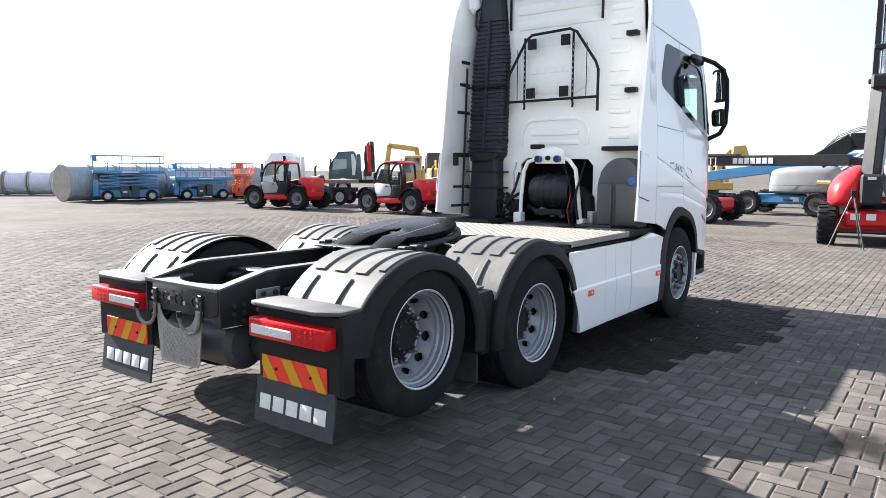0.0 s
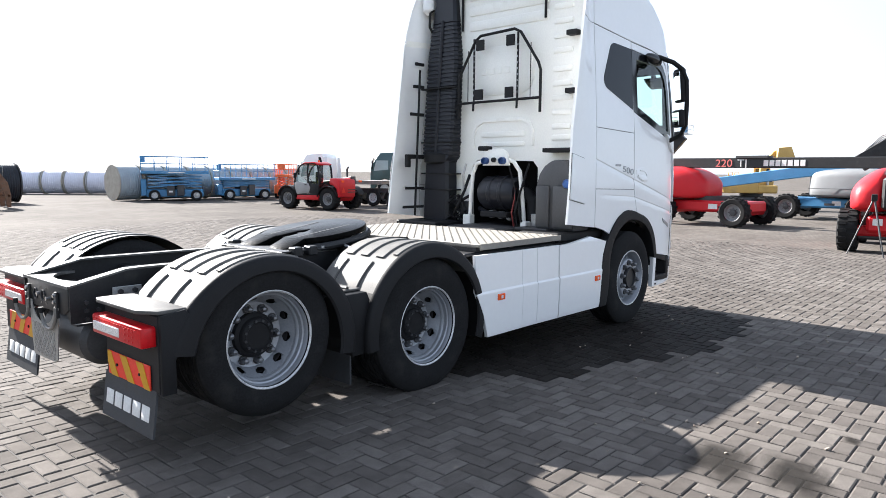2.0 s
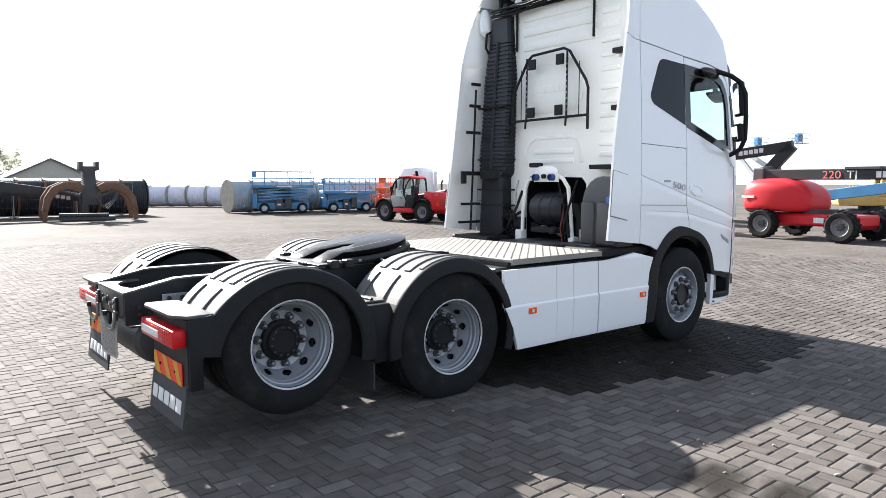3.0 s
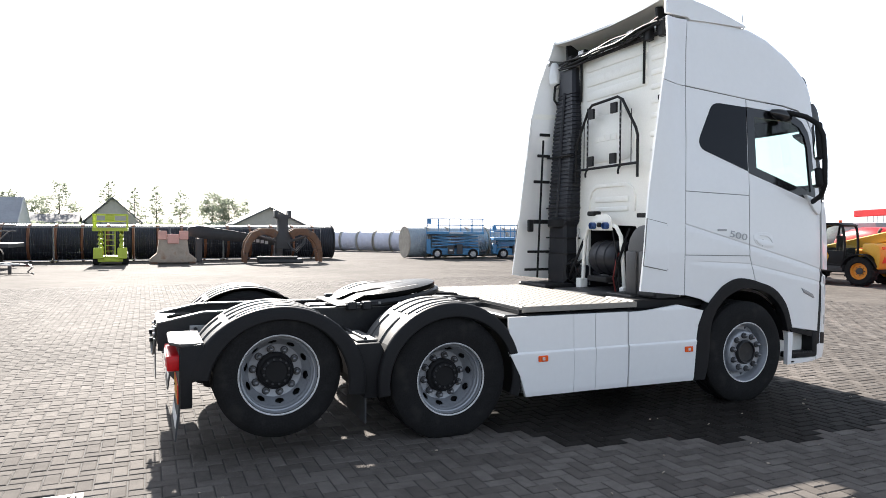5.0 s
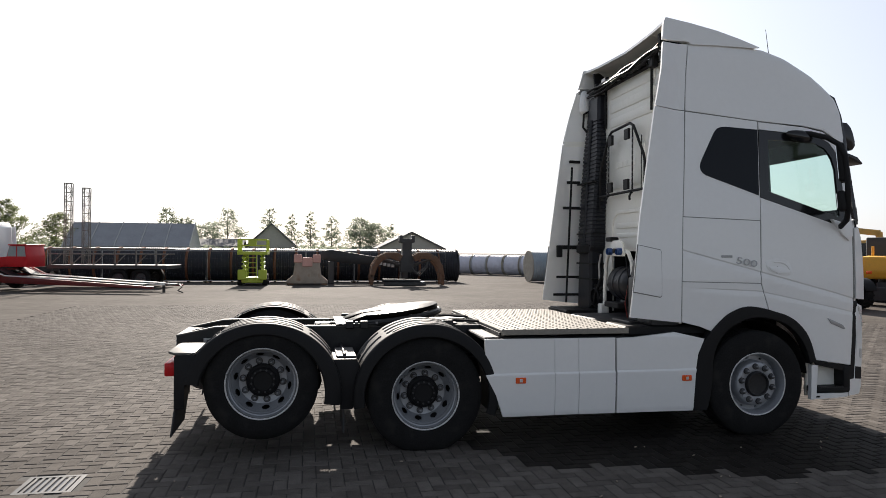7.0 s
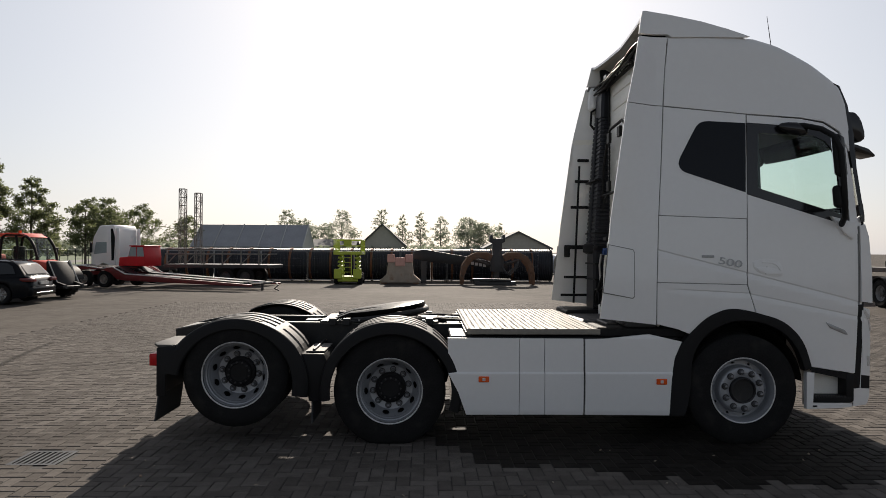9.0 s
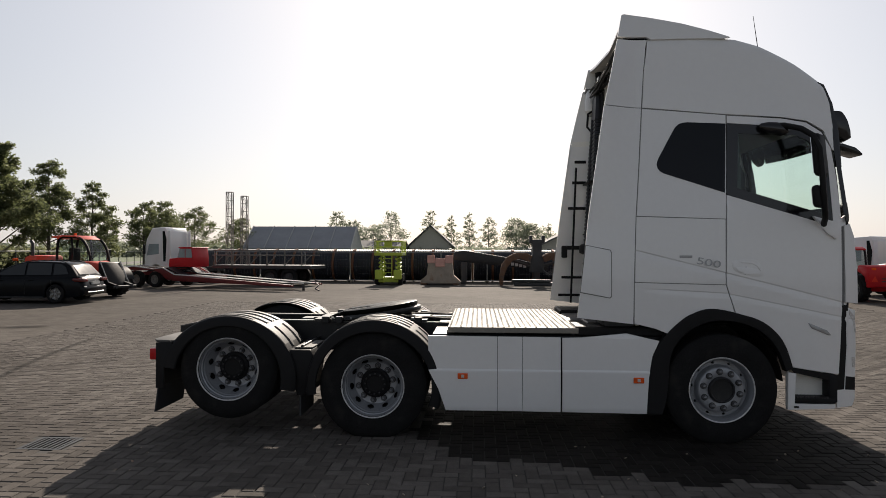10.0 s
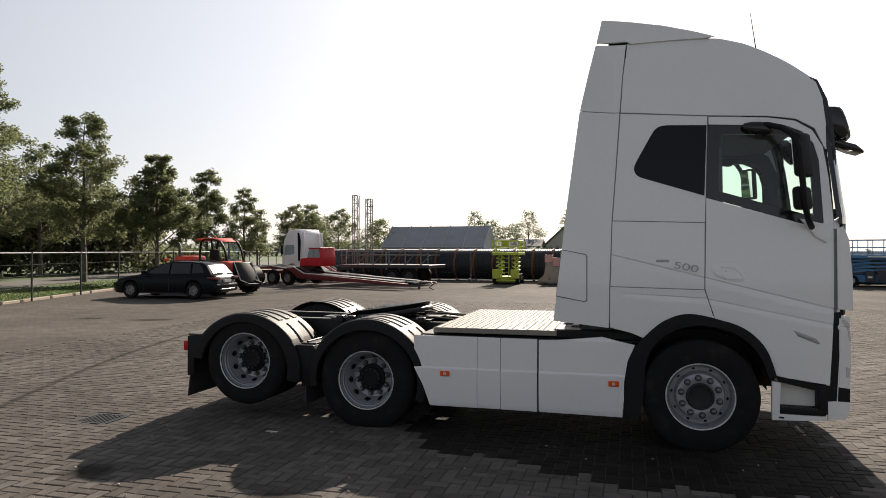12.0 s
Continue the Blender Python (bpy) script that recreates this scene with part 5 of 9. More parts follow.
for s in (-1, 1):
    part("windscreen_edge", skin([(4.18, 3.345), (4.22, 3.328), (4.30, 3.15), (4.35, 2.88), (4.36, 2.55), (4.30, 2.55), (4.289, 2.85), (4.262, 3.15)], s, -0.022, 0.03, 0), BLACK_GLOSS, cab)
    part("door_lining", skin([(3.27, 2.2), (3.27, 3.09), (3.8, 3.07), (4.05, 3.01), (4.2, 2.91), (4.28, 2.73), (4.31, 2.45), (4.335, 2.05), (4.205, 2.05), (4.175, 2.59), (4.135, 2.72), (4.055, 2.825), (3.93, 2.885), (3.42, 2.915), (3.42, 2.2)], s, -0.032, 0.006, 0, 0.12, 0), CABIN_DARK, cab)

# side mirrors on a hooped arm
for s in (-1, 1):
    arm = new("mirror_arm_side")
    arm.name = "side_mirror"
    arm.parent = truck
    tagged(arm, "black door mirror pair in a hooped frame")
    hoop = [(3.66, 1.13, 2.925), (3.78, 1.22, 2.915), (3.88, 1.33, 2.865), (3.945, 1.41, 2.79), (3.985, 1.448, 2.67), (4.005, 1.455, 2.42), (4.03, 1.44, 2.18), (4.07, 1.37, 2.07), (4.13, 1.22, 2.01)]
    part("mirror_hoop", tube(bmesh.new(), [(x, s * y, z) for x, y, z in hoop], 0.026, 10), BLACK, arm)
    root = Matrix.Translation((3.70, s * 1.175, 2.895)) @ Vector((0.42, s * 0.10, -0.10)).to_track_quat("Y", "Z").to_matrix().to_4x4()
    part("arm_root", lathe(bmesh.new(), [(0.01, -0.15), (0.035, -0.13), (0.06, -0.06), (0.072, 0.02), (0.066, 0.09), (0.045, 0.14), (0.01, 0.16)], root @ Matrix.Diagonal((0.7, 0.85, 0.85, 1)), 20), BLACK_GLOSS, arm)
    for z0, z1 in ((2.43, 2.81), (2.15, 2.35)):
        m = pose(4.02, s * 1.355, (z0 + z1) / 2, 0, 0, s * 42) @ pose(0, 0, 0, 0, -5, 0)
        h = (z1 - z0) / 2
        ho = part("mirror_housing", box(bmesh.new(), -0.03, 0.045, -0.1, 0.1, -h, h, bevel=0.03, m=m, seg=3), BLACK, arm)
        part("mirror_glass", box(bmesh.new(), -0.0335, -0.0295, -0.08, 0.08, -h + 0.03, h - 0.03, m=m), MIRROR, ho)
for s in (-1, 1):
    foot = [(4.04, 2.085), (4.20, 2.045), (4.29, 2.04), (4.30, 1.93), (4.25, 1.875), (4.16, 1.93)]
    part("mirror_foot", skin(foot, s, 0.03, 0.05, 0, rim=0.02), WHITE, truck, "white mirror foot on the door corner")
part("aerial", rod(bmesh.new(), (3.80, -0.62, 3.63), (3.73, -0.62, 4.12), 0.006, 0.0025, seg=6), BLACK, cab, "thin whip aerial")
part("aerial_foot", lathe(bmesh.new(), [(0.03, 0), (0.02, 0.03), (0.005, 0.05)], pose(3.80, -0.62, 3.62, 90, 0, 0), 12), BLACK, cab)

# badge: readable number, the unreadable word beside it as a bar
mt = Matrix.Translation((2.985, -side(3.08, 1.69) - 0.004, 1.648)) @ Matrix.Rotation(R(5.5), 4, "Y") @ Matrix.Rotation(R(90), 4, "X")
words("500", 0.09, BADGE, cab, mt @ Matrix(((1.65, 0.18, 0, 0), (0, 1, 0, 0), (0, 0, 1, 0), (0, 0, 0, 1))))
part("badge_bar", bx(2.84, 2.955, -side(2.9, 1.71) - 0.006, -side(2.9, 1.71) + 0.004, 1.70, 1.722, bevel=0.003, m=None), BADGE, cab)

# cabin inside
part("cabin_floor", bx(3.05, 4.3, -1.15, 1.15, 1.38, 1.42), CABIN_DARK, cab)
part("cabin_lining", bx(2.52, 2.54, -1.0, 1.0, 1.84, 3.6), CABIN_LIGHT, cab)
part("headliner", bx(2.5, 4.1, -0.98, 0.98, 3.40, 3.42), CABIN_LIGHT, cab)
part("roof_lining", bx(3.25, 4.12, -0.99, 0.99, 2.93, 2.96), CABIN_DARK, cab)
part("bunk", bx(2.56, 3.1, -1.05, 1.05, 1.85, 2.05, bevel=0.05, seg=2), CABIN_DARK, cab)
dash = prism(bmesh.new(), [(3.98, 1.5), (3.94, 1.92), (4.02, 2.03), (4.38, 2.06), (4.42, 1.5)], -1.05, 1.05, bevel=0.03)
part("dashboard", dash, CABIN_DARK, cab)
for s in (-1, 1):
    seat = bx(3.35, 3.85, s * 0.65 - 0.26, s * 0.65 + 0.26, 1.7, 1.88, bevel=0.05, seg=2)
    box(seat, 3.12, 3.28, s * 0.65 - 0.23, s * 0.65 + 0.23, 1.85, 2.25, bevel=0.05, m=None, seg=2)
    box(seat, 3.11, 3.21, s * 0.65 - 0.12, s * 0.65 + 0.12, 2.27, 2.43, bevel=0.04, seg=2)
    part("seat", seat, CABIN_DARK, cab, "dark grey cabin seat")
part("steering_wheel", lathe(bmesh.new(), [(0.225, -0.012), (0.235, 0.0), (0.225, 0.012), (0.212, 0.0)], pose(3.83, 0.62, 2.14, 90, 0, 0) @ pose(0, 0, 0, 0, 0, 0) @ Matrix.Rotation(R(28), 4, "Z"), 32, True), BLACK, cab, "black steering wheel")
part("steering_column", rod(bmesh.new(), (3.83, 0.62, 2.13), (4.0, 0.62, 1.9), 0.04), BLACK, cab)
for y in (-0.3, 0.3):
    part("roof_shelf", bx(3.7, 4.2, y - 0.28, y + 0.28, 3.08, 3.34, bevel=0.03), CABIN_LIGHT, cab)

# ---- materials of the yard and beyond ----
WOOD = material("weathered_reel_wood", (0.36, 0.33, 0.28), 0.8, var=0.25, scale=3, fine=25, bump=0.2)
CABLE_GREY = material("grey_cable_winding", (0.30, 0.34, 0.37), 0.55, var=0.15, scale=2, fine=40)
CABLE_WHITE = material("white_cable_winding", (0.62, 0.62, 0.70), 0.55, var=0.12, scale=2, fine=40)
CABLE_BLACK = material("black_wrapped_winding", (0.022, 0.024, 0.030), 0.5, var=0.4, scale=2.5, fine=14, bump=0.3, spec=0.25)
RUST_FLANGE = material("rusty_reel_flange", (0.17, 0.07, 0.035), 0.7, metal=0.2, var=0.35, scale=3, fine=30, bump=0.15)
CONCRETE = material("weathered_concrete", (0.36, 0.30, 0.24), 0.9, var=0.3, scale=3, fine=40, bump=0.2, dirt=(0.22, 0.11, 0.06), dirt_at=0.58)
PALE_RED = material("faded_red_pad", (0.66, 0.36, 0.30), 0.6, var=0.15)
CAR_BLACK = material("car_black_metallic", (0.005, 0.006, 0.008), 0.22, metal=0.0, var=0.1, bump=0, spec=0.14)
CAR_GLASS = material("car_dark_glass", (0.015, 0.018, 0.02), 0.05, var=0.05, bump=0)
TRUCK_GREEN = material("dark_green_paint", (0.03, 0.07, 0.075), 0.3, var=0.1, coat=0.4)
TENT = material("grey_tent_sheet", (0.27, 0.28, 0.30), 0.6, var=0.15, scale=0.6, fine=6, bump=0.1)
ROOF_DARK = material("dark_roof_tiles", (0.13, 0.13, 0.135), 0.8, var=0.2, scale=1)
WALL_PALE = material("pale_house_wall", (0.45, 0.42, 0.37), 0.85, var=0.1)
BARK = material("bark", (0.10, 0.085, 0.065), 0.9, var=0.35, scale=6, fine=40, bump=0.4)
FENCE = material("dark_green_fence_paint", (0.02, 0.028, 0.024), 0.5, var=0.2)
GRASS = material("verge_grass", (0.05, 0.082, 0.018), 0.9, var=0.35, scale=0.8, fine=12, bump=0.4, dirt=(0.085, 0.085, 0.035), dirt_at=0.6)
PATH_GREY = material("footpath_tarmac", (0.085, 0.08, 0.072), 0.9, var=0.2, scale=1)


def leaf_material(name, a, b):
    m = bpy.data.materials.new(name)
    m.use_nodes = True
    n, l = m.node_tree.nodes, m.node_tree.links
    geo = n.new("ShaderNodeNewGeometry")
    ramp = n.new("ShaderNodeValToRGB")
    ramp.color_ramp.elements[0].color, ramp.color_ramp.elements[1].color = (*a, 1), (*b, 1)
    l.new(geo.outputs["Random Per Island"], ramp.inputs[0])
    d, tr, mx = n["Principled BSDF"], n.new("ShaderNodeBsdfTranslucent"), n.new("ShaderNodeMixShader")
    l.new(ramp.outputs[0], d.inputs["Base Color"])
    d.inputs["Roughness"].default_value = 0.55
    l.new(ramp.outputs[0], tr.inputs["Color"])
    mx.inputs[0].default_value = 0.62
    l.new(d.outputs[0], mx.inputs[1])
    l.new(tr.outputs[0], mx.inputs[2])
    l.new(mx.outputs[0], n["Material Output"].inputs["Surface"])
    return m


LEAF = leaf_material("ash_leaves", (0.105, 0.128, 0.060), (0.19, 0.208, 0.098))
LEAF_DARK = leaf_material("thicket_leaves", (0.10, 0.115, 0.062), (0.19, 0.20, 0.105))
# far leaves are paled: the haze of distance is put into their colour
LEAF_HAZED = leaf_material("hazed_leaves", (0.20, 0.225, 0.165), (0.30, 0.33, 0.25))
GRASS_BLADE = leaf_material("grass_blades", (0.04, 0.075, 0.014), (0.09, 0.125, 0.03))


# ---- wheels of machines ----
RIM_GREY = material("dusty_grey_rim", (0.19, 0.19, 0.195), 0.5, var=0.15, scale=4)
def machine_wheel(parent, x, y, r, w, rim_mat=GREY, lugs=True):
    """y: the wheel's middle; its outer side faces away from the machine's middle line."""
    s = -1 if y < 0 else 1
    wh = new("wheel")
    wh.parent = parent
    wh.matrix_basis = pose(x, y, r, 0, 0, 0 if s < 0 else 180)
    h = w / 2
    bm = lathe(bmesh.new(), [(r * 0.55, -h * 0.8), (r * 0.62, -h), (r * 0.85, -h * 1.05), (r * 0.95, -h * 0.85), (r * 0.965, 0), (r * 0.95, h * 0.85), (r * 0.85, h * 1.05), (r * 0.55, h)], None, 28)
    part("tyre", bm, RUBBER, wh)
    if lugs:
        bm = bmesh.new()
        for k in range(18):
            t = k * math.tau / 18
            for sy in (-1, 1):
                m = Matrix.Rotation(-t - (0.17 if sy > 0 else 0), 4, "Y") @ pose(0, 0, 0)
                box(bm, r * 0.93, r * 1.0, sy * h * 0.05, sy * h * 0.95, -0.03, 0.03, m=m)
        part("tread", bm, RUBBER, wh)
    bm = lathe(bmesh.new(), [(r * 0.56, -h * 0.85), (r * 0.52, -h * 0.75), (r * 0.48, -h * 0.35), (r * 0.22, -h * 0.35), (r * 0.2, -h * 0.6), (r * 0.001, -h * 0.62)], None, 24)
    part("rim", bm, rim_mat, wh)
    if lugs:
        part("hub", lathe(bmesh.new(), [(r * 0.235, -h * 0.34), (r * 0.23, -h * 0.62), (r * 0.19, -h * 0.66), (r * 0.001, -h * 0.68)], None, 10), DARK, wh, "dark hub")
    for k in range(8):
        t = k * math.tau / 8
        part("wheel_nut", rod(bmesh.new(), (r * 0.3 * math.cos(t), -h * 0.35, r * 0.3 * math.sin(t)), (r * 0.3 * math.cos(t), -h * 0.48, r * 0.3 * math.sin(t)), r * 0.035, seg=6), DARK, wh)
    return wh


# ---- cable reels ----
def cable_reel(at, turn, dia, width, winding, flange, label, group, wooden):
    """Lying reel: its axle runs along x before turning."""
    t = thing("cable_reel", label, "cable reel", group, (at[0], at[1], dia / 2), turn)
    R_ = dia / 2
    spin = pose(0, 0, 0, 0, 0, 90)
    prof = []
    n = 10
    for k in range(n):
        a = -width / 2 + 0.05 + (width - 0.1) * k / n
        d = (width - 0.1) / n
        prof += [(R_ * 0.945, a), (R_ * 0.965, a + d * 0.3), (R_ * 0.965, a + d * 0.7), (R_ * 0.945, a + d)]
    part("winding", lathe(bmesh.new(), prof, spin, 40), winding, t)
    for e in (-1, 1):
        a = e * width / 2
        bm = lathe(bmesh.new(), [(0.06, a - 0.03), (R_, a - 0.03), (R_, a + 0.03), (0.06, a + 0.03)], spin, 40, True)
        fl = part("flange", bm, flange, t)
        if wooden and e < 0:
            for k in range(9):
                y = -R_ + (k + 0.5) * 2 * R_ / 9
                half = math.sqrt(max(0.01, R_ * R_ - y * y)) - 0.02
                part("plank", bx(a - 0.042, a - 0.03, y - R_ / 9 + 0.008, y + R_ / 9 - 0.008, -half, half), flange, fl)
            part("hub_plate", lathe(bmesh.new(), [(0.06, a - 0.06), (0.22, a - 0.06), (0.24, a - 0.035)], spin, 20), STEEL, fl)
    return t


for k in range(4):
    cable_reel((12.55 + k * 1.32, 32.4), 0, 1.88, 1.25, CABLE_GREY, WOOD, "grey cable reel with weathered wooden flanges", "grey cable reels", True)
for k in range(6):
    cable_reel((17.9 + k * 1.32, 32.6), 0, 1.85, 1.25, CABLE_GREY, WOOD, "grey cable reel standing behind the lifts", "grey cable reels", False)
for k in range(9):
    f = k * 1.42
    cable_reel((15.6 - f * 0.72, 42.9 + f * 0.69), 136, 1.6, 1.3, CABLE_WHITE, WOOD if k % 3 else GREY, "white cable reel with pale flanges, in a long row", "white cable reels", True)
for k in range(21):
    cable_reel((7.1 - k * 1.17, 33.3), 0, 1.92, 1.12, CABLE_BLACK, RUST_FLANGE if k else DARK, "black-wrapped cable reel with rusty steel flanges", "black cable reels", False)


# ---- site fence panels in front of the black reels ----
def site_fence(x, y, w):
    t = thing("site_fence_panel", "galvanised wire mesh site fence panel on feet", "fence", "site fence panels", (x, y, 0))
    fr = part("panel_frame", tube(bmesh.new(), [(0, 0, 0.12), (0, 0, 1.72), (w, 0, 1.72), (w, 0, 0.12), (0, 0, 0.12)], 0.024, 6), STEEL, t)
    bm = bmesh.new()
    for k in range(1, 14):
        rod(bm, (k * w / 14, 0, 0.12), (k * w / 14, 0, 1.72), 0.0009, seg=4, caps=False)
    for z in (0.5, 0.9, 1.3):
        rod(bm, (0, 0, z), (w, 0, z), 0.0009, seg=4, caps=False)
    part("wire_mesh", bm, STEEL, fr)
    for x0 in (0, w):
        part("foot", bx(x0 - 0.1, x0 + 0.1, -0.3, 0.3, 0, 0.12, bevel=0.02), CONCRETE, t)


for k in range(8):
    site_fence(-14.2 + k * 2.62, 31.75, 2.56)


# ---- scissor lifts ----
def scissor_lift(at, turn, ln, wd, deck_z, rail_z, mat, label, group, narrow=False):
    t = thing("scissor_lift", label, "scissor lift", group, (*at, 0), turn)
    r = 0.30 if not narrow else 0.2
    for sx in (-1, 1):
        for sy in (-1, 1):
            machine_wheel(t, sx * ln * 0.31, sy * (wd / 2 - 0.12), r, 0.24, STEEL, False)
    part("chassis", bx(-ln * 0.42, ln * 0.42, -wd * 0.36, wd * 0.36, r * 0.7, r * 2.0, bevel=0.03), mat, t)
    for sy in (-1, 1):
        part("side_box", bx(-ln * 0.13, -0.05, *sorted((sy * wd * 0.34, sy * wd * 0.5)), r * 0.9, r * 2.6, bevel=0.02), DARK, t)
        part("side_box", bx(0.08, ln * 0.13, *sorted((sy * wd * 0.34, sy * wd * 0.5)), r * 0.9, r * 2.8, bevel=0.02), DARK, t)
        part("side_mark", bx(-ln * 0.1, -0.14, *sorted((sy * wd * 0.5, sy * wd * 0.505)), r * 1.5, r * 1.8), PALE, t)
    if narrow:
        for y in (-0.2, 0.2):
            part("ladder_rail", rod(bmesh.new(), (-ln * 0.47, y, 0.25), (-ln * 0.47, y, deck_z), 0.025, seg=6), mat, t)
        for k in range(5):
            part("ladder_rung", rod(bmesh.new(), (-ln * 0.47, -0.2, 0.4 + k * 0.25), (-ln * 0.47, 0.2, 0.4 + k * 0.25), 0.018, seg=6), mat, t)
        for sy in (-1, 1):
            part("corner_box", bx(-ln * 0.5, -ln * 0.3, *sorted((sy * wd * 0.2, sy * wd * 0.48)), 0.3, 0.8, bevel=0.03), mat, t)
    else:
        part("end_ladder", bx(-ln * 0.5, -ln * 0.42, -wd * 0.3, wd * 0.3, r * 0.9, deck_z * 0.8, bevel=0.02), mat, t)
    n = 4 if not narrow else 5
    z0, z1 = r * 2.1, deck_z - 0.06
    for k in range(n):
        za, zb = z0 + (z1 - z0) * k / n, z0 + (z1 - z0) * (k + 1) / n
        for sy in (-1, 1):
            for a, b in ((za, zb), (zb, za)):
                bm = bmesh.new()
                h = 0.07
                prism(bm, [(-ln * 0.40, a + h), (-ln * 0.40, a + 2 * h), (ln * 0.40, b + 2 * h), (ln * 0.40, b + h)], sy * wd * 0.30, sy * wd * (0.36 if a < b else 0.25))
                part("scissor_arm", bm, mat, t)
    part("deck", bx(-ln / 2, ln / 2, -wd / 2, wd / 2, deck_z, deck_z + 0.16, bevel=0.015), mat, t)
    for sy in (-1, 1):
        part("maker_bar", bx(-ln * 0.1, ln * 0.14, *sorted((sy * wd * 0.5, sy * (wd * 0.5 + 0.006))), deck_z + 0.05, deck_z + 0.11), PALE, t)
    for sy in (-1, 1):
        y = sy * (wd / 2 - 0.03)
        for z in (deck_z + 0.16 + (rail_z - deck_z - 0.16) * 0.5, rail_z):
            part("guard_rail", rod(bmesh.new(), (-ln / 2, y, z), (ln / 2, y, z), 0.022, seg=6), mat, t)
        k = 0
        while k <= 5:
            x = -ln / 2 + 0.02 + k * (ln - 0.04) / 5
            part("rail_post", rod(bmesh.new(), (x, y, deck_z + 0.1), (x, y, rail_z), 0.022, seg=6), mat, t)
            k += 1
    for sx in (-1, 1):
        for z in (deck_z + 0.16 + (rail_z - deck_z - 0.16) * 0.5, rail_z):
            part("guard_rail", rod(bmesh.new(), (sx * ln / 2, -wd / 2, z), (sx * ln / 2, wd / 2, z), 0.022, seg=6), mat, t)
    part("control_box", bx(-ln / 2 + 0.02, -ln / 2 + 0.25, -0.2, 0.2, rail_z - 0.3, rail_z + 0.02, bevel=0.02), mat, t)
    return t


scissor_lift((14.55, 30.9), -24, 3.35, 1.7, 1.42, 2.32, BLUE, "large blue rough-terrain scissor lift, lowered", "blue scissor lifts")
scissor_lift((18.2, 29.9), -20, 3.1, 1.6, 1.08, 1.95, BLUE, "blue scissor lift, lowered, with grey wheels", "blue scissor lifts")
scissor_lift((21.0, 29.9), 40, 2.0, 0.9, 1.25, 2.0, ORANGE, "orange compact scissor lift, lowered", "compact scissor lifts", True)
scissor_lift((-3.75, 29.6), 90, 2.3, 1.45, 1.55, 2.32, LIME, "lime green compact scissor lift, lowered", "compact scissor lifts", True)


ORANGE_RED = material("orange_red_paint", (0.66, 0.06, 0.025), 0.4, var=0.12, scale=2, coat=0.2)


# ---- telehandlers ----
def telehandler(at, turn, mat, label, rim=GREY, k=1.0, door=GREY, under=None, boom_mat=DARK, boom_z=1.25, lift=0.0, marks=False, forks=True):
    """x forwards; the rounded cab stands on its left side, the boom lies along its right."""
    t = thing("telehandler", label, "telehandler", "telehandlers", (*at, 0), turn)
    under = under or mat
    pane_mat = CLEAR_GLASS
    r = 0.475 * k
    def at_k(pts):
        return [tuple(c * k for c in p) for p in pts]
    for sx in (-1, 1):
        for sy in (-1, 1):
            machine_wheel(t, sx * 1.15 * k, sy * 0.74 * k, r, 0.36 * k, rim)
            bm = bmesh.new()
            sheet(bm, lambda u, v: Vector((sx * 1.15 * k + r * 1.17 * math.cos(R(12 + 150 * u)), sy * (0.54 + 0.42 * v) * k, r + r * 1.17 * math.sin(R(12 + 150 * u)))), 14, 2, (0, 0, -0.03))
            part("fender", bm, BLACK, t)
        part("axle", rod(bmesh.new(), (sx * 1.15 * k, -0.6 * k, r), (sx * 1.15 * k, 0.6 * k, r), 0.11 * k, seg=12), DARK, t)
    part("chassis", prism(bmesh.new(), at_k([(-1.5, 0.5), (-1.55, 0.95), (-0.7, 0.9), (-0.55, 0.72), (0.6, 0.72), (0.8, 0.85), (1.35, 0.82), (1.6, 0.6), (1.45, 0.38), (-1.4, 0.38)]), -0.45 * k, 0.45 * k, bevel=0.04), under, t)
    part("sill", prism(bmesh.new(), at_k([(-0.62, 0.42), (-0.66, 0.66), (0.58, 0.66), (0.66, 0.42)]), 0.42 * k, 0.90 * k, bevel=0.05), under, t, "lower sill between the wheels")
    part("engine_cover", prism(bmesh.new(), at_k([(-1.74, 0.55), (-1.78, 1.0), (-1.74, 1.30), (-1.55, 1.37), (-1.22, 1.36), (-1.18, 1.10), (-1.36, 1.06), (-1.56, 0.92), (-1.64, 0.55)]), -0.25 * k, 0.84 * k, bevel=0.06), mat, t, "rounded rear engine cover")
    for z in (0.75, 0.85, 0.95):
        part("grille_slot", bx(-1.772 * k, -1.73 * k, -0.3 * k, 0.3 * k, z * k, (z + 0.04) * k), DARK, t)
    part("exhaust", tube(bmesh.new(), at_k([(-1.0, -0.6, 1.35), (-1.0, -0.6, 1.75), (-1.08, -0.6, 1.85)]), 0.05 * k, 8), DARK, t)
    part("engine_pod", bx(-0.9 * k, 0.5 * k, -0.95 * k, -0.42 * k, 0.6 * k, 1.15 * k, bevel=0.09, seg=3), mat, t)
    part("warning_triangle", prism(bmesh.new(), at_k([(0.45, 0.75), (0.70, 0.75), (0.575, 0.98)]), -1.778 * k, -1.75 * k, "x"), SIGN_RED, t)
    for y in (-0.6, 0.6):
        part("tail_light", bx(-1.77 * k, -1.7 * k, (y - 0.09) * k, (y + 0.09) * k, 1.18 * k, 1.27 * k, bevel=0.012), AMBER, t)
    c = new("cab")
    c.parent = t
    tagged(c, "rounded glazed driver's cab with a curved black frame")
    front = smooth([(0.60, 0.66), (0.72, 1.0), (0.70, 1.3), (0.58, 1.64), (0.38, 1.88), (0.12, 1.98)], 4)
    rear = smooth([(-0.42, 1.99), (-0.60, 1.90), (-0.66, 1.6), (-0.68, 1.2), (-0.62, 0.66)], 3)
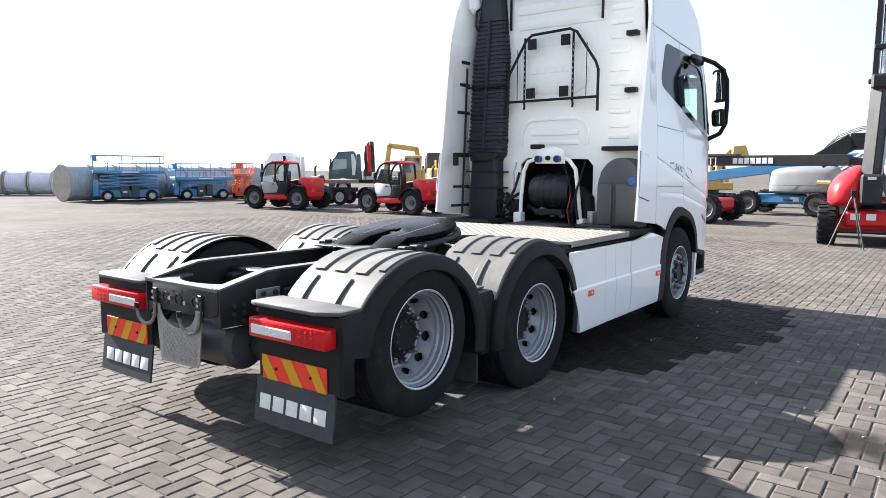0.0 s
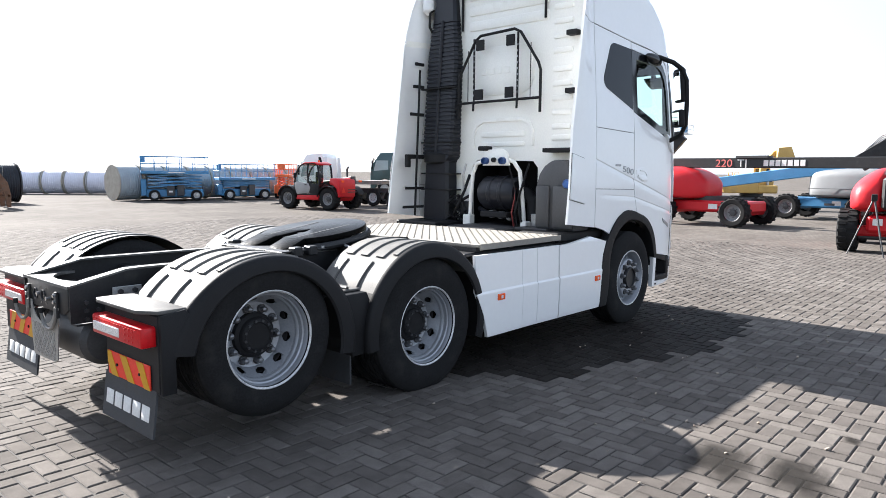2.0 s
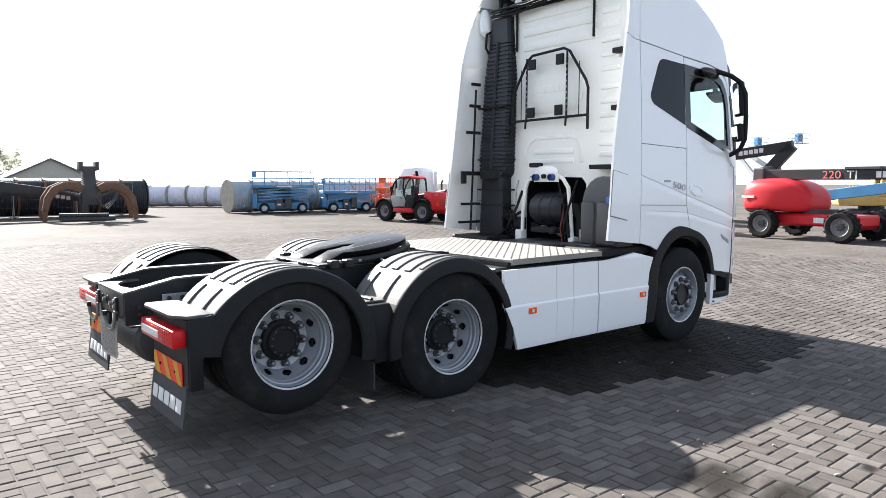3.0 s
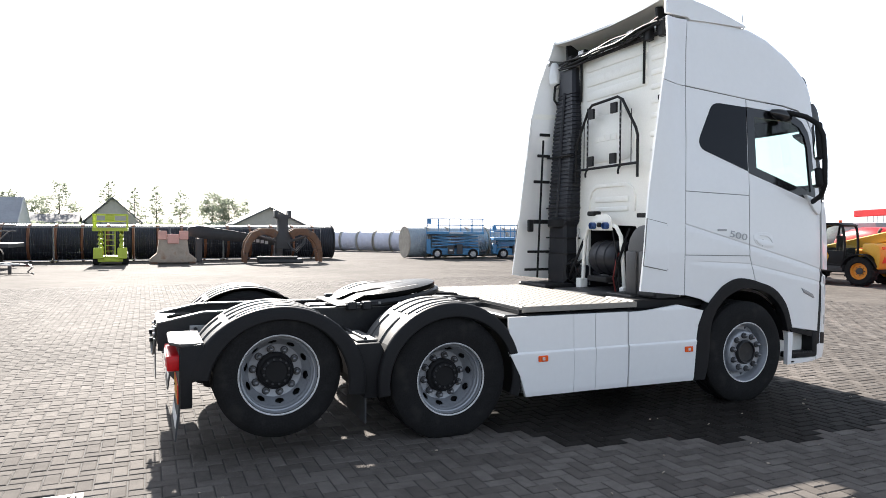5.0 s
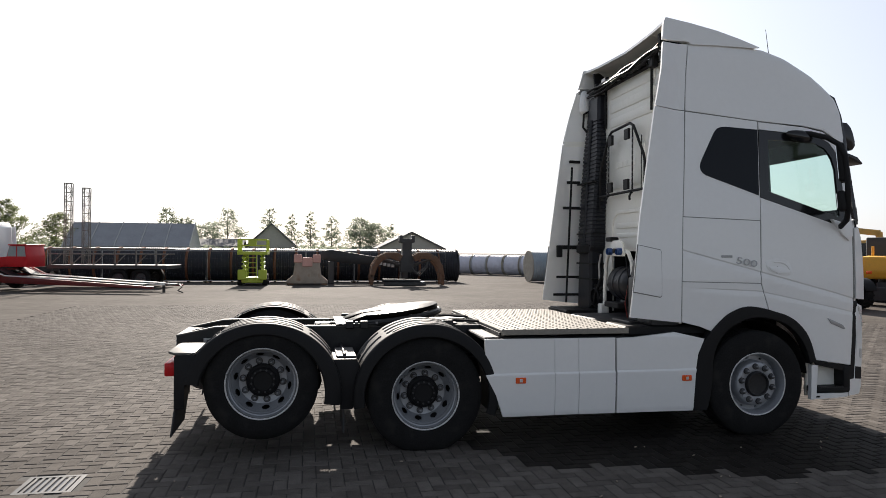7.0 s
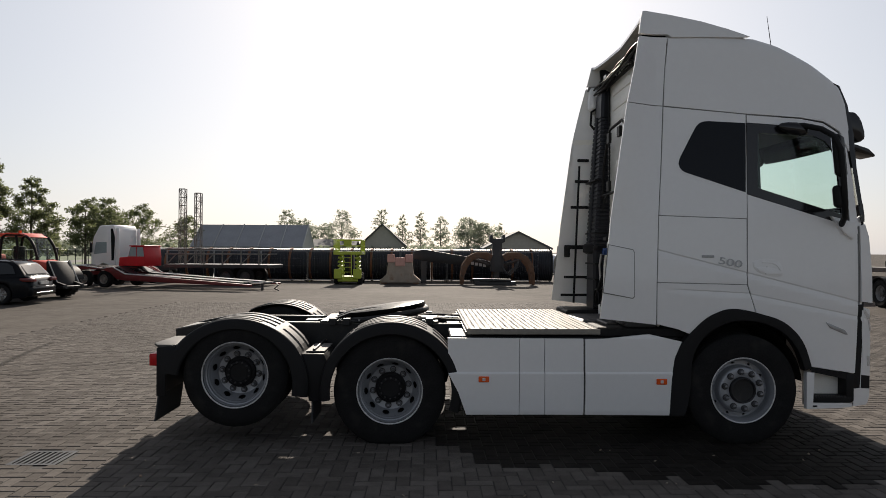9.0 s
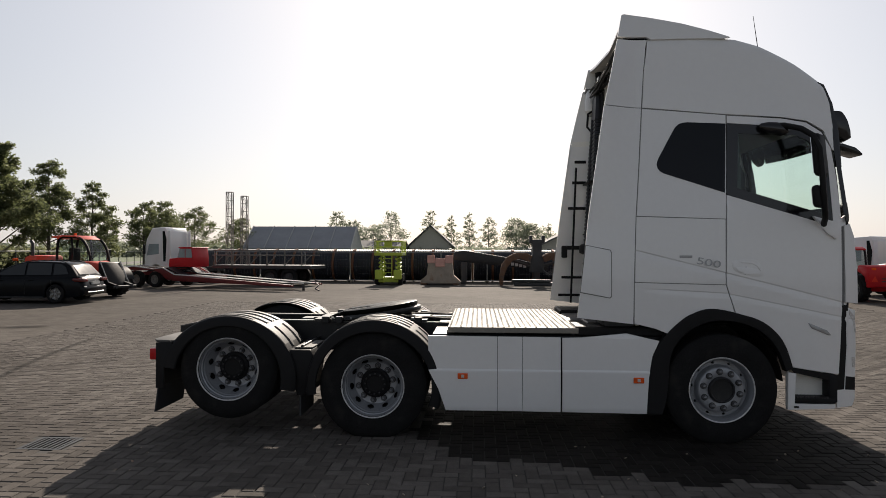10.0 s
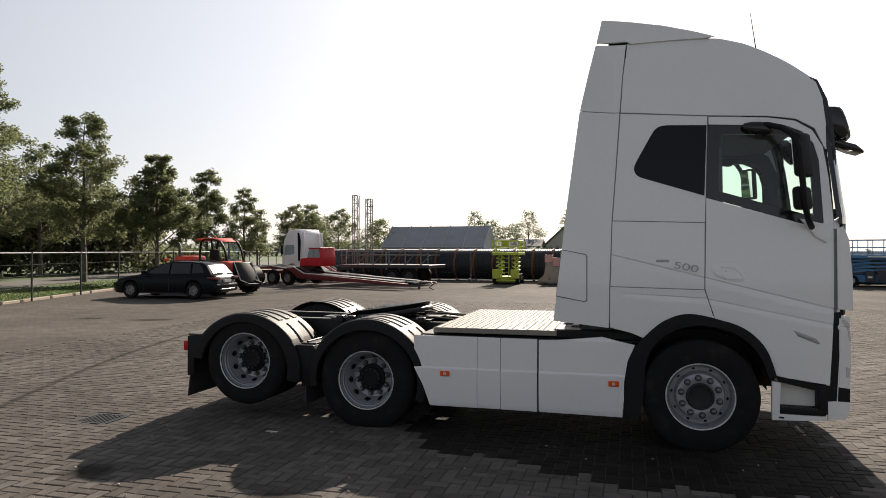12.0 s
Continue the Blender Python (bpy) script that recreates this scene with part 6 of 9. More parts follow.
    mid = [(-0.08, 1.99), (-0.02, 1.6), (-0.06, 1.22), (-0.18, 0.98)]
    for y in (0.06, 0.88):
        loop = [(x, y, z) for x, z in front + rear]
        part("cab_frame", tube(bmesh.new(), at_k(loop + [loop[0]]), 0.042 * k, 8), BLACK, c)
        part("mid_pillar", tube(bmesh.new(), at_k([(x, y, z) for x, z in mid]), 0.036 * k, 8), BLACK, c)
        bm = bmesh.new()
        bm.faces.new([bm.verts.new((x * k, y * k, z * k)) for x, z in front + rear if z > 0.95])
        part("side_pane", bm, pane_mat, c).visible_shadow = False
    lower = [(x - 0.03, z) for x, z in front if z < 1.2] + [(0.55, 1.2), (0.2, 1.16), (-0.1, 1.14), (-0.2, 0.95), (-0.12, 0.72)]
    dp = part("door", prism(bmesh.new(), at_k(lower), 0.89 * k, 0.93 * k, bevel=0.012), door, c, "lower door panel")
    if marks:
        for i in range(5):
            part("mark_block", bx((0.05 + i * 0.085) * k, (0.115 + i * 0.085) * k, 0.929 * k, 0.936 * k, 0.88 * k, 0.97 * k), DARK, dp)
    part("door_handle", bx(-0.02 * k, 0.10 * k, 0.925 * k, 0.955 * k, 1.05 * k, 1.09 * k, bevel=0.01), BLACK, dp)
    part("rear_panel", prism(bmesh.new(), at_k([(-0.62, 0.66), (-0.66, 1.12), (-0.2, 1.12), (-0.22, 0.95), (-0.14, 0.7)]), 0.88 * k, 0.92 * k, bevel=0.01), BLACK, c)
    part("cab_floor", bx(-0.62 * k, 0.62 * k, 0.06 * k, 0.88 * k, 0.64 * k, 0.72 * k), BLACK, c)
    part("inner_wall", bx(-0.6 * k, 0.6 * k, 0.05 * k, 0.08 * k, 0.7 * k, 1.2 * k), BLACK, c)
    for pts in (front, rear):
        bm = bmesh.new()
        a = [bm.verts.new((x * k, 0.08 * k, z * k)) for x, z in pts]
        b = [bm.verts.new((x * k, 0.86 * k, z * k)) for x, z in pts]
        for i in range(len(pts) - 1):
            bm.faces.new((a[i], b[i], b[i + 1], a[i + 1]))
        part("windscreen" if pts is front else "rear_pane", bm, pane_mat, c).visible_shadow = False
    part("cab_roof", prism(bmesh.new(), at_k([(0.40, 1.90), (0.10, 2.03), (-0.45, 2.04), (-0.66, 1.95), (-0.62, 1.90), (-0.42, 1.98), (0.1, 1.97)]), 0.02 * k, 0.92 * k, bevel=0.015), mat if not marks else BLACK, c)
    part("seat", bx(-0.42 * k, -0.28 * k, 0.28 * k, 0.68 * k, 1.0 * k, 1.62 * k, bevel=0.05, seg=2), BLACK, c)
    part("seat_cushion", bx(-0.35 * k, 0.08 * k, 0.28 * k, 0.68 * k, 0.9 * k, 1.05 * k, bevel=0.04, seg=2), BLACK, c)
    part("steering_wheel", lathe(bmesh.new(), [(0.15 * k, -0.012), (0.165 * k, 0), (0.15 * k, 0.012)], pose(0.3 * k, 0.48 * k, 1.28 * k, 60, 0, 90), 18, True), BLACK, c)
    part("steering_column", rod(bmesh.new(), (0.3 * k, 0.48 * k, 1.28 * k), (0.48 * k, 0.48 * k, 0.8 * k), 0.035 * k, seg=8), BLACK, c)
    part("mirror", bx(0.55 * k, 0.62 * k, 0.95 * k, 1.08 * k, 1.35 * k, 1.58 * k, bevel=0.02), BLACK, c)
    part("beacon", rod(bmesh.new(), (-0.3 * k, 0.45 * k, 2.03 * k), (-0.3 * k, 0.45 * k, 2.12 * k), 0.045 * k, seg=10), AMBER, c)
    if not forks:
        return t
    a, b = Vector((-1.5 * k, -0.22 * k, (boom_z + lift) * k)), Vector((1.75 * k, -0.22 * k, 0.80 * k))
    d = (b - a)
    m = Matrix.Translation(a) @ Matrix.Rotation(-math.atan2(d.z, d.x), 4, "Y")
    bo = part("boom", box(bmesh.new(), -0.2 * k, d.length, -0.15 * k, 0.15 * k, -0.16 * k, 0.17 * k, bevel=0.03, m=m), boom_mat, t)
    part("boom_extension", box(bmesh.new(), d.length, d.length + 0.35 * k, -0.10 * k, 0.10 * k, -0.12 * k, 0.12 * k, bevel=0.015, m=m), STEEL, bo)
    part("boom_head", prism(bmesh.new(), at_k([(1.9, 0.9), (2.15, 0.86), (2.3, 0.5), (2.15, 0.25), (1.95, 0.4)]), -0.32 * k, -0.12 * k, bevel=0.02), boom_mat, t)
    part("carriage", bx(2.2 * k, 2.28 * k, -0.62 * k, 0.3 * k, 0.16 * k, 0.62 * k, bevel=0.02), DARK, t)
    for y in (-0.5, 0.12):
        part("fork", prism(bmesh.new(), at_k([(2.28, 0.16), (2.28, 0.6), (2.34, 0.6), (2.36, 0.2), (2.95, 0.13), (2.95, 0.10), (2.34, 0.12)]), (y - 0.05) * k, (y + 0.05) * k), DARK, t)
    return t


DOOR_GREY = material("grey_door_panel", (0.27, 0.265, 0.26), 0.45, var=0.1)
RIM_ORANGE = material("orange_yellow_rim", (0.66, 0.25, 0.025), 0.45, var=0.15, scale=4)
telehandler((15.24, 19.3), 100, RED, "compact red and grey telehandler with black tyres", RIM_GREY, 0.98, DOOR_GREY)
telehandler((15.85, 13.4), 88, RED, "red telehandler with a white door and grey wheel rims", RIM_GREY, 0.97, GREY)
red_loader = telehandler((-14.6, 18.1), -14, ORANGE_RED, "orange-red tractor loader with black front grille", DARK, 1.15, ORANGE_RED, DARK, ORANGE_RED, 1.0, forks=False)
telehandler((18.75, 9.45), 98, YELLOW, "yellow and black telehandler with orange wheel rims", RIM_ORANGE, 0.97, YELLOW, DARK, YELLOW, 1.3, 0.28, True)


part("bonnet", prism(bmesh.new(), [(0.72, 0.8), (0.70, 1.32), (1.2, 1.36), (1.72, 1.28), (1.74, 0.7)], -0.45, 0.50, bevel=0.06), ORANGE_RED, red_loader)
part("roof_visor", prism(bmesh.new(), [(-0.69, 2.34), (-1.05, 2.30), (-1.05, 2.24), (-0.64, 2.25)], 0.05, 1.03, bevel=0.02), ORANGE_RED, red_loader)
part("front_grille", prism(bmesh.new(), [(1.70, 1.34), (1.80, 1.33), (2.22, 0.48), (2.12, 0.34), (1.72, 0.4)], -0.48, 0.53, bevel=0.04), BLACK, red_loader)
for y in (-0.48, 0.53):
    part("grille_edge", tube(bmesh.new(), [(1.80, y, 1.35), (2.02, y, 0.90), (2.24, y, 0.47)], 0.02, 6), GREY, red_loader)
for y in (-0.45, 0.35):
    part("linkage_arm", prism(bmesh.new(), [(2.1, 0.5), (2.1, 0.62), (2.5, 0.5), (2.55, 0.37), (2.35, 0.35)], y - 0.06, y + 0.06), BLACK, red_loader)
part("linkage_bar", bx(2.42, 2.52, -0.6, 0.6, 0.37, 0.47, bevel=0.02), BLACK, red_loader)


# ---- boom lifts ----
def boom_lift(at, turn, mat, cover_mat, label, rim=RIM_GREY, cover=(-0.24, 1.46, 1), split=0.0, square=1.0, slope=0.55, egg=0.0):
    """Chassis with wheels and a rounded turntable cover; x along the wheelbase."""
    t = thing("boom_lift", label, "boom lift", "boom lifts", (*at, 0), turn)
    for sx in (-1, 1):
        for sy in (-1, 1):
            machine_wheel(t, sx * 1.22, sy * 0.95, 0.46, 0.36, rim)
    part("chassis", bx(-1.5, 1.5, -0.62, 0.62, 0.42, 0.78, bevel=0.06), mat, t)
    part("axle_housing", bx(-1.35, -1.1, -0.85, 0.85, 0.34, 0.56, bevel=0.04), mat, t)
    part("axle_housing", bx(1.1, 1.35, -0.85, 0.85, 0.34, 0.56, bevel=0.04), mat, t)
    part("turntable", rod(bmesh.new(), (0, 0, 0.76), (0, 0, 0.92), 0.55, seg=28), DARK, t)
    bm = bmesh.new()
    bmesh.ops.create_uvsphere(bm, u_segments=36, v_segments=20, radius=1)
    for v in bm.verts:
        x, y, z = (math.copysign(abs(c) ** e, c) for c, e in zip(v.co, (0.55 * square, 0.42 + 0.3 * egg, 0.48 * square)))
        taper = 1 - slope * max(0, x) ** 1.6
        v.co = (cover[0] + cover[1] * cover[2] * x, 1.0 * y * (1 - 0.2 * max(0, x)), 1.06 + (0.80 * taper if z > 0 else 0.24) * z)
    bmesh.ops.recalc_face_normals(bm, faces=bm.faces)
    if split:
        # two covers with the mast between them
        for s in (-1, 1):
            half = bm.copy()
            for v in half.verts:
                out = min(1, max(0, (v.co.y * s + 1) / 2))
                v.co.y = s * split + out * s * (1 - split)
                if v.co.z > 1.06:
                    v.co.z = 1.06 + (v.co.z - 1.06) * (1 - egg * out ** 1.5)
            part("turntable_cover", half, cover_mat, t)
        bm.free()
        return t
    cov = part("turntable_cover", bm, cover_mat, t)
    part("cover_seam", bx(cover[0] - cover[1] * 0.9, cover[0] + cover[1] * 0.8, -0.02, 0.02, 1.2, 1.4), DARK, cov)
    for sy in (-1, 1):
        part("cover_bar", bx(cover[0] - cover[2] * 0.75 - 0.22, cover[0] - cover[2] * 0.75 + 0.22, *sorted((sy * 0.955, sy * 1.004)), 1.24, 1.32), PALE, t)
        part("arrow_plate", bx(-0.5, -0.2, *sorted((sy * 0.62, sy * 0.626)), 0.52, 0.68), PALE, t)
    return t


def boom_arm(parent, pts, w, h, mat, name="boom"):
    """A box-section arm through the points."""
    for a, b in zip(pts, pts[1:]):
        a, b = Vector(a), Vector(b)
        m = Matrix.Translation(a) @ (b - a).to_track_quat("X", "Z").to_matrix().to_4x4()
        part(name, box(bmesh.new(), -0.05, (b - a).length + 0.05, -w / 2, w / 2, -h / 2, h / 2, bevel=0.02, m=m), mat, parent)


def basket(parent, at, mat):
    x, y, z = at
    bk = new("platform_basket")
    bk.parent = parent
    part("basket_floor", bx(x - 0.25, x + 0.25, y - 0.6, y + 0.6, z, z + 0.05), GREY, bk)
    for zz in (z + 0.28, z + 0.55):
        part("basket_rail", tube(bmesh.new(), [(x - 0.25, y - 0.6, zz), (x + 0.25, y - 0.6, zz), (x + 0.25, y + 0.6, zz), (x - 0.25, y + 0.6, zz), (x - 0.25, y - 0.6, zz)], 0.015, 6), GREY, bk)
    for dx in (-0.25, 0.25):
        for dy in (-0.6, 0, 0.6):
            part("basket_post", rod(bmesh.new(), (x + dx, y + dy, z), (x + dx, y + dy, z + 0.55), 0.014, seg=6), GREY, bk)
    part("control_panel", bx(x - 0.15, x + 0.15, y - 0.2, y + 0.2, z + 0.1, z + 0.55, bevel=0.03), mat, bk)


red220 = boom_lift((18.9, 3.75), 83, RED, RED, "red articulated boom lift with a dark boom folded flat", RIM_GREY, (1.0, 1.10, -1), square=0.8, slope=0.5)
# its long dark boom lies over the covers and past the chassis
boom_arm(red220, [(1.9, 0.0, 1.98), (-4.9, 0.0, 1.96)], 0.28, 0.32, FRAME)
boom_arm(red220, [(-4.9, 0, 1.96), (-5.5, 0, 1.85), (-5.95, 0.0, 1.05)], 0.2, 0.22, FRAME, "jib")
part("boom_tray", bx(-1.8, -0.8, -0.2, 0.2, 2.11, 2.19, bevel=0.01), DARK, red220)
part("knuckle", bx(1.75, 2.15, -0.2, 0.2, 1.76, 2.2, bevel=0.04), DARK, red220)
mm = Matrix.Translation((-0.12, 0.148, 1.85)) @ Matrix.Rotation(R(180), 4, "Z") @ Matrix.Rotation(R(90), 4, "X")
words("220", 0.33, material("red_print", (0.7, 0.16, 0.14), 0.5, var=0.05), red220, mm @ Matrix.Diagonal((1.15, 1, 1, 1)), name="number")
words("TJ", 0.33, PALE, red220, mm @ Matrix.Translation((0.72, 0, 0)) @ Matrix.Diagonal((1.15, 1, 1, 1)), name="number")
for k in range(7):
    part("maker_block", bx(-1.80 - k * 0.178, -1.66 - k * 0.178, 0.142, 0.148, 1.87, 2.05, bevel=0.0), PALE, red220)

COVER_GREY = material("grey_cover", (0.165, 0.172, 0.178), 0.5, var=0.08)
blue_boom = boom_lift((24.6, 1.5), 83, BLUE, COVER_GREY, "blue boom lift with a grey turntable cover", RIM_GREY, (-0.65, 1.3, 1), square=0.55, slope=0.12)
boom_arm(blue_boom, [(-2.3, 0.5, 2.1), (0.6, 0.6, 1.75), (4.6, 0.7, 1.2)], 0.26, 0.40, BLUE)
boom_arm(blue_boom, [(-0.2, 0.1, 1.85), (-2.6, 0.1, 2.0)], 0.26, 0.34, BLUE)
part("knuckle", bx(-2.9, -2.4, -0.1, 0.3, 1.6, 2.2, bevel=0.05), BLUE, blue_boom)
for sy in (-1, 1):
    part("cover_crease", bx(-1.75, 0.5, *sorted((sy * 0.985, sy * 1.004)), 1.12, 1.135), DARK, blue_boom)
    part("yellow_plate", bx(-1.6, -1.15, *sorted((sy * 0.99, sy * 1.008)), 1.2, 1.27), SIGN_YELLOW, blue_boom)
    part("side_pocket", bx(-0.3, 0.05, *sorted((sy * 0.62, sy * 0.627)), 0.52, 0.60), DARK, blue_boom)

near_red = boom_lift((14.5, -2.15), 6, RED, RED, "red boom lift standing near the truck, its black boom raised", split=0.2, square=1.3, egg=0.55)
boom_arm(near_red, [(-1.25, 0.15, 1.4), (-1.15, 0.07, 3.55)], 0.30, 0.34, FRAME, "mast")
boom_arm(near_red, [(-1.28, -0.03, 1.5), (-1.18, -0.11, 3.5)], 0.05, 0.05, STEEL, "mast_pipe")
part("knuckle", bx(-1.4, -0.95, -0.15, 0.29, 3.4, 3.72, bevel=0.05), FRAME, near_red)
part("knuckle_pin", rod(bmesh.new(), (-1.18, -0.21, 3.58), (-1.18, 0.34, 3.58), 0.06, seg=12), DARK, near_red)
boom_arm(near_red, [(-1.1, 0.22, 3.6), (-0.9, 0.20, 8.5)], 0.12, 0.30, FRAME)
boom_arm(near_red, [(-1.1, -0.10, 3.6), (-0.9, -0.12, 8.5)], 0.12, 0.30, FRAME, "second_arm")
part("lift_cylinder", rod(bmesh.new(), (-1.2, 0.06, 3.7), (-1.05, 0.06, 5.2), 0.075, seg=14), STEEL, near_red)
part("arm_link", bx(-1.25, -0.95, -0.18, 0.28, 4.25, 4.36, bevel=0.02), FRAME, near_red)
part("mast_plate", bx(-1.75, -0.6, -0.06, 0.36, 0.92, 1.58, bevel=0.05), FRAME, near_red)
part("tie_plate", bx(-1.76, -1.75, 0.07, 0.23, 1.46, 1.52), PALE, near_red)
for y in (0.42, 0.12):
    part("warning_plate", bx(-1.515, -1.505, y - 0.1, y + 0.08, 0.58, 0.72), PALE, near_red)
part("underframe", bx(-1.3, 1.3, -0.8, 0.8, 0.26, 0.42, bevel=0.04), DARK, near_red)

# a third lift behind, with a heavy dark boom and hoses along its top
back_lift = boom_lift((22.3, -1.9), 96, RED, PALE, "large boom lift with a heavy dark boom and pale cover", RIM_GREY, (0.3, 1.1, 1))
boom_arm(back_lift, [(2.1, 0.1, 2.0), (1.2, 0.1, 2.62), (-4.6, 0.1, 2.78)], 0.34, 0.55, FRAME)
part("lift_cylinder", rod(bmesh.new(), (1.5, -0.25, 1.75), (0.3, -0.25, 2.6), 0.09, seg=12), STEEL, back_lift)
for k in range(3):
    part("hose", tube(bmesh.new(), [(2.2, 0.1 * k, 2.2), (1.6, 0.1 * k, 2.75 + 0.05 * k), (1.0, 0.1 * k, 3.0 + 0.05 * k), (0.3, 0.1 * k, 3.1 + 0.05 * k), (-0.5, 0.1 * k, 3.05)], 0.03, 6), GREY, back_lift)

tri = thing("tripod", "thin dark grey measuring tripod on the pavers", "tripod", at=(12.45, -1.9, 0))
for a in (100, 222, 341):
    part("leg", rod(bmesh.new(), (0.42 * math.cos(R(a)), 0.42 * math.sin(R(a)), 0), (0.02 * math.cos(R(a)), 0.02 * math.sin(R(a)), 1.12), 0.012, 0.018, seg=6), TANK_GREY, tri)
part("head", bx(-0.05, 0.05, -0.05, 0.05, 1.1, 1.24, bevel=0.012), BLACK, tri)


# ---- excavators ----
def excavator(at, turn, mat, boom_mat, label, arm, wheeled=False, k=1.0, bt=0.36, bucket=DARK):
    t = thing("excavator", label, "excavator", "excavators", (*at, 0), turn)
    if wheeled:
        for sx in (-1, 1):
            for sy in (-1, 1):
                machine_wheel(t, sx * 1.35 * k, sy * 1.0 * k, 0.52 * k, 0.5 * k, DARK)
        part("undercarriage", bx(-1.9 * k, 1.9 * k, -0.6 * k, 0.6 * k, 0.5 * k, 0.95 * k, bevel=0.05), DARK, t)
        part("blade", bx(-2.15 * k, -2.0 * k, -1.15 * k, 1.15 * k, 0.18 * k, 0.75 * k, bevel=0.04), DARK, t)
        part("side_box", bx(-0.7 * k, 0.7 * k, -1.1 * k, -0.6 * k, 0.55 * k, 0.9 * k, bevel=0.03), DARK, t)
        for i in range(7):
            part("mark_block", bx(-2.004 * k, -1.9 * k, (-0.75 + i * 0.13) * k, (-0.65 + i * 0.13) * k, 1.28 * k, 1.40 * k), DARK, t)
    else:
        for s in (-1, 1):
            prof = [(-1.8, 0.35), (-1.65, 0.1), (-1.3, 0.02), (1.3, 0.02), (1.65, 0.1), (1.8, 0.35), (1.7, 0.65), (1.4, 0.78), (-1.4, 0.78), (-1.7, 0.65)]
            part("track", prism(bmesh.new(), [(x * k, z * k) for x, z in prof], s * 0.75 * k, s * 1.25 * k, bevel=0.03), DARK, t)
        part("undercarriage", bx(-1.2 * k, 1.2 * k, -0.8 * k, 0.8 * k, 0.35 * k, 0.85 * k, bevel=0.04), DARK, t)
    part("turntable", rod(bmesh.new(), (0, 0, 0.85 * k), (0, 0, 1.05 * k), 0.7 * k, seg=24), DARK, t)
    part("engine_house", prism(bmesh.new(), [(-1.9 * k, 1.05 * k), (-2.0 * k, 1.35 * k), (-1.85 * k, 1.95 * k), (0.1 * k, 1.98 * k), (0.2 * k, 1.05 * k)], -1.15 * k, 1.15 * k, bevel=0.08), mat, t)
    part("maker_bar", bx(-1.2 * k, -0.3 * k, 1.15 * k, 1.158 * k, 1.3 * k, 1.5 * k), DARK, t)
    part("side_deck", bx(0.1 * k, 1.3 * k, -1.15 * k, -0.35 * k, 1.05 * k, 1.55 * k, bevel=0.05), mat, t)
    cb = part("cab", prism(bmesh.new(), [(0.15 * k, 1.05 * k), (0.12 * k, 2.75 * k), (1.1 * k, 2.75 * k), (1.4 * k, 1.9 * k), (1.4 * k, 1.05 * k)], 0.3 * k, 1.15 * k, bevel=0.05), DARK if wheeled else mat, t)
    for y in (0.29 * k, 1.157 * k):
        part("window_pane", prism(bmesh.new(), [(0.25 * k, 1.75 * k), (0.25 * k, 2.6 * k), (1.05 * k, 2.6 * k), (1.28 * k, 1.75 * k)], y, y + 0.004), CAR_GLASS, cb)
    for x in (-1.3, -0.9):
        part("hand_rail", tube(bmesh.new(), [(x * k, 0.8 * k, 1.95 * k), (x * k, 0.8 * k, 2.35 * k), ((x + 0.25) * k, 0.8 * k, 2.35 * k), ((x + 0.25) * k, 0.8 * k, 1.95 * k)], 0.02, 6), mat, t)
    boom_arm(t, arm, 0.32 * k, bt, boom_mat)
    part("boom_cylinder", rod(bmesh.new(), (arm[0][0] + 0.35, -0.25, arm[0][2] - 0.1), ((arm[0][0] + arm[1][0]) / 2 + 0.2, -0.25, (arm[0][2] + arm[1][2]) / 2), 0.06, seg=10), STEEL, t)
    e = arm[-1]
    part("bucket", prism(bmesh.new(), [(e[0] - 0.3, e[2] + 0.1), (e[0] + 0.25, e[2] + 0.15), (e[0] + 0.45, e[2] - 0.4), (e[0] + 0.1, e[2] - 0.7), (e[0] - 0.35, e[2] - 0.5)], -0.5, 0.5, bevel=0.04), bucket, t)
    return t


PALE_YELLOW = material("faded_machine_yellow", (0.52, 0.33, 0.09), 0.5, var=0.15, scale=2, dirt=(0.3, 0.22, 0.12), dirt_at=0.62)
dark_digger = excavator((26.4, 12.9), -84, GREY, FRAME, "grey excavator with a long dark boom", [(0.3, -0.1, 1.6), (1.75, -0.1, 2.72), (2.15, -0.1, 2.95), (4.75, -0.1, 3.28), (3.9, -0.1, 2.3)], k=1.05, bt=0.46)
excavator((29.9, 6.05), -60, PALE_YELLOW, PALE_YELLOW, "yellow crawler excavator with its arm folded", [(0.3, -0.1, 1.0), (0.45, -0.1, 2.0), (0.9, -0.1, 2.55), (1.25, -0.1, 2.72)], k=0.72, bt=0.26, bucket=PALE_YELLOW)
excavator((19.75, 14.05), 42, YELLOW, YELLOW, "yellow wheeled excavator with black undercarriage", [(0.4, 0, 1.2), (1.5, 0, 1.62), (2.6, 0, 1.25), (2.9, 0, 0.72)], True, 0.87)
excavator((23.9, 18.8), 130, PALE_YELLOW, PALE_YELLOW, "yellow excavator behind the telehandlers", [(0.2, 0, 1.4), (0.35, 0, 2.72), (1.75, 0, 2.9), (1.95, 0, 1.55)], k=0.87, bt=0.26)

for k in range(5):
    x = 2.6 + k * 0.22
    part("mark_block", bx(x, x + 0.17, -0.276, -0.268, 2.87 + 0.127 * (x - 2.15), 3.06 + 0.127 * (x - 2.15)), PALE, dark_digger)

red_far = boom_lift((23.6, 11.8), 80, RED, RED, "red boom lift parked behind the yellow telehandler", GREY)
boom_arm(red_far, [(0.6, 0, 2.4), (-1.4, 0, 2.45)], 0.24, 0.26, RED)

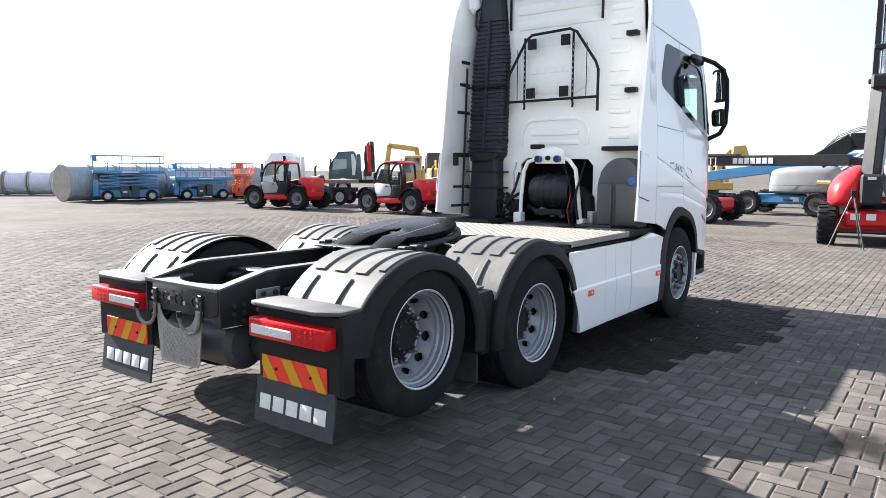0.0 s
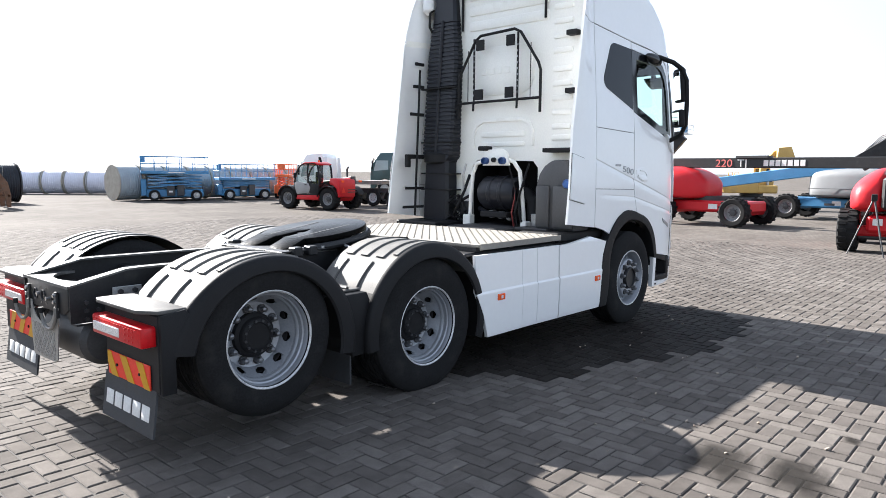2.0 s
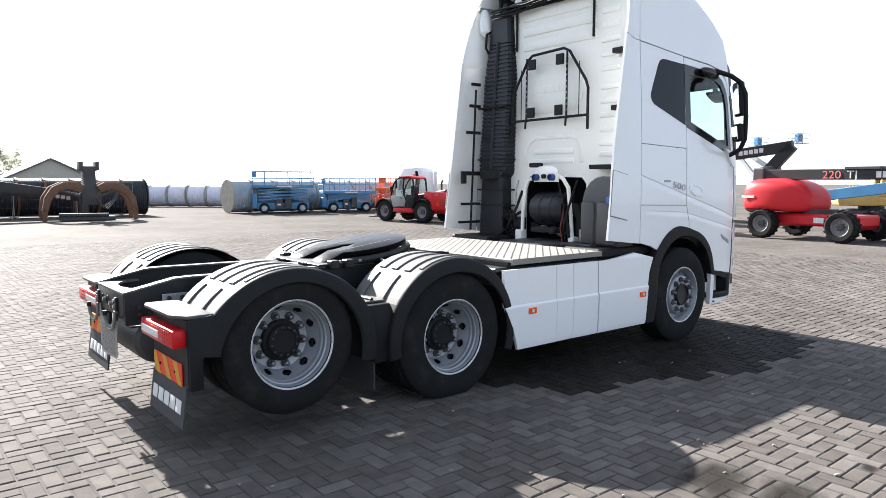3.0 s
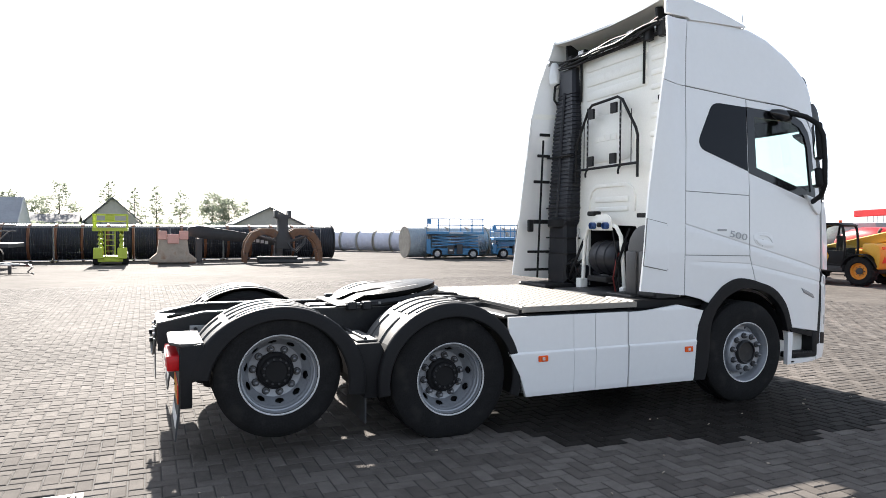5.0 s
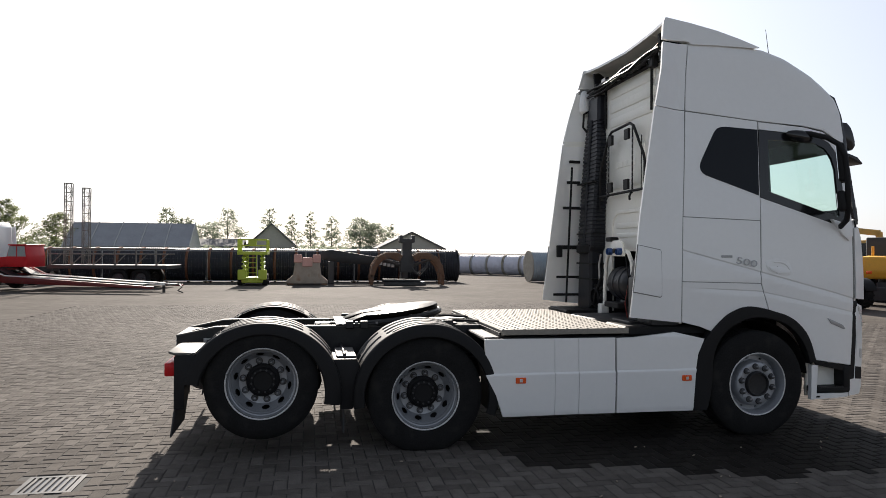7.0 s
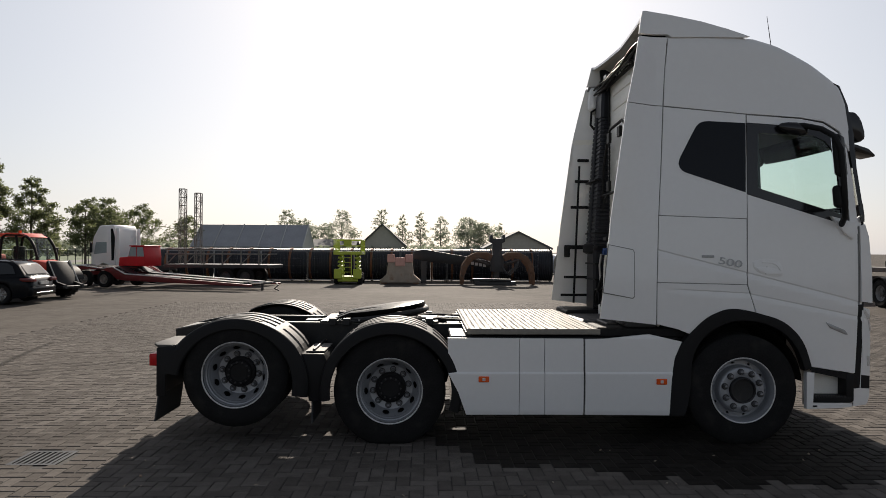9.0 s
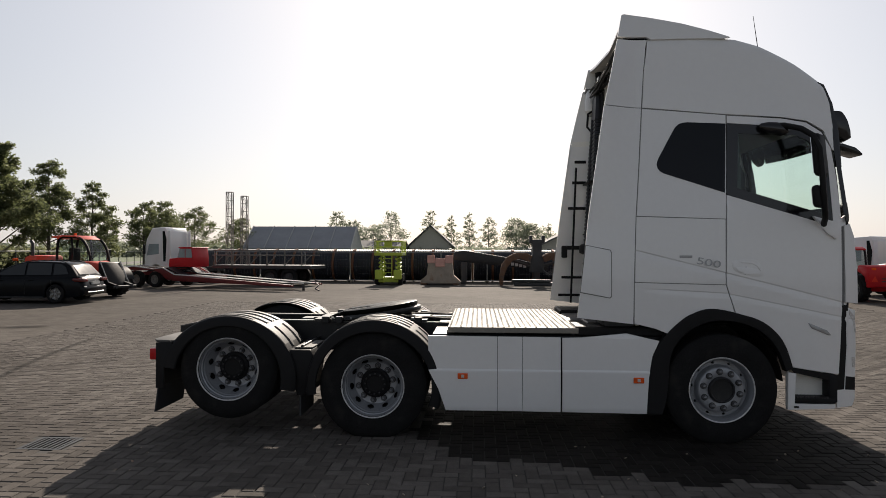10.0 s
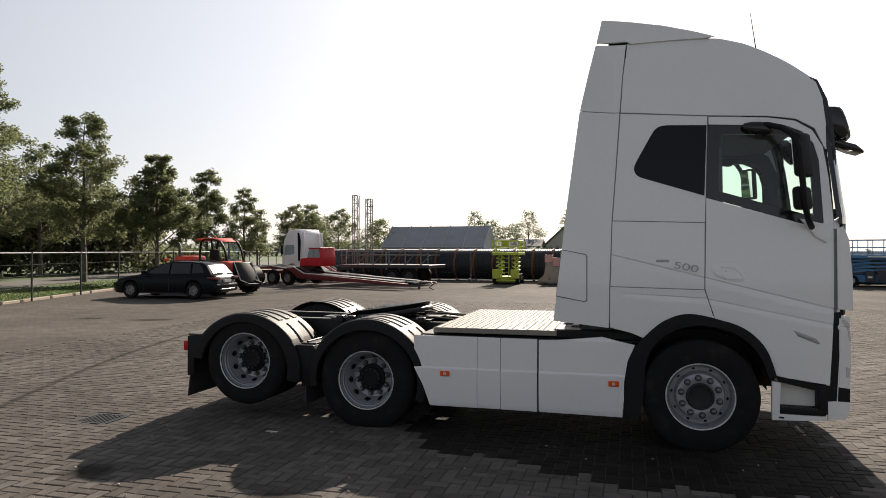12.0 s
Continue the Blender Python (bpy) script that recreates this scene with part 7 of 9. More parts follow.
far_lift = boom_lift((38.0, 13.6), 80, BLUE, BLUE, "far blue boom lift with its basket raised", GREY)
boom_arm(far_lift, [(-0.8, 0, 1.7), (2.2, 0, 3.4), (-0.5, 0, 4.1)], 0.2, 0.26, GREY)
basket(far_lift, (-0.9, 0, 4.0), BLUE)
boom_arm(far_lift, [(1.2, 0.3, 1.7), (2.6, 0.3, 3.2), (1.6, 0.3, 4.0)], 0.18, 0.22, GREY)
basket(far_lift, (1.5, 0.3, 3.9), BLUE)


# ---- other lorries ----
# opaque panes whose pale colour stands for the sky seen through them
SKY_PANE = material("sky_lit_glass", (0.30, 0.36, 0.37), 0.08, var=0.15, scale=1.5, bump=0)


def lorry(at, turn, mat, label, bed=5.0, crane=False, h=3.2, box_bed=None):
    """A parked cab-over lorry, x forwards from its front axle."""
    t = thing("lorry", label, "truck", "parked lorries", (*at, 0), turn)
    c = new("cab")
    c.parent = t
    shell = [(-0.9, 0.9), (-0.9, h - 0.25), (-0.75, h), (0.3, h - 0.05), (0.75, h - 0.7), (0.92, 1.9), (0.95, 0.5), (0.6, 0.5), (0.5, 0.95), (0.0, 1.15), (-0.5, 0.95)]
    part("cab_shell", prism(bmesh.new(), shell, -1.18, 1.18, bevel=0.06), mat, c)
    for s in (-1, 1):
        part("door_window", prism(bmesh.new(), [(-0.25, 1.75), (-0.25, 2.35), (0.55, 2.35), (0.72, 1.65)], s * 1.182, s * 1.19), SKY_PANE, c)
        part("side_stripe", prism(bmesh.new(), [(-0.88, h - 0.75), (-0.72, h - 0.22), (-0.55, h - 0.22), (-0.62, 1.3), (-0.8, 1.3)], s * 1.181, s * 1.186), CAR_GLASS if mat is WHITE else PALE, c)
        part("mirror", bx(0.75, 0.85, *sorted((s * 1.25, s * 1.45)), 1.75, 2.35, bevel=0.03), BLACK, c)
        part("side_deflector", prism(bmesh.new(), [(-1.25, 1.0), (-1.15, h - 0.2), (-0.92, h - 0.2), (-0.92, 1.0)], s * 1.1, s * 1.16, bevel=0.015), mat, c)
    bm = bmesh.new()
    prism(bm, [(-1.0, 1.7), (1.0, 1.7), (0.92, 2.5), (-0.92, 2.5)], 0, 0.01, "x", pose(0.885, 0, 0, 0, 0, 0) @ pose(0, 0, 0, 0, -9, 0) @ Matrix.Translation((0.29, 0, 0)))
    part("windscreen", bm, CAR_GLASS, c)
    part("grille", bx(0.94, 0.965, -0.9, 0.9, 0.75, 1.5, bevel=0.01), DARK, c)
    for x in (0.0, -bed + 0.2, -bed + 1.5):
        for s in (-1, 1):
            machine_wheel(t, x, s * 1.02, 0.5, 0.32, GREY, False)
    for s in (-1, 1):
        part("frame_rail", bx(-bed - 0.6, 0.6, *sorted((s * 0.33, s * 0.42)), 0.75, 1.0), DARK, t)
    if box_bed:
        part("load_bed", bx(-bed - 0.6, -1.3, -1.2, 1.2, 1.0, 1.22, bevel=0.02), box_bed, t)
        for k in range(6):
            x = -bed - 0.5 + k * (bed - 1.0) / 5
            for s in (-1, 1):
                part("bed_stake", bx(x - 0.03, x + 0.03, *sorted((s * 1.2, s * 1.23)), 0.95, 1.3), DARK, t)
    if crane:
        part("crane_base", bx(-1.9, -1.35, -0.8, 0.8, 1.0, 1.7, bevel=0.04), DARK, t)
        boom_arm(t, [(-1.6, 0.1, 1.6), (-1.65, 0.1, 3.3), (-1.8, -0.9, 2.3)], 0.3, 0.34, DARK, "crane_arm")
        boom_arm(t, [(-1.75, 0.9, 1.5), (-1.7, 0.45, 3.25)], 0.24, 0.3, RED, "crane_arm")
        boom_arm(t, [(-1.9, 0.35, 3.4), (-1.95, -0.55, 2.9), (-2.0, -1.15, 1.6)], 0.3, 0.36, DARK, "crane_arm")
        for i in range(6):
            y = 0.5 - i * 0.25
            part("crane_hose", tube(bmesh.new(), [(-1.5, y, 1.7), (-1.42, y * 0.9, 2.5), (-1.5, y * 0.7, 3.25), (-1.7, y * 0.6 - 0.1, 3.5), (-1.95, y * 0.8 - 0.2, 3.0), (-1.9, y, 2.2)], 0.05, 6), DARK, t)
    return t


lorry((29.2, 29.9), 133, TRUCK_GREEN, "dark green lorry with a folded loading crane and flat bed", 6.0, True, 2.9, GREY)
small = lorry((35.7, 26.5), 200, material("violet_blue_paint", (0.10, 0.11, 0.32), 0.35, var=0.1, coat=0.3), "small violet-blue lorry parked far behind the machines", 4.0, False, 2.45)
small.scale = (0.84, 0.84, 0.84)
silver = lorry((17.5, 22.35), 118, WHITE, "small white and silver lorry parked behind the telehandlers", 4.5, False, 3.0)
silver.scale = (0.72, 0.72, 0.82)
part("load_bed", bx(-4.9, -1.3, -1.25, 1.25, 1.24, 1.46, bevel=0.02), WEATHERED, silver, "weathered flat load bed")
white_lorry = lorry((-16.4, 30.1), 168, WHITE, "white lorry tractor parked beside the trailers", 3.8, False, 3.35)
white_lorry.scale = (0.78, 0.78, 0.91)


# ---- low red trailer with a red cab on it ----
tr = thing("low_loader_trailer", "dark red low trailer with three axles and long white-edged drawbar", "trailer", at=(-15.3, 25.9, 0), turn=-19.5)
for x in (-0.9, 0.25, 1.4):
    for s in (-1, 1):
        machine_wheel(tr, x, s * 1.0, 0.4, 0.26, WEATHERED, False)
RED_DARK = material("dark_red_paint", (0.13, 0.010, 0.012), 0.5, var=0.15, dirt=(0.12, 0.05, 0.04), dirt_at=0.62)
deckp = [(-2.2, 0.70), (-2.2, 0.95), (-1.6, 1.0), (-0.9, 0.92), (0.25, 1.0), (1.4, 0.92), (2.0, 0.95), (2.7, 0.64), (9.2, 0.30), (9.2, 0.22), (2.7, 0.36), (2.2, 0.42), (1.85, 0.70), (1.4, 0.84), (-0.9, 0.84)]
for s in (-1, 1):
    part("side_beam", prism(bmesh.new(), deckp, s * 1.05, s * 1.2, bevel=0.01), RED_DARK, tr)
    part("edge_strip", tube(bmesh.new(), [(2.0, s * 1.21, 0.97), (2.7, s * 1.21, 0.66), (5.0, s * 0.95, 0.54), (9.2, s * 0.3, 0.34)], 0.03, 6), PALE, tr)
    part("edge_strip", tube(bmesh.new(), [(-2.2, s * 1.21, 0.98), (-1.5, s * 1.21, 1.02), (-0.9, s * 1.21, 0.9), (0.25, s * 1.21, 1.02), (1.4, s * 1.21, 0.9), (2.0, s * 1.21, 0.97)], 0.025, 6), PALE, tr)
    part("runway", prism(bmesh.new(), [(-2.2, 1.0), (1.95, 0.97), (2.7, 0.68), (8.6, 0.38), (8.6, 0.33), (2.7, 0.62), (1.9, 0.92), (-2.2, 0.95)], s * 0.35, s * 0.9), FRAME, tr)
for x in (-2.0, -0.3, 2.2, 4.4, 6.5):
    part("cross_member", bx(x - 0.05, x + 0.05, -0.95, 0.95, 0.55 if x < 3 else 0.45 - (x - 4.4) * 0.06, 0.72 if x < 3 else 0.6 - (x - 4.4) * 0.06), RED_DARK, tr)
part("coupling_eye", tube(bmesh.new(), [(9.1, 0, 0.3), (9.6, 0.1, 0.35), (9.8, 0, 0.25), (9.7, -0.15, 0.1), (9.9, -0.1, 0.02)], 0.03, 6), DARK, tr)
part("jockey_foot", rod(bmesh.new(), (9.0, 0, 0.0), (9.0, 0, 0.35), 0.06, seg=10), DARK, tr)

rc = thing("red_yard_tractor", "small red cab of a yard tractor standing on the trailer", "vehicle", at=(-12.85, 25.3, 0.99), turn=165)
rc.scale = (0.74, 0.72, 0.80)
part("cab_shell", prism(bmesh.new(), [(-0.6, 0.0), (-0.6, 0.55), (-0.5, 1.15), (0.45, 1.15), (0.62, 0.55), (1.25, 0.5), (1.3, 0.0)], -0.85, 0.85, bevel=0.05), RED, rc)
for s in (-1, 1):
    part("door_window", prism(bmesh.new(), [(-0.54, 0.56), (-0.46, 1.09), (-0.03, 1.09), (-0.03, 0.56)], s * 0.852, s * 0.86), SKY_PANE, rc)
    part("door_window", prism(bmesh.new(), [(0.03, 0.56), (0.03, 1.09), (0.43, 1.09), (0.56, 0.56)], s * 0.852, s * 0.86), SKY_PANE, rc)
part("roof", bx(-0.58, 0.52, -0.88, 0.88, 1.14, 1.2, bevel=0.02), RED, rc)

# dark flat trailers carrying two lattice masts
ft = thing("flat_trailer", "dark flat trailer with steel gantries, parked behind", "trailer", at=(-10.2, 28.2, 0), turn=-6)
for x in (0.7, 1.7):
    for s in (-1, 1):
        machine_wheel(ft, x, s * 1.0, 0.45, 0.28, DARK, False)
part("trailer_bed", bx(-2.4, 2.9, -1.2, 1.2, 0.86, 1.04, bevel=0.02), DARK, ft)
for x in (-2.3, -1.35, -0.4, 0.55, 1.5, 2.4):
    part("gantry_post", rod(bmesh.new(), (x, -1.1, 1.04), (x, -1.1, 1.8), 0.035, seg=6), WEATHERED, ft)
    part("gantry_brace", rod(bmesh.new(), (x, -1.1, 1.04), (x + 0.5, -1.1, 1.55), 0.025, seg=6), WEATHERED, ft)
for z in (1.55, 1.8):
    part("gantry_rail", rod(bmesh.new(), (-2.4, -1.1, z), (2.6, -1.1, z), 0.03, seg=6), WEATHERED, ft)
    part("gantry_rail", rod(bmesh.new(), (-2.4, 1.1, z), (2.6, 1.1, z), 0.03, seg=6), WEATHERED, ft)


def lattice_mast(x, y, z0, z1):
    t = thing("lattice_mast", "grey steel lattice mast standing upright on the trailer", "mast", "lattice masts", (x, y, z0))
    h, a = z1 - z0, 0.145
    for sx in (-1, 1):
        for sy in (-1, 1):
            part("chord", rod(bmesh.new(), (sx * a, sy * a, 0), (sx * a, sy * a, h), 0.022, seg=6), WEATHERED, t)
    n = 9
    for k in range(n):
        za, zb = h * k / n, h * (k + 1) / n
        for s in (-1, 1):
            part("brace", rod(bmesh.new(), (-a, s * a, za if k % 2 else zb), (a, s * a, zb if k % 2 else za), 0.013, seg=5), WEATHERED, t)
            part("brace", rod(bmesh.new(), (s * a, -a, za if k % 2 else zb), (s * a, a, zb if k % 2 else za), 0.013, seg=5), WEATHERED, t)
        part("ring", tube(bmesh.new(), [(-a, -a, zb), (a, -a, zb), (a, a, zb), (-a, a, zb), (-a, -a, zb)], 0.016, 5), WEATHERED, t)


lattice_mast(-12.05, 28.0, 1.044, 4.85)
lattice_mast(-11.3, 28.1, 1.044, 4.65)


# ---- counterweight block, log grab and dipper arm ----
cw = thing("counterweight_block", "weathered concrete and steel ballast block with faded red pads", "counterweight", at=(-1.05, 29.7, 0))
part("block", prism(bmesh.new(), [(-1.05, 0.08), (-1.05, 0.22), (-0.72, 0.5), (-0.62, 1.25), (0.62, 1.25), (0.72, 0.5), (1.05, 0.22), (1.05, 0.08)], -0.5, 0.5, bevel=0.03), CONCRETE, cw)
for x0, x1, z0, z1 in ((-0.68, -0.28, 1.15, 1.58), (-0.26, 0.26, 0.95, 1.42), (0.28, 0.68, 1.15, 1.58)):
    part("pad", bx(x0, x1, -0.56, -0.3, z0, z1, bevel=0.03), PALE_RED, cw)
for x in (-0.85, 0.85):
    part("skid", bx(x - 0.15, x + 0.15, -0.5, 0.5, 0.0, 0.09, bevel=0.01), RUST, cw)

gb = thing("log_grab", "rusty hydraulic grab with two curved arms, standing open", "grab", at=(4.05, 28.8, 0))
for s in (-1, 1):
    for y in (-0.45, 0.35):
        pts = [(s * (0.35 + 1.55 * math.sin(a)), y, 1.05 + 0.85 * math.cos(a) * (1.0 if a < 1.57 else 1.25)) for a in [R(v) for v in range(0, 181, 9)]]
        pts = [p if p[2] > 0.0 else (p[0], p[1], 0.02) for p in pts][:16]
        outer = [(0.25 * s, 1.55), (0.55 * s, 1.72), (1.1 * s, 1.72), (1.55 * s, 1.5), (1.85 * s, 1.05), (1.95 * s, 0.5), (1.93 * s, 0.02), (1.78 * s, 0.02), (1.72 * s, 0.5), (1.55 * s, 0.98), (1.25 * s, 1.32), (0.85 * s, 1.42), (0.4 * s, 1.25)]
        part("grab_arm", prism(bmesh.new(), outer, y, y + 0.12, bevel=0.015), RUST, gb)
    part("arm_spacer", rod(bmesh.new(), (1.85 * s, -0.45, 0.5), (1.85 * s, 0.45, 0.5), 0.05, seg=8), RUST, gb)
    part("cylinder", rod(bmesh.new(), (0.2 * s, 0, 1.0), (1.3 * s, 0, 1.35), 0.07, seg=12), DARK, gb)
part("head", prism(bmesh.new(), [(-0.34, 0.7), (-0.34, 1.5), (-0.24, 1.6), (-0.24, 2.2), (-0.4, 2.25), (-0.4, 2.62), (-0.25, 2.62), (-0.25, 2.42), (0.25, 2.42), (0.25, 2.62), (0.4, 2.62), (0.4, 2.25), (0.24, 2.2), (0.24, 1.6), (0.34, 1.5), (0.34, 0.7)], -0.3, 0.3, bevel=0.02), DARK, gb)
for k in range(4):
    part("hose", tube(bmesh.new(), [(0.2, -0.32, 1.0), (0.4 + k * 0.08, -0.4, 0.62 - k * 0.04), (0.9 + k * 0.05, -0.4, 0.95), (1.1, -0.35, 1.3)], 0.02, 6), DARK, gb)
part("base_frame", bx(-1.2, 1.0, -0.35, 0.35, 0.0, 0.18, bevel=0.03), DARK, gb)
part("base_pipe", rod(bmesh.new(), (-1.3, -0.3, 0.27), (0.7, -0.3, 0.25), 0.08, seg=10), DARK, gb)
da = thing("dipper_arm", "black excavator dipper arm lying across stands", "machine arm", at=(2.2, 30.7, 0))
part("arm", prism(bmesh.new(), [(-2.6, 1.35), (-2.5, 1.75), (-2.0, 1.85), (0.5, 1.45), (2.6, 1.0), (2.6, 0.75), (-0.5, 1.05), (-2.0, 1.2)], -0.2, 0.2, bevel=0.02), FRAME, da)
for x in (-2.0, 2.0):
    part("stand", bx(x - 0.15, x + 0.15, -0.3, 0.3, 0, 1.2 if x < 0 else 0.84, bevel=0.02), DARK, da)
for k in range(4):
    part("mark_block", bx(0.6 + k * 0.22, 0.76 + k * 0.22, -0.206, -0.2, 1.02 - k * 0.04, 1.18 - k * 0.04), GREY, da)


# ---- dark estate car ----
CAR_LAMP = material("dark_red_lamp_glass", (0.10, 0.008, 0.008), 0.2, var=0.1)
car = thing("estate_car", "black estate car with tinted windows and alloy wheels", "car", at=(-14.3, 15.2, 0), turn=183)
car.scale = (0.93, 0.95, 0.97)
def belt(x):
    return float(np.interp(x, [-2.38, -2.3, -2.1, -1.2, 0.2, 1.05, 1.6, 2.05, 2.25, 2.36], [0.62, 0.86, 0.95, 0.955, 0.94, 0.92, 0.86, 0.76, 0.66, 0.50]))


def car_sill(x):
    """The lower edge of the body, rising over the wheels."""
    z = float(np.interp(x, [-2.38, -2.2, -1.9, 1.9, 2.25, 2.36], [0.40, 0.24, 0.2, 0.2, 0.24, 0.36]))
    for xw in (-1.42, 1.42):
        if abs(x - xw) < 0.37:
            z = max(z, 0.33 + math.sqrt(0.37 ** 2 - (x - xw) ** 2))
    return z


def car_half(x):
    return 0.9 * float(np.interp(x, [-2.38, -2.25, -1.8, 1.6, 2.1, 2.36], [0.80, 0.93, 1.0, 1.0, 0.92, 0.72]))


stations = sorted(set([-2.38 + 4.74 * i / 48 for i in range(49)] + [xw + 0.37 * math.cos(R(a)) for xw in (-1.42, 1.42) for a in range(0, 181, 15)]))
bm = bmesh.new()
rings = []
for x in stations:
    w, b, lo = car_half(x), belt(x), car_sill(x)
    half = [(w * 0.55, lo), (w * 0.97, lo + 0.005), (w, max(lo + 0.02, 0.45)), (w * 1.005, max(lo + 0.03, 0.62)), (w * 0.985, max(lo + 0.05, b - 0.12)), (w * 0.93, b - 0.02), (w * 0.8, b + 0.012), (0.0, b + 0.035)]
    rings.append([bm.verts.new((x, y, z)) for y, z in half] + [bm.verts.new((x, -y, z)) for y, z in half[-2::-1]])
for a, b in zip(rings, rings[1:]):
    for i in range(len(a)):
        j = (i + 1) % len(a)
        bm.faces.new((a[i], a[j], b[j], b[i]))
bm.faces.new(rings[0])
bm.faces.new(rings[-1][::-1])
part("body", bm, CAR_BLACK, car, "", 50)


def cabin_half(z):
    return 0.835 - 0.36 * max(0.0, z - 0.93)


top = smooth([(-2.18, 0.95), (-2.0, 1.16), (-1.82, 1.34), (-1.45, 1.41), (-0.6, 1.44), (-0.1, 1.40), (0.35, 1.25), (1.02, 0.95)], 4)
bm = bmesh.new()
rings = []
for x, z in top:
    w = cabin_half(z)
    rings.append([bm.verts.new((x, y, zz)) for y, zz in ((cabin_half(0.9), 0.9), (w + 0.012, z - 0.03), (w - 0.05, z - 0.004), (0, z + 0.012), (-w + 0.05, z - 0.004), (-w - 0.012, z - 0.03), (-cabin_half(0.9), 0.9))])
for a, b in zip(rings, rings[1:]):
    for i in range(len(a)):
        j = (i + 1) % len(a)
        bm.faces.new((a[i], a[j], b[j], b[i]))
bm.faces.new(rings[0])
bm.faces.new(rings[-1][::-1])
part("cabin_shell", bm, CAR_BLACK, car, "", 50)
def flush(bm, pts):
    bm.faces.new([bm.verts.new(p) for p in pts])
    return bm
for s in (-1, 1):
    for name, quad in (("front_door_glass", [(-0.30, 0.97), (0.72, 0.965), (0.30, 1.20), (-0.06, 1.345), (-0.30, 1.375)]), ("rear_door_glass", [(-1.25, 0.975), (-0.37, 0.97), (-0.37, 1.375), (-1.22, 1.365)]), ("quarter_glass", [(-1.86, 1.0), (-1.33, 0.978), (-1.30, 1.36), (-1.55, 1.34), (-1.72, 1.24)])):
        part(name, flush(bmesh.new(), [(x, s * (cabin_half(z) + 0.019), z) for x, z in quad]), CAR_GLASS, car)
    part("roof_rail", tube(bmesh.new(), [(-1.7, s * 0.60, 1.38), (-1.5, s * 0.60, 1.445), (-0.5, s * 0.60, 1.47), (-0.2, s * 0.60, 1.42)], 0.014, 6), DARK, car)
    part("tail_lamp", prism(bmesh.new(), [(-2.40, 0.74), (-2.39, 0.85), (-2.05, 0.87), (-2.0, 0.80), (-2.1, 0.75)], *sorted((s * 0.52, s * 0.885)), bevel=0.015), CAR_LAMP, car)
    part("head_lamp", prism(bmesh.new(), [(2.02, 0.62), (1.95, 0.73), (2.15, 0.70), (2.28, 0.60)], *sorted((s * 0.45, s * 0.80)), bevel=0.015), CLEAR_LENS, car)
    part("door_mirror", bx(0.66, 0.82, *sorted((s * 0.88, s * 1.04)), 0.97, 1.09, bevel=0.035, seg=2), CAR_BLACK, car)
    for x in (-1.28, -0.335, 0.80):
        part("door_seam", bx(x - 0.004, x + 0.004, *sorted((s * 0.88, s * 0.9075)), 0.32, 0.80), DARK, car)
    for x in (-0.45, 0.62):
        part("door_handle", bx(x - 0.2, x - 0.02, *sorted((s * 0.89, s * 0.912)), 0.78, 0.805, bevel=0.006), CAR_BLACK, car)
    part("sill_strip", bx(-1.0, 1.0, *sorted((s * 0.86, s * 0.905)), 0.20, 0.24, bevel=0.01), DARK, car)
    for x in (-1.42, 1.42):
        w = machine_wheel(car, x, s * 0.79, 0.335, 0.22, STEEL, False)
        for k in range(5):
            for e in (-0.12, 0.12):
                t_ = k * math.tau / 5
                part("spoke", rod(bmesh.new(), (0.05 * math.cos(t_), -0.098, 0.05 * math.sin(t_)), (0.225 * math.cos(t_ + e), -0.10, 0.225 * math.sin(t_ + e)), 0.022, 0.016, seg=6), WEATHERED, w)
part("rear_glass", flush(bmesh.new(), [(-2.175, -0.68, 0.99), (-2.175, 0.68, 0.99), (-1.895, 0.58, 1.30), (-1.895, -0.58, 1.30)]), CAR_GLASS, car)
part("windscreen", flush(bmesh.new(), [(0.99, -0.72, 0.995), (0.99, 0.72, 0.995), (0.40, 0.62, 1.255), (0.40, -0.62, 1.255)]), CAR_GLASS, car)
part("rear_bumper", prism(bmesh.new(), [(-2.36, 0.27), (-2.42, 0.33), (-2.42, 0.55), (-2.36, 0.60), (-2.15, 0.55), (-2.15, 0.27)], -0.8, 0.8, bevel=0.04), CAR_BLACK, car)
part("tail_strip", bx(-2.43, -2.40, -0.55, 0.55, 0.36, 0.39, bevel=0.006), STEEL, car)
part("plate_bar", bx(-2.425, -2.34, -0.26, 0.26, 0.64, 0.74), GREY, car)


# ---- verge, path, boundary fence ----
def strip(name, pts, z, mat, label, category):
    me = bpy.data.meshes.new(name)
    bm = bmesh.new()
    prism(bm, pts, -0.008, z, "z")
    ob = part(name, bm, mat, None)
    return tagged(ob, label, category, kind="structure")


def kerb_x(y):
    return -14.45 - 0.305 * y


strip("verge", [(kerb_x(-60), -60), (kerb_x(140), 140), (-260, 140), (-260, -60)], 0.06, GRASS, "sunlit rough grass verge beside the yard", "grass")
strip("footpath", [(kerb_x(-60) - 5.2, -60), (kerb_x(140) - 5.2, 140), (kerb_x(140) - 9.5, 140), (kerb_x(-60) - 9.5, -60)], 0.066, PATH_GREY, "grey tarmac footpath through the grass", "path")
strip("field", [(kerb_x(60) + 0.3, 60), (10, 64), (14, 900), (-700, 900), (-700, 140.5), (kerb_x(140.5), 140.5)], 0.05, GRASS, "flat green field beyond the yard", "field")
for k in range(24):
    y = -6 + k * 3.0
    bm = bx(-0.06, 0.06, -1.49, 1.49, -0.02, 0.09, bevel=0.015)
    kb = part("kerb", bm, CONCRETE, None)
    kb.matrix_basis = pose(kerb_x(y) + 0.07, y, 0, 0, 0, 17.0)
    tagged(kb, "low concrete kerb along the grass", "kerb", "kerb stones", kind="structure")
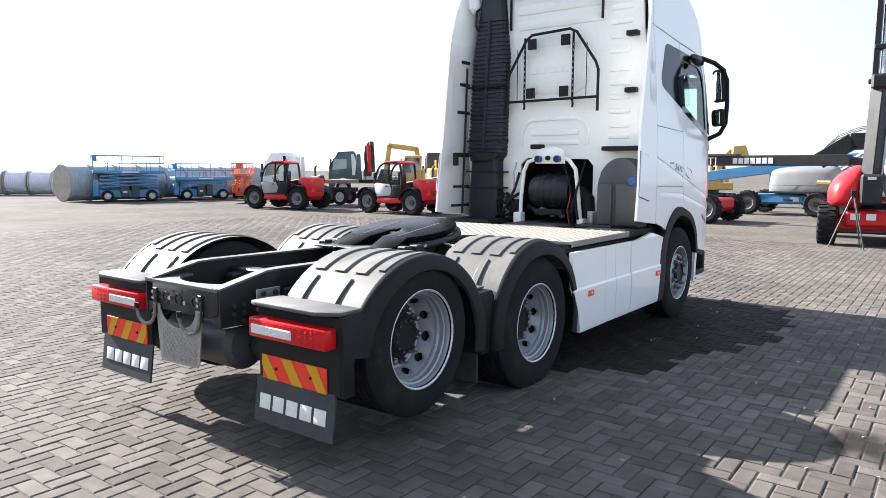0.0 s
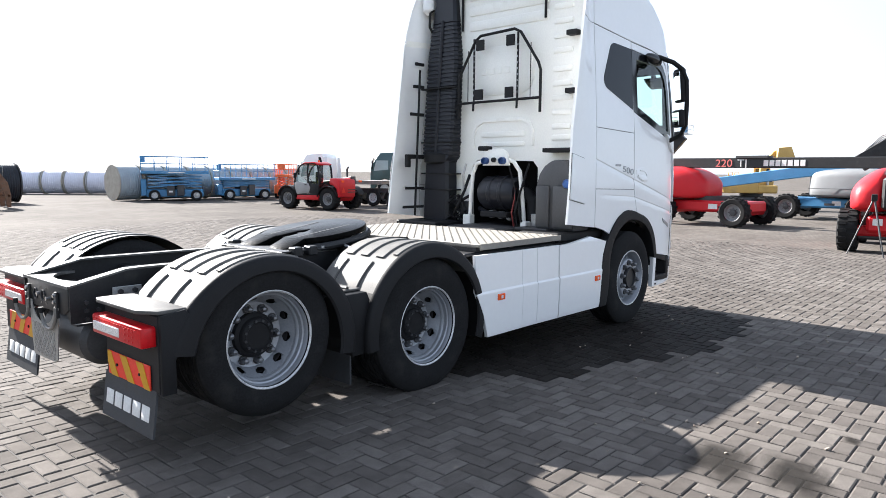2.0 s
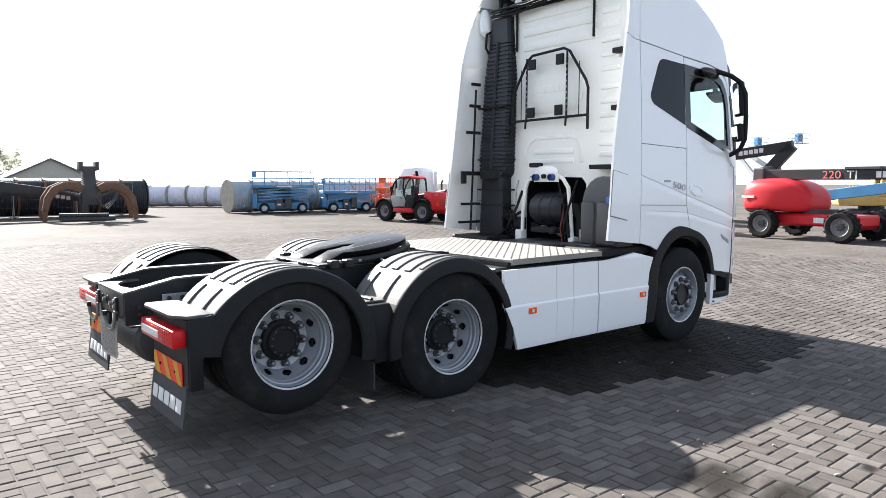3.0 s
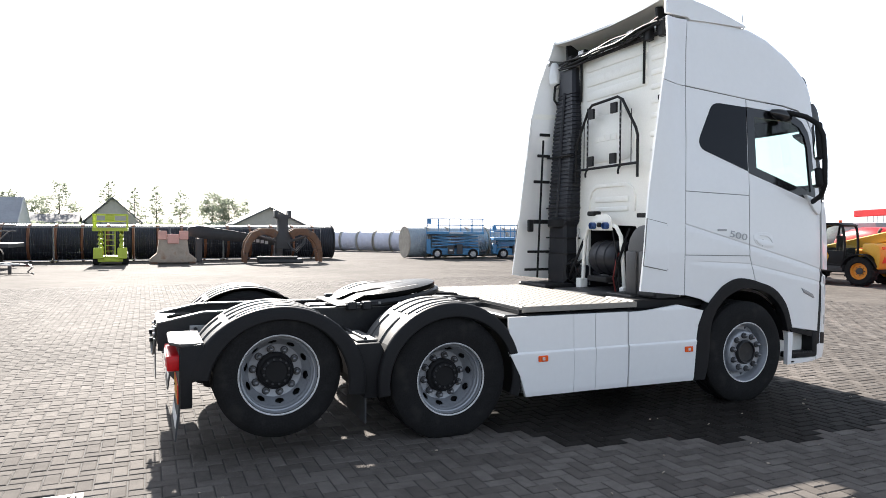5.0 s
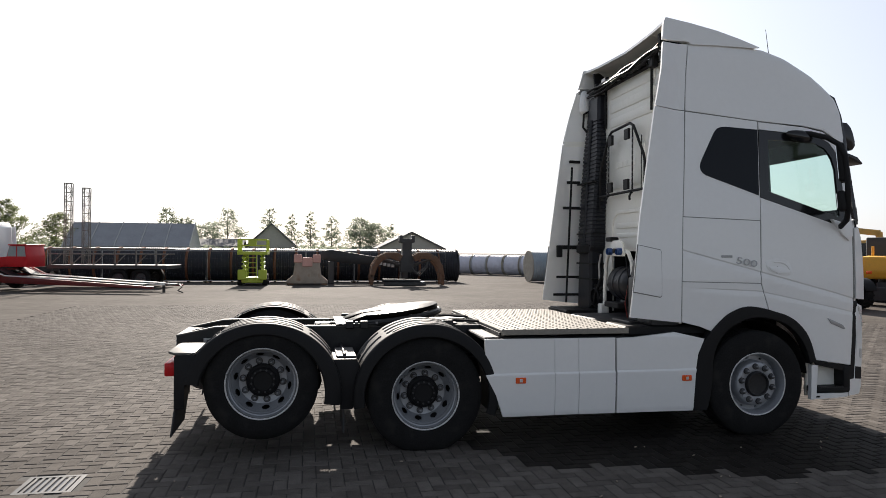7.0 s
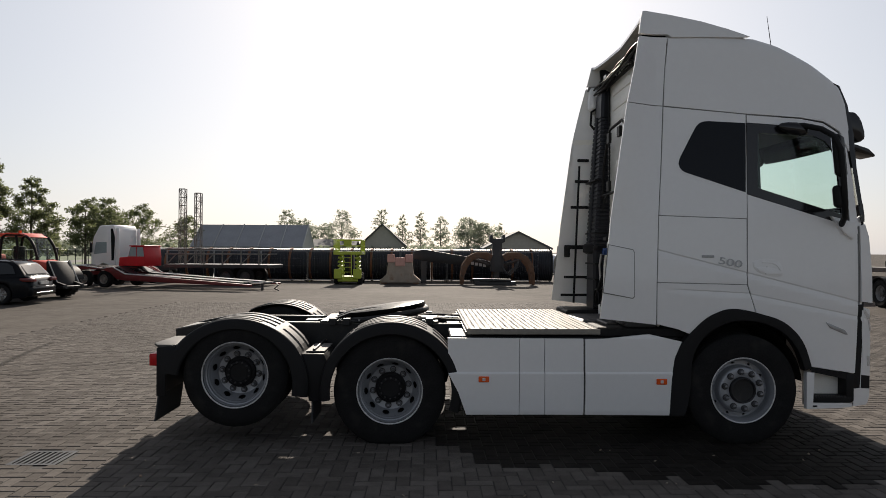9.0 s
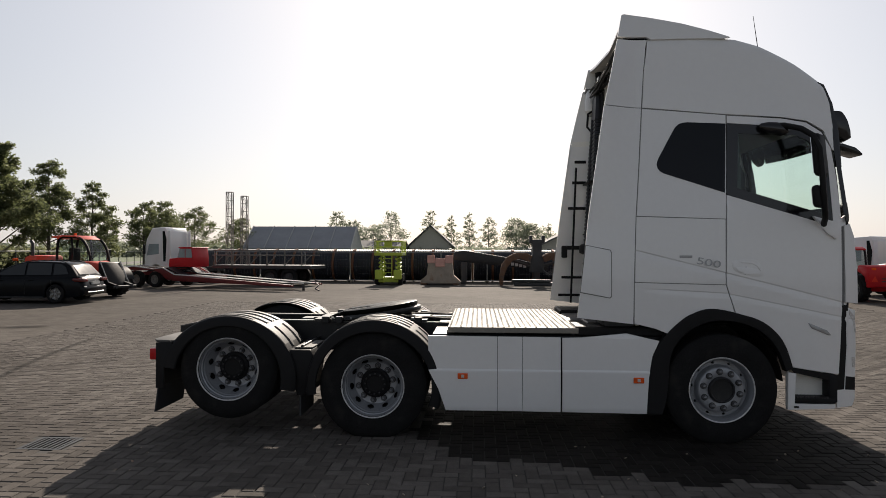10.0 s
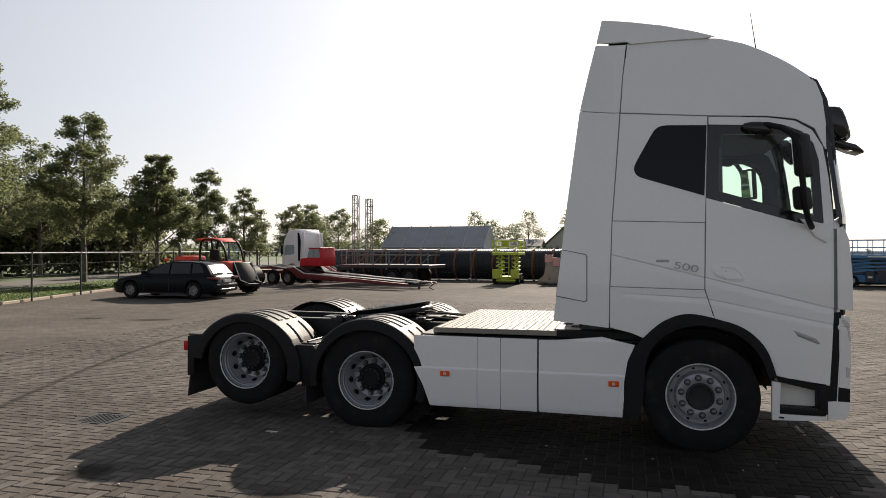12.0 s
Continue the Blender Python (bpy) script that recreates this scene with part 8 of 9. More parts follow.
bf = thing("boundary_fence", "dark green steel post and wire fence along the verge", "fence", at=(0, 0, 0))
for k in range(28):
    y = -8.5 + k * 3.43
    x = -14.1 - 0.312 * y
    part("post", rod(bmesh.new(), (x, y, 0.0), (x, y, 1.78), 0.035, seg=8), FENCE, bf)
x0, x1, y0, y1 = -14.1 + 0.312 * 8.5, -14.1 - 0.312 * 84.1, -8.5, 84.1
for z, r in ((1.72, 0.022), (1.3, 0.004), (0.9, 0.004), (0.5, 0.004), (0.12, 0.006)):
    part("rail" if z > 1.5 else "wire", rod(bmesh.new(), (x0, y0, z), (x1, y1, z), r, seg=6), STEEL if z > 1.5 else FENCE, bf)
# grass tufts on the verge
rnd = random.Random(3)
vs, fs = [], []
for k in range(16000):
    y = rnd.uniform(3, 46)
    x = kerb_x(y) - 0.15 - abs(rnd.gauss(0, 2.2))
    if kerb_x(y) - 9.5 < x < kerb_x(y) - 5.2:
        continue
    a, h, w = rnd.uniform(0, math.tau), rnd.uniform(0.02, 0.07), rnd.uniform(0.015, 0.04)
    dx, dy = math.cos(a) * w, math.sin(a) * w
    lx, ly = rnd.uniform(-0.06, 0.06), rnd.uniform(-0.06, 0.06)
    i = len(vs)
    vs += [(x - dx, y - dy, 0.05), (x + dx, y + dy, 0.05), (x + lx, y + ly, 0.06 + h)]
    fs.append((i, i + 1, i + 2))
me = bpy.data.meshes.new("grass")
me.from_pydata(vs, [], fs)
me.materials.append(GRASS_BLADE)
tagged(new("grass", me), "short mown grass on the verge", "grass", kind="stuff")


# ---- trees ----
def tree(at, h, spread, seed, leaves=2600, leaf=0.17, mat=LEAF, base=0.28, label="", airy=0.5, group="trees by the fence"):
    """Trunk, limbs that fork, and leaf clumps round the twig ends."""
    rnd = random.Random(seed)
    t = thing("tree", label or "slender ash tree with an open leafy crown", "tree", group, (at[0], at[1], 0.0))
    bm = bmesh.new()
    trunk = [Vector((0, 0, -0.05))]
    n = 8
    for k in range(1, n + 1):
        trunk.append(Vector((rnd.uniform(-0.03, 0.03) * h * 0.3 * k / n, rnd.uniform(-0.03, 0.03) * h * 0.3 * k / n, h * 0.92 * k / n)))
    def limb(a, b, r0, r1, seg=6):
        rod(bm, a, b, r0, r1, seg=seg, caps=False)
    r0 = h * 0.016
    for k in range(n):
        limb(trunk[k], trunk[k + 1], r0 * (1 - k / n) + 0.012, r0 * (1 - (k + 1) / n) + 0.012, 8)
    ends = []
    count = 30 if h > 5 else 12
    for k in range(count):
        f = base + (0.97 - base) * (k + rnd.random() * 0.7) / count
        i = min(n - 1, int(f * n))
        p = trunk[i].lerp(trunk[i + 1], f * n - i)
        ang = k * 2.4 + rnd.uniform(-0.4, 0.4)
        # crowns are widest a third of the way up and narrow towards the tip
        q_ = (f - base) / (1 - base)
        prof = min(1.0, 0.75 + 1.2 * q_) * (1.12 - 0.92 * q_)
        ln = spread * prof * rnd.uniform(0.65, 1.1)
        q = p + Vector((math.cos(ang) * ln * 0.6, math.sin(ang) * ln * 0.6, ln * rnd.uniform(0.25, 0.55)))
        q2 = q + Vector((math.cos(ang + rnd.uniform(-0.5, 0.5)) * ln * 0.45, math.sin(ang + rnd.uniform(-0.5, 0.5)) * ln * 0.45, ln * rnd.uniform(-0.05, 0.35)))
        limb(p, q, r0 * 0.35 * (1.2 - f), r0 * 0.2 * (1.2 - f))
        limb(q, q2, r0 * 0.2 * (1.2 - f), 0.008)
        ends += [(q2, prof, ln), (q.lerp(q2, 0.5), 0.9 * prof, ln), (q, 0.75 * prof, ln * 0.7)]
        for _ in range(3):
            w = q + Vector((rnd.uniform(-1, 1), rnd.uniform(-1, 1), rnd.uniform(-0.1, 0.9))) * ln * 0.4
            limb(q, w, r0 * 0.12, 0.006, 5)
            ends.append((w, 0.8 * prof, ln))
    ends.append((trunk[-1], 0.3, spread * 0.3))
    weights = [e[2] for e in ends]
    part("trunk", bm, BARK, t)
    vs, fs = [], []
    size = spread * airy * 0.4
    for k in range(leaves):
        c, s, _ = rnd.choices(ends, weights)[0]
        rr = size * (0.35 + 0.65 * s) * rnd.random() ** (1 / 2.2)
        d = Vector((rnd.gauss(0, 1), rnd.gauss(0, 1), rnd.gauss(0, 0.75))).normalized() * rr
        p = c + d - Vector((0, 0, 0.1 * rr))
        a = Vector((rnd.gauss(0, 1), rnd.gauss(0, 1), rnd.gauss(0, 0.6))).normalized()
        b = a.cross(Vector((rnd.gauss(0, 1), rnd.gauss(0, 1), rnd.gauss(0, 1)))).normalized()
        la, lb = leaf * rnd.uniform(0.6, 1.2), leaf * rnd.uniform(0.25, 0.5)
        i = len(vs)
        vs += [p - a * la, p + b * lb, p + a * la, p - b * lb]
        fs.append((i, i + 1, i + 2, i + 3))
    me = bpy.data.meshes.new("crown")
    me.from_pydata(vs, [], fs)
    me.materials.append(mat)
    ob = new("crown", me)
    ob.parent = t
    return t


for at, h, sp, seed, nl in (((-30.8, 21.6), 12.2, 2.3, 1, 6500), ((-26.2, 23.6), 9.6, 2.2, 2, 8600), ((-22.6, 25.0), 7.3, 1.75, 3, 9000), ((-29.0, 39.2), 8.2, 1.9, 4, 6500),
                            ((-28.2, 43.2), 7.2, 1.6, 5, 3400), ((-28.0, 45.0), 5.4, 1.0, 6, 1500), ((-34.6, 29.0), 9.0, 2.3, 7, 4800), ((-38.5, 22.0), 9.0, 3.0, 8, 3600), ((-36.0, 36.0), 8.0, 2.2, 21, 2600), ((-25.4, 14.6), 11.0, 2.7, 22, 4200), ((-34.0, 16.0), 12.0, 3.0, 23, 4200)):
    tree(at, h * 1.04, sp * 1.3, seed, int(nl * 2.3), 0.105, base=0.2)
for at, h, sp, seed, nl in (((-32.6, 60.2), 7.0, 2.1, 9, 3000), ((-33.0, 65.0), 7.5, 2.2, 10, 2400), ((-31.5, 70.0), 7.1, 2.4, 11, 2400), ((-31.2, 62.5), 6.4, 1.9, 12, 2000), ((-27.0, 72.0), 6.0, 2.2, 24, 1600)):
    tree(at, h, sp * 1.3, seed, int(nl * 2.0), 0.14, base=0.2)
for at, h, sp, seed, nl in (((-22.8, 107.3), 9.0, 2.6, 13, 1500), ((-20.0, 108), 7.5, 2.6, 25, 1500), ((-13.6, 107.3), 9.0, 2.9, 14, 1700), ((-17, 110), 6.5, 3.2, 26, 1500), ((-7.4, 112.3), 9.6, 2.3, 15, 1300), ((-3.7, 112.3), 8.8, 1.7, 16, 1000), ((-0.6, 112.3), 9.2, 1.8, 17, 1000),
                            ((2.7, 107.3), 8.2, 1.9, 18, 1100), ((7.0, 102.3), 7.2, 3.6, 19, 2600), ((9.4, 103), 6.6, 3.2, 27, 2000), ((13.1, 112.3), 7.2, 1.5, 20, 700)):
    tree(at, h, sp * 1.15, seed, int(nl * 1.2), 0.19, LEAF_HAZED, 0.2, "far slender tree behind the yard", group="far trees")


def hedge(name, pts, h, depth, n, leaf, mat, seed, label):
    """A thicket along a line: leaves over an uneven mass."""
    rnd = random.Random(seed)
    vs, fs = [], []
    for k in range(n):
        f = rnd.random() * (len(pts) - 1)
        i = int(f)
        x, y = (pts[i][j] + (pts[i + 1][j] - pts[i][j]) * (f - i) for j in (0, 1))
        top = h * (0.72 + 0.28 * noise.noise((x * 0.23, y * 0.23, seed)) + 0.15 * noise.noise((x * 0.9, y * 0.9, seed)))
        p = Vector((x + rnd.gauss(0, depth), y + rnd.gauss(0, depth), top * rnd.random() ** 0.6))
        a = Vector((rnd.gauss(0, 1), rnd.gauss(0, 1), rnd.gauss(0, 1))).normalized()
        b = a.cross(Vector((rnd.gauss(0, 1), rnd.gauss(0, 1), rnd.gauss(0, 1)))).normalized()
        la, lb = leaf * rnd.uniform(0.6, 1.3), leaf * rnd.uniform(0.3, 0.6)
        i = len(vs)
        vs += [p - a * la, p + b * lb, p + a * la, p - b * lb]
        fs.append((i, i + 1, i + 2, i + 3))
    me = bpy.data.meshes.new(name)
    me.from_pydata(vs, [], fs)
    me.materials.append(mat)
    return tagged(new(name, me), label, "bushes", kind="stuff")


hedge("thicket", [(-46, -6), (-43, 14), (-40.5, 25), (-38.5, 33), (-36.3, 40.5)], 6.4, 1.5, 44000, 0.24, LEAF_DARK, 31, "dark thicket of bushes behind the footpath")
hedge("verge_bushes", [(-36.2, 41.0), (-34.6, 45.0), (-33.0, 48.5)], 2.3, 0.9, 5200, 0.2, LEAF_DARK, 34, "low dark bushes beyond the footpath")
hedge("far_woods", [(-260, 200), (-120, 190), (-60, 175), (-30, 185)], 5.0, 3.0, 9000, 0.9, LEAF_HAZED, 32, "distant line of woods on the horizon")
hedge("low_bushes", [(-24, 95), (-10, 99), (4, 96), (10, 98)], 3.2, 1.5, 5000, 0.3, LEAF_HAZED, 33, "low bushes between the far trees")

# ---- tent hall and houses far behind ----
hall = thing("tent_hall", "long grey sheeted storage tent with a ridged roof", "hall", at=(-19.2, 68.3, 0), turn=0)
hall.scale = (0.76, 0.76, 0.835)
prof = [(0, 0), (0, 2.6), (5.0, 5.6), (10, 2.6), (10, 0)]
part("sheet_cover", prism(bmesh.new(), prof, -8.0, 8.0, "x"), TENT, hall)
for k in range(6):
    x = -8.02 + k * 3.2
    part("rib", tube(bmesh.new(), [(x, -0.04, 0.0), (x, -0.04, 2.62), (x, 5.0, 5.66), (x, 10.04, 2.6)], 0.07, 6), GREY, hall)


def house(at, turn, w, d, eave, ridge, label):
    t = thing("house", label, "house", "far houses", (*at, 0), turn)
    part("wall_shell", prism(bmesh.new(), [(-w / 2, 0), (-w / 2, eave), (0, ridge - 0.2), (w / 2, eave), (w / 2, 0)], 0, d), WALL_PALE, t)
    for s in (-1, 1):
        part("roof_slope", prism(bmesh.new(), [(0, ridge), (0, ridge - 0.2), (s * (w / 2 + 0.5), eave - 0.35), (s * (w / 2 + 0.5), eave - 0.12)], -0.4, d + 0.4), ROOF_DARK, t)
    for x in (-w / 4, w / 4):
        part("window", bx(x - 0.5, x + 0.5, -0.03, 0.02, 1.0, 2.2), CAR_GLASS, t)
    part("door", bx(-0.45, 0.45, -0.03, 0.02, 0.0, 2.05), ROOF_DARK, t)
    return t


house((-6.3, 97.3), 0, 6.5, 9, 2.6, 5.9, "dark-roofed farmhouse with steep gable")
house((13.0, 87.4), 0, 8.5, 9, 2.4, 4.6, "low dark-roofed barn with wide gable")
house((-11.0, 104.0), 90, 6.0, 8, 2.6, 3.6, "pale low shed beside the trees")

# ---- drain grate in the paving ----
dr = thing("drain_grate", "square cast iron drain grate set in the pavers", "drain", at=(-2.87, -1.60, -0.006))
bm = bmesh.new()
for x0, x1, y0, y1 in ((-0.2, 0.2, -0.2, -0.165), (-0.2, 0.2, 0.165, 0.2), (-0.2, -0.165, -0.165, 0.165), (0.165, 0.2, -0.165, 0.165)):
    box(bm, x0, x1, y0, y1, 0.0, 0.008)
part("frame", bm, FRAME, dr)
for k in range(7):
    x = -0.14 + k * 0.0467
    part("bar", bx(x - 0.011, x + 0.011, -0.165, 0.165, 0.0, 0.007), FRAME, dr)
part("shaft", bx(-0.165, 0.165, -0.165, 0.165, -0.0004, 0.0008), BLACK_GLOSS, dr)

# ---- ground: herringbone pavers, laid square to the parked truck ----
def paver_material(name, random_from, darker=0.0):
    m = bpy.data.materials.new(name)
    m.use_nodes = True
    n, l = m.node_tree.nodes, m.node_tree.links
    b = n["Principled BSDF"]
    geo = n.new("ShaderNodeNewGeometry")
    pos = geo.outputs["Position"]
    if random_from == "island":
        rnd = geo.outputs["Random Per Island"]
    else:
        rnd = n.new("ShaderNodeObjectInfo").outputs["Random"]
    ramp = n.new("ShaderNodeValToRGB")
    e = ramp.color_ramp.elements
    e[0].position, e[0].color = 0.0, (0.090, 0.081, 0.074, 1)
    e[1].position, e[1].color = 1.0, (0.138, 0.125, 0.114, 1)
    mid = e.new(0.5)
    mid.color = (0.110, 0.099, 0.090, 1)
    l.new(rnd, ramp.inputs[0])
    big, mid_n, fine = (n.new("ShaderNodeTexNoise") for _ in range(3))
    for t, s, d in ((big, 0.35, 5), (mid_n, 9, 4), (fine, 170, 3)):
        t.inputs["Scale"].default_value, t.inputs["Detail"].default_value = s, d
        l.new(pos, t.inputs["Vector"])
    def scaled(src, fac, lo, hi, a=0.35, c=0.65):
        r = n.new("ShaderNodeMapRange")
        r.inputs["From Min"].default_value, r.inputs["From Max"].default_value = a, c
        r.inputs["To Min"].default_value, r.inputs["To Max"].default_value = lo, hi
        l.new(fac, r.inputs["Value"])
        v = n.new("ShaderNodeVectorMath")
        v.operation = "SCALE"
        l.new(src, v.inputs[0])
        l.new(r.outputs[0], v.inputs["Scale"])
        return v.outputs[0]
    c = scaled(ramp.outputs[0], big.outputs["Fac"], 0.84, 1.12)
    c = scaled(c, mid_n.outputs["Fac"], 0.88, 1.1)
    c = scaled(c, fine.outputs["Fac"], 0.8, 1.18)
    if darker:
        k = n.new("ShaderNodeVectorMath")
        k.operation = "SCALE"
        k.inputs["Scale"].default_value = 1 - darker
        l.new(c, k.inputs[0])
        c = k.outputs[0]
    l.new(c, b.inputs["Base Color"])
    b.inputs["Roughness"].default_value = 0.75 if not darker else 0.6
    b.inputs["Specular IOR Level"].default_value = 0.02
    bp = n.new("ShaderNodeBump")
    bp.inputs["Strength"].default_value, bp.inputs["Distance"].default_value = 0.35, 0.003
    l.new(fine.outputs["Fac"], bp.inputs["Height"])
    l.new(bp.outputs[0], b.inputs["Normal"])
    return m


PAVER = paver_material("concrete_paver", "island")
PAVER_ONE = paver_material("concrete_paver_single", "object")
PAVER_DARKER = paver_material("darker_paver", "island", 0.8)
JOINT = material("joint_sand", (0.030, 0.028, 0.026), 0.95, var=0.3, scale=2, fine=80, bump=0.1)


def far_paving():
    """Paving too far off to tell its stones apart: stone colour with a faint grid of joints, and dusty stains."""
    m = bpy.data.materials.new("distant_paving")
    m.use_nodes = True
    n, l = m.node_tree.nodes, m.node_tree.links
    b = n["Principled BSDF"]
    geo = n.new("ShaderNodeNewGeometry")
    br = n.new("ShaderNodeTexBrick")
    br.inputs["Scale"].default_value = 1.0
    br.inputs["Brick Width"].default_value, br.inputs["Row Height"].default_value = 0.21, 0.105
    br.inputs["Mortar Size"].default_value = 0.007
    br.inputs["Color1"].default_value = (0.106, 0.095, 0.085, 1)
    br.inputs["Color2"].default_value = (0.126, 0.114, 0.103, 1)
    br.inputs["Mortar"].default_value = (0.075, 0.070, 0.065, 1)
    l.new(geo.outputs["Position"], br.inputs["Vector"])
    big, mid = n.new("ShaderNodeTexNoise"), n.new("ShaderNodeTexNoise")
    for t, s in ((big, 0.3), (mid, 2.2)):
        t.inputs["Scale"].default_value, t.inputs["Detail"].default_value = s, 6
        l.new(geo.outputs["Position"], t.inputs["Vector"])
    c = br.outputs["Color"]
    for t, lo, hi in ((big, 0.82, 1.12), (mid, 0.88, 1.1)):
        r = n.new("ShaderNodeMapRange")
        r.inputs["From Min"].default_value, r.inputs["From Max"].default_value = 0.35, 0.65
        r.inputs["To Min"].default_value, r.inputs["To Max"].default_value = lo, hi
        l.new(t.outputs["Fac"], r.inputs["Value"])
        v = n.new("ShaderNodeVectorMath")
        v.operation = "SCALE"
        l.new(c, v.inputs[0])
        l.new(r.outputs[0], v.inputs["Scale"])
        c = v.outputs[0]
    l.new(c, b.inputs["Base Color"])
    b.inputs["Roughness"].default_value = 0.8
    b.inputs["Specular IOR Level"].default_value = 0.02
    return m


U = 0.105                                   # half a paver's length
X0, X1, Y0, Y1 = -8.0, 13.0, -9.0, 16.0      # laid stone by stone
# outline of the darker pavers
DARK_AREA = [(0.3, 1.0), (0.4, -1.2), (0.56, -1.36), (0.71, -1.70), (1.03, -1.86), (1.63, -1.92), (2.24, -2.21), (2.5, -2.44), (2.84, -2.26), (3.26, -2.36), (3.88, -2.28), (4.2, -2.2), (4.42, -1.6), (4.42, -0.6), (4.2, 0.9)]


def inside(p, poly):
    x, y = p
    hit = False
    for i in range(len(poly)):
        (ax, ay), (bx_, by) = poly[i - 1], poly[i]
        if (ay > y) != (by > y) and x < (bx_ - ax) * (y - ay) / (by - ay) + ax:
            hit = not hit
    return hit


DRAIN = (-3.08, -2.66, -1.80, -1.40)


def pavers():
    """The corner, size and run of every stone."""
    for i in range(math.floor(X0 / U), math.ceil(X1 / U)):
        for j in range(math.floor(Y0 / U), math.ceil(Y1 / U)):
            k = (i - j) % 4
            if k == 0:
                yield i * U, j * U, 2 * U, U
            elif k == 3:
                yield i * U, j * U, U, 2 * U


rnd = random.Random(11)
sets = {"plain": ([], []), "darker": ([], [])}
singles = []
for x, y, w, h in pavers():
    cx, cy = x + w / 2, y + h / 2
    if DRAIN[0] < cx < DRAIN[1] and DRAIN[2] < cy < DRAIN[3]:
        continue
    near = -2.9 < cx < 0.6 and -4.6 < cy < -2.72
    if near and len(singles) < 300:
        singles.append((cx, cy, w > h, rnd.uniform(-0.002, 0.002), rnd.uniform(-0.35, 0.35)))
        continue
    vs, fs = sets["darker" if inside((cx + rnd.gauss(0, 0.045), cy + rnd.gauss(0, 0.045)), DARK_AREA) else "plain"]
    g, c = 0.0036, 0.0075
    z = rnd.uniform(-0.002, 0.002)
    tx, ty = rnd.uniform(-0.006, 0.006), rnd.uniform(-0.006, 0.006)
    k = len(vs)
    for q, dz in ((g, -0.010), (g, -0.004), (g + c, 0.0)):
        for px, py in ((x + q, y + q), (x + w - q, y + q), (x + w - q, y + h - q), (x + q, y + h - q)):
            vs.append((px, py, z + dz + (px - cx) * tx + (py - cy) * ty))
    for r in (0, 4):
        for e in range(4):
            fs.append((k + r + e, k + r + (e + 1) % 4, k + r + 4 + (e + 1) % 4, k + r + 4 + e))
    fs.append((k + 8, k + 9, k + 10, k + 11))

ground = new("ground", bpy.data.meshes.new("ground"))
ground.data.from_pydata([(-1500, -1500, -0.0085), (1500, -1500, -0.0085), (1500, 1500, -0.0085), (-1500, 1500, -0.0085)], [], [(0, 1, 2, 3)])
ground.data.materials.append(far_paving())
tagged(ground, "pale paved yard reaching to the horizon", "ground", kind="structure")
bed = part("paving_bed", bx(X0 - 0.02, X1 + 0.02, Y0 - 0.02, Y1 + 0.02, -0.0082, -0.0062), JOINT, None)
tagged(bed, "dark jointing sand under the pavers", "ground", kind="structure")
for name, mat in (("plain", PAVER), ("darker", PAVER_DARKER)):
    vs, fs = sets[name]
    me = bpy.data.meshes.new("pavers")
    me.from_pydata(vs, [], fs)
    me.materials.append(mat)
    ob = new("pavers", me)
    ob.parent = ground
    tagged(ob, "grey herringbone concrete pavers" if name == "plain" else "darker pavers under the truck", kind="stuff")


def stone_mesh():
    me = bpy.data.meshes.new("paver")
    vs, fs = [], []
    w, h, g, c = 2 * U, U, 0.0042, 0.008
    for q, dz in ((g, -0.010), (g, -0.004), (g + c, 0.0)):
        vs += [(-w / 2 + q, -h / 2 + q, dz), (w / 2 - q, -h / 2 + q, dz), (w / 2 - q, h / 2 - q, dz), (-w / 2 + q, h / 2 - q, dz)]
    for r in (0, 4):
        for e in range(4):
            fs.append((r + e, r + (e + 1) % 4, r + 4 + (e + 1) % 4, r + 4 + e))
    fs.append((8, 9, 10, 11))
    me.from_pydata(vs, [], fs)
    me.materials.append(PAVER_ONE)
    return me


stone = stone_mesh()
for cx, cy, flat, z, tilt in singles:
    ob = new("paver", stone)
    ob.parent = ground
    ob.matrix_basis = pose(cx, cy, z, tilt, 0, 0 if flat else 90)


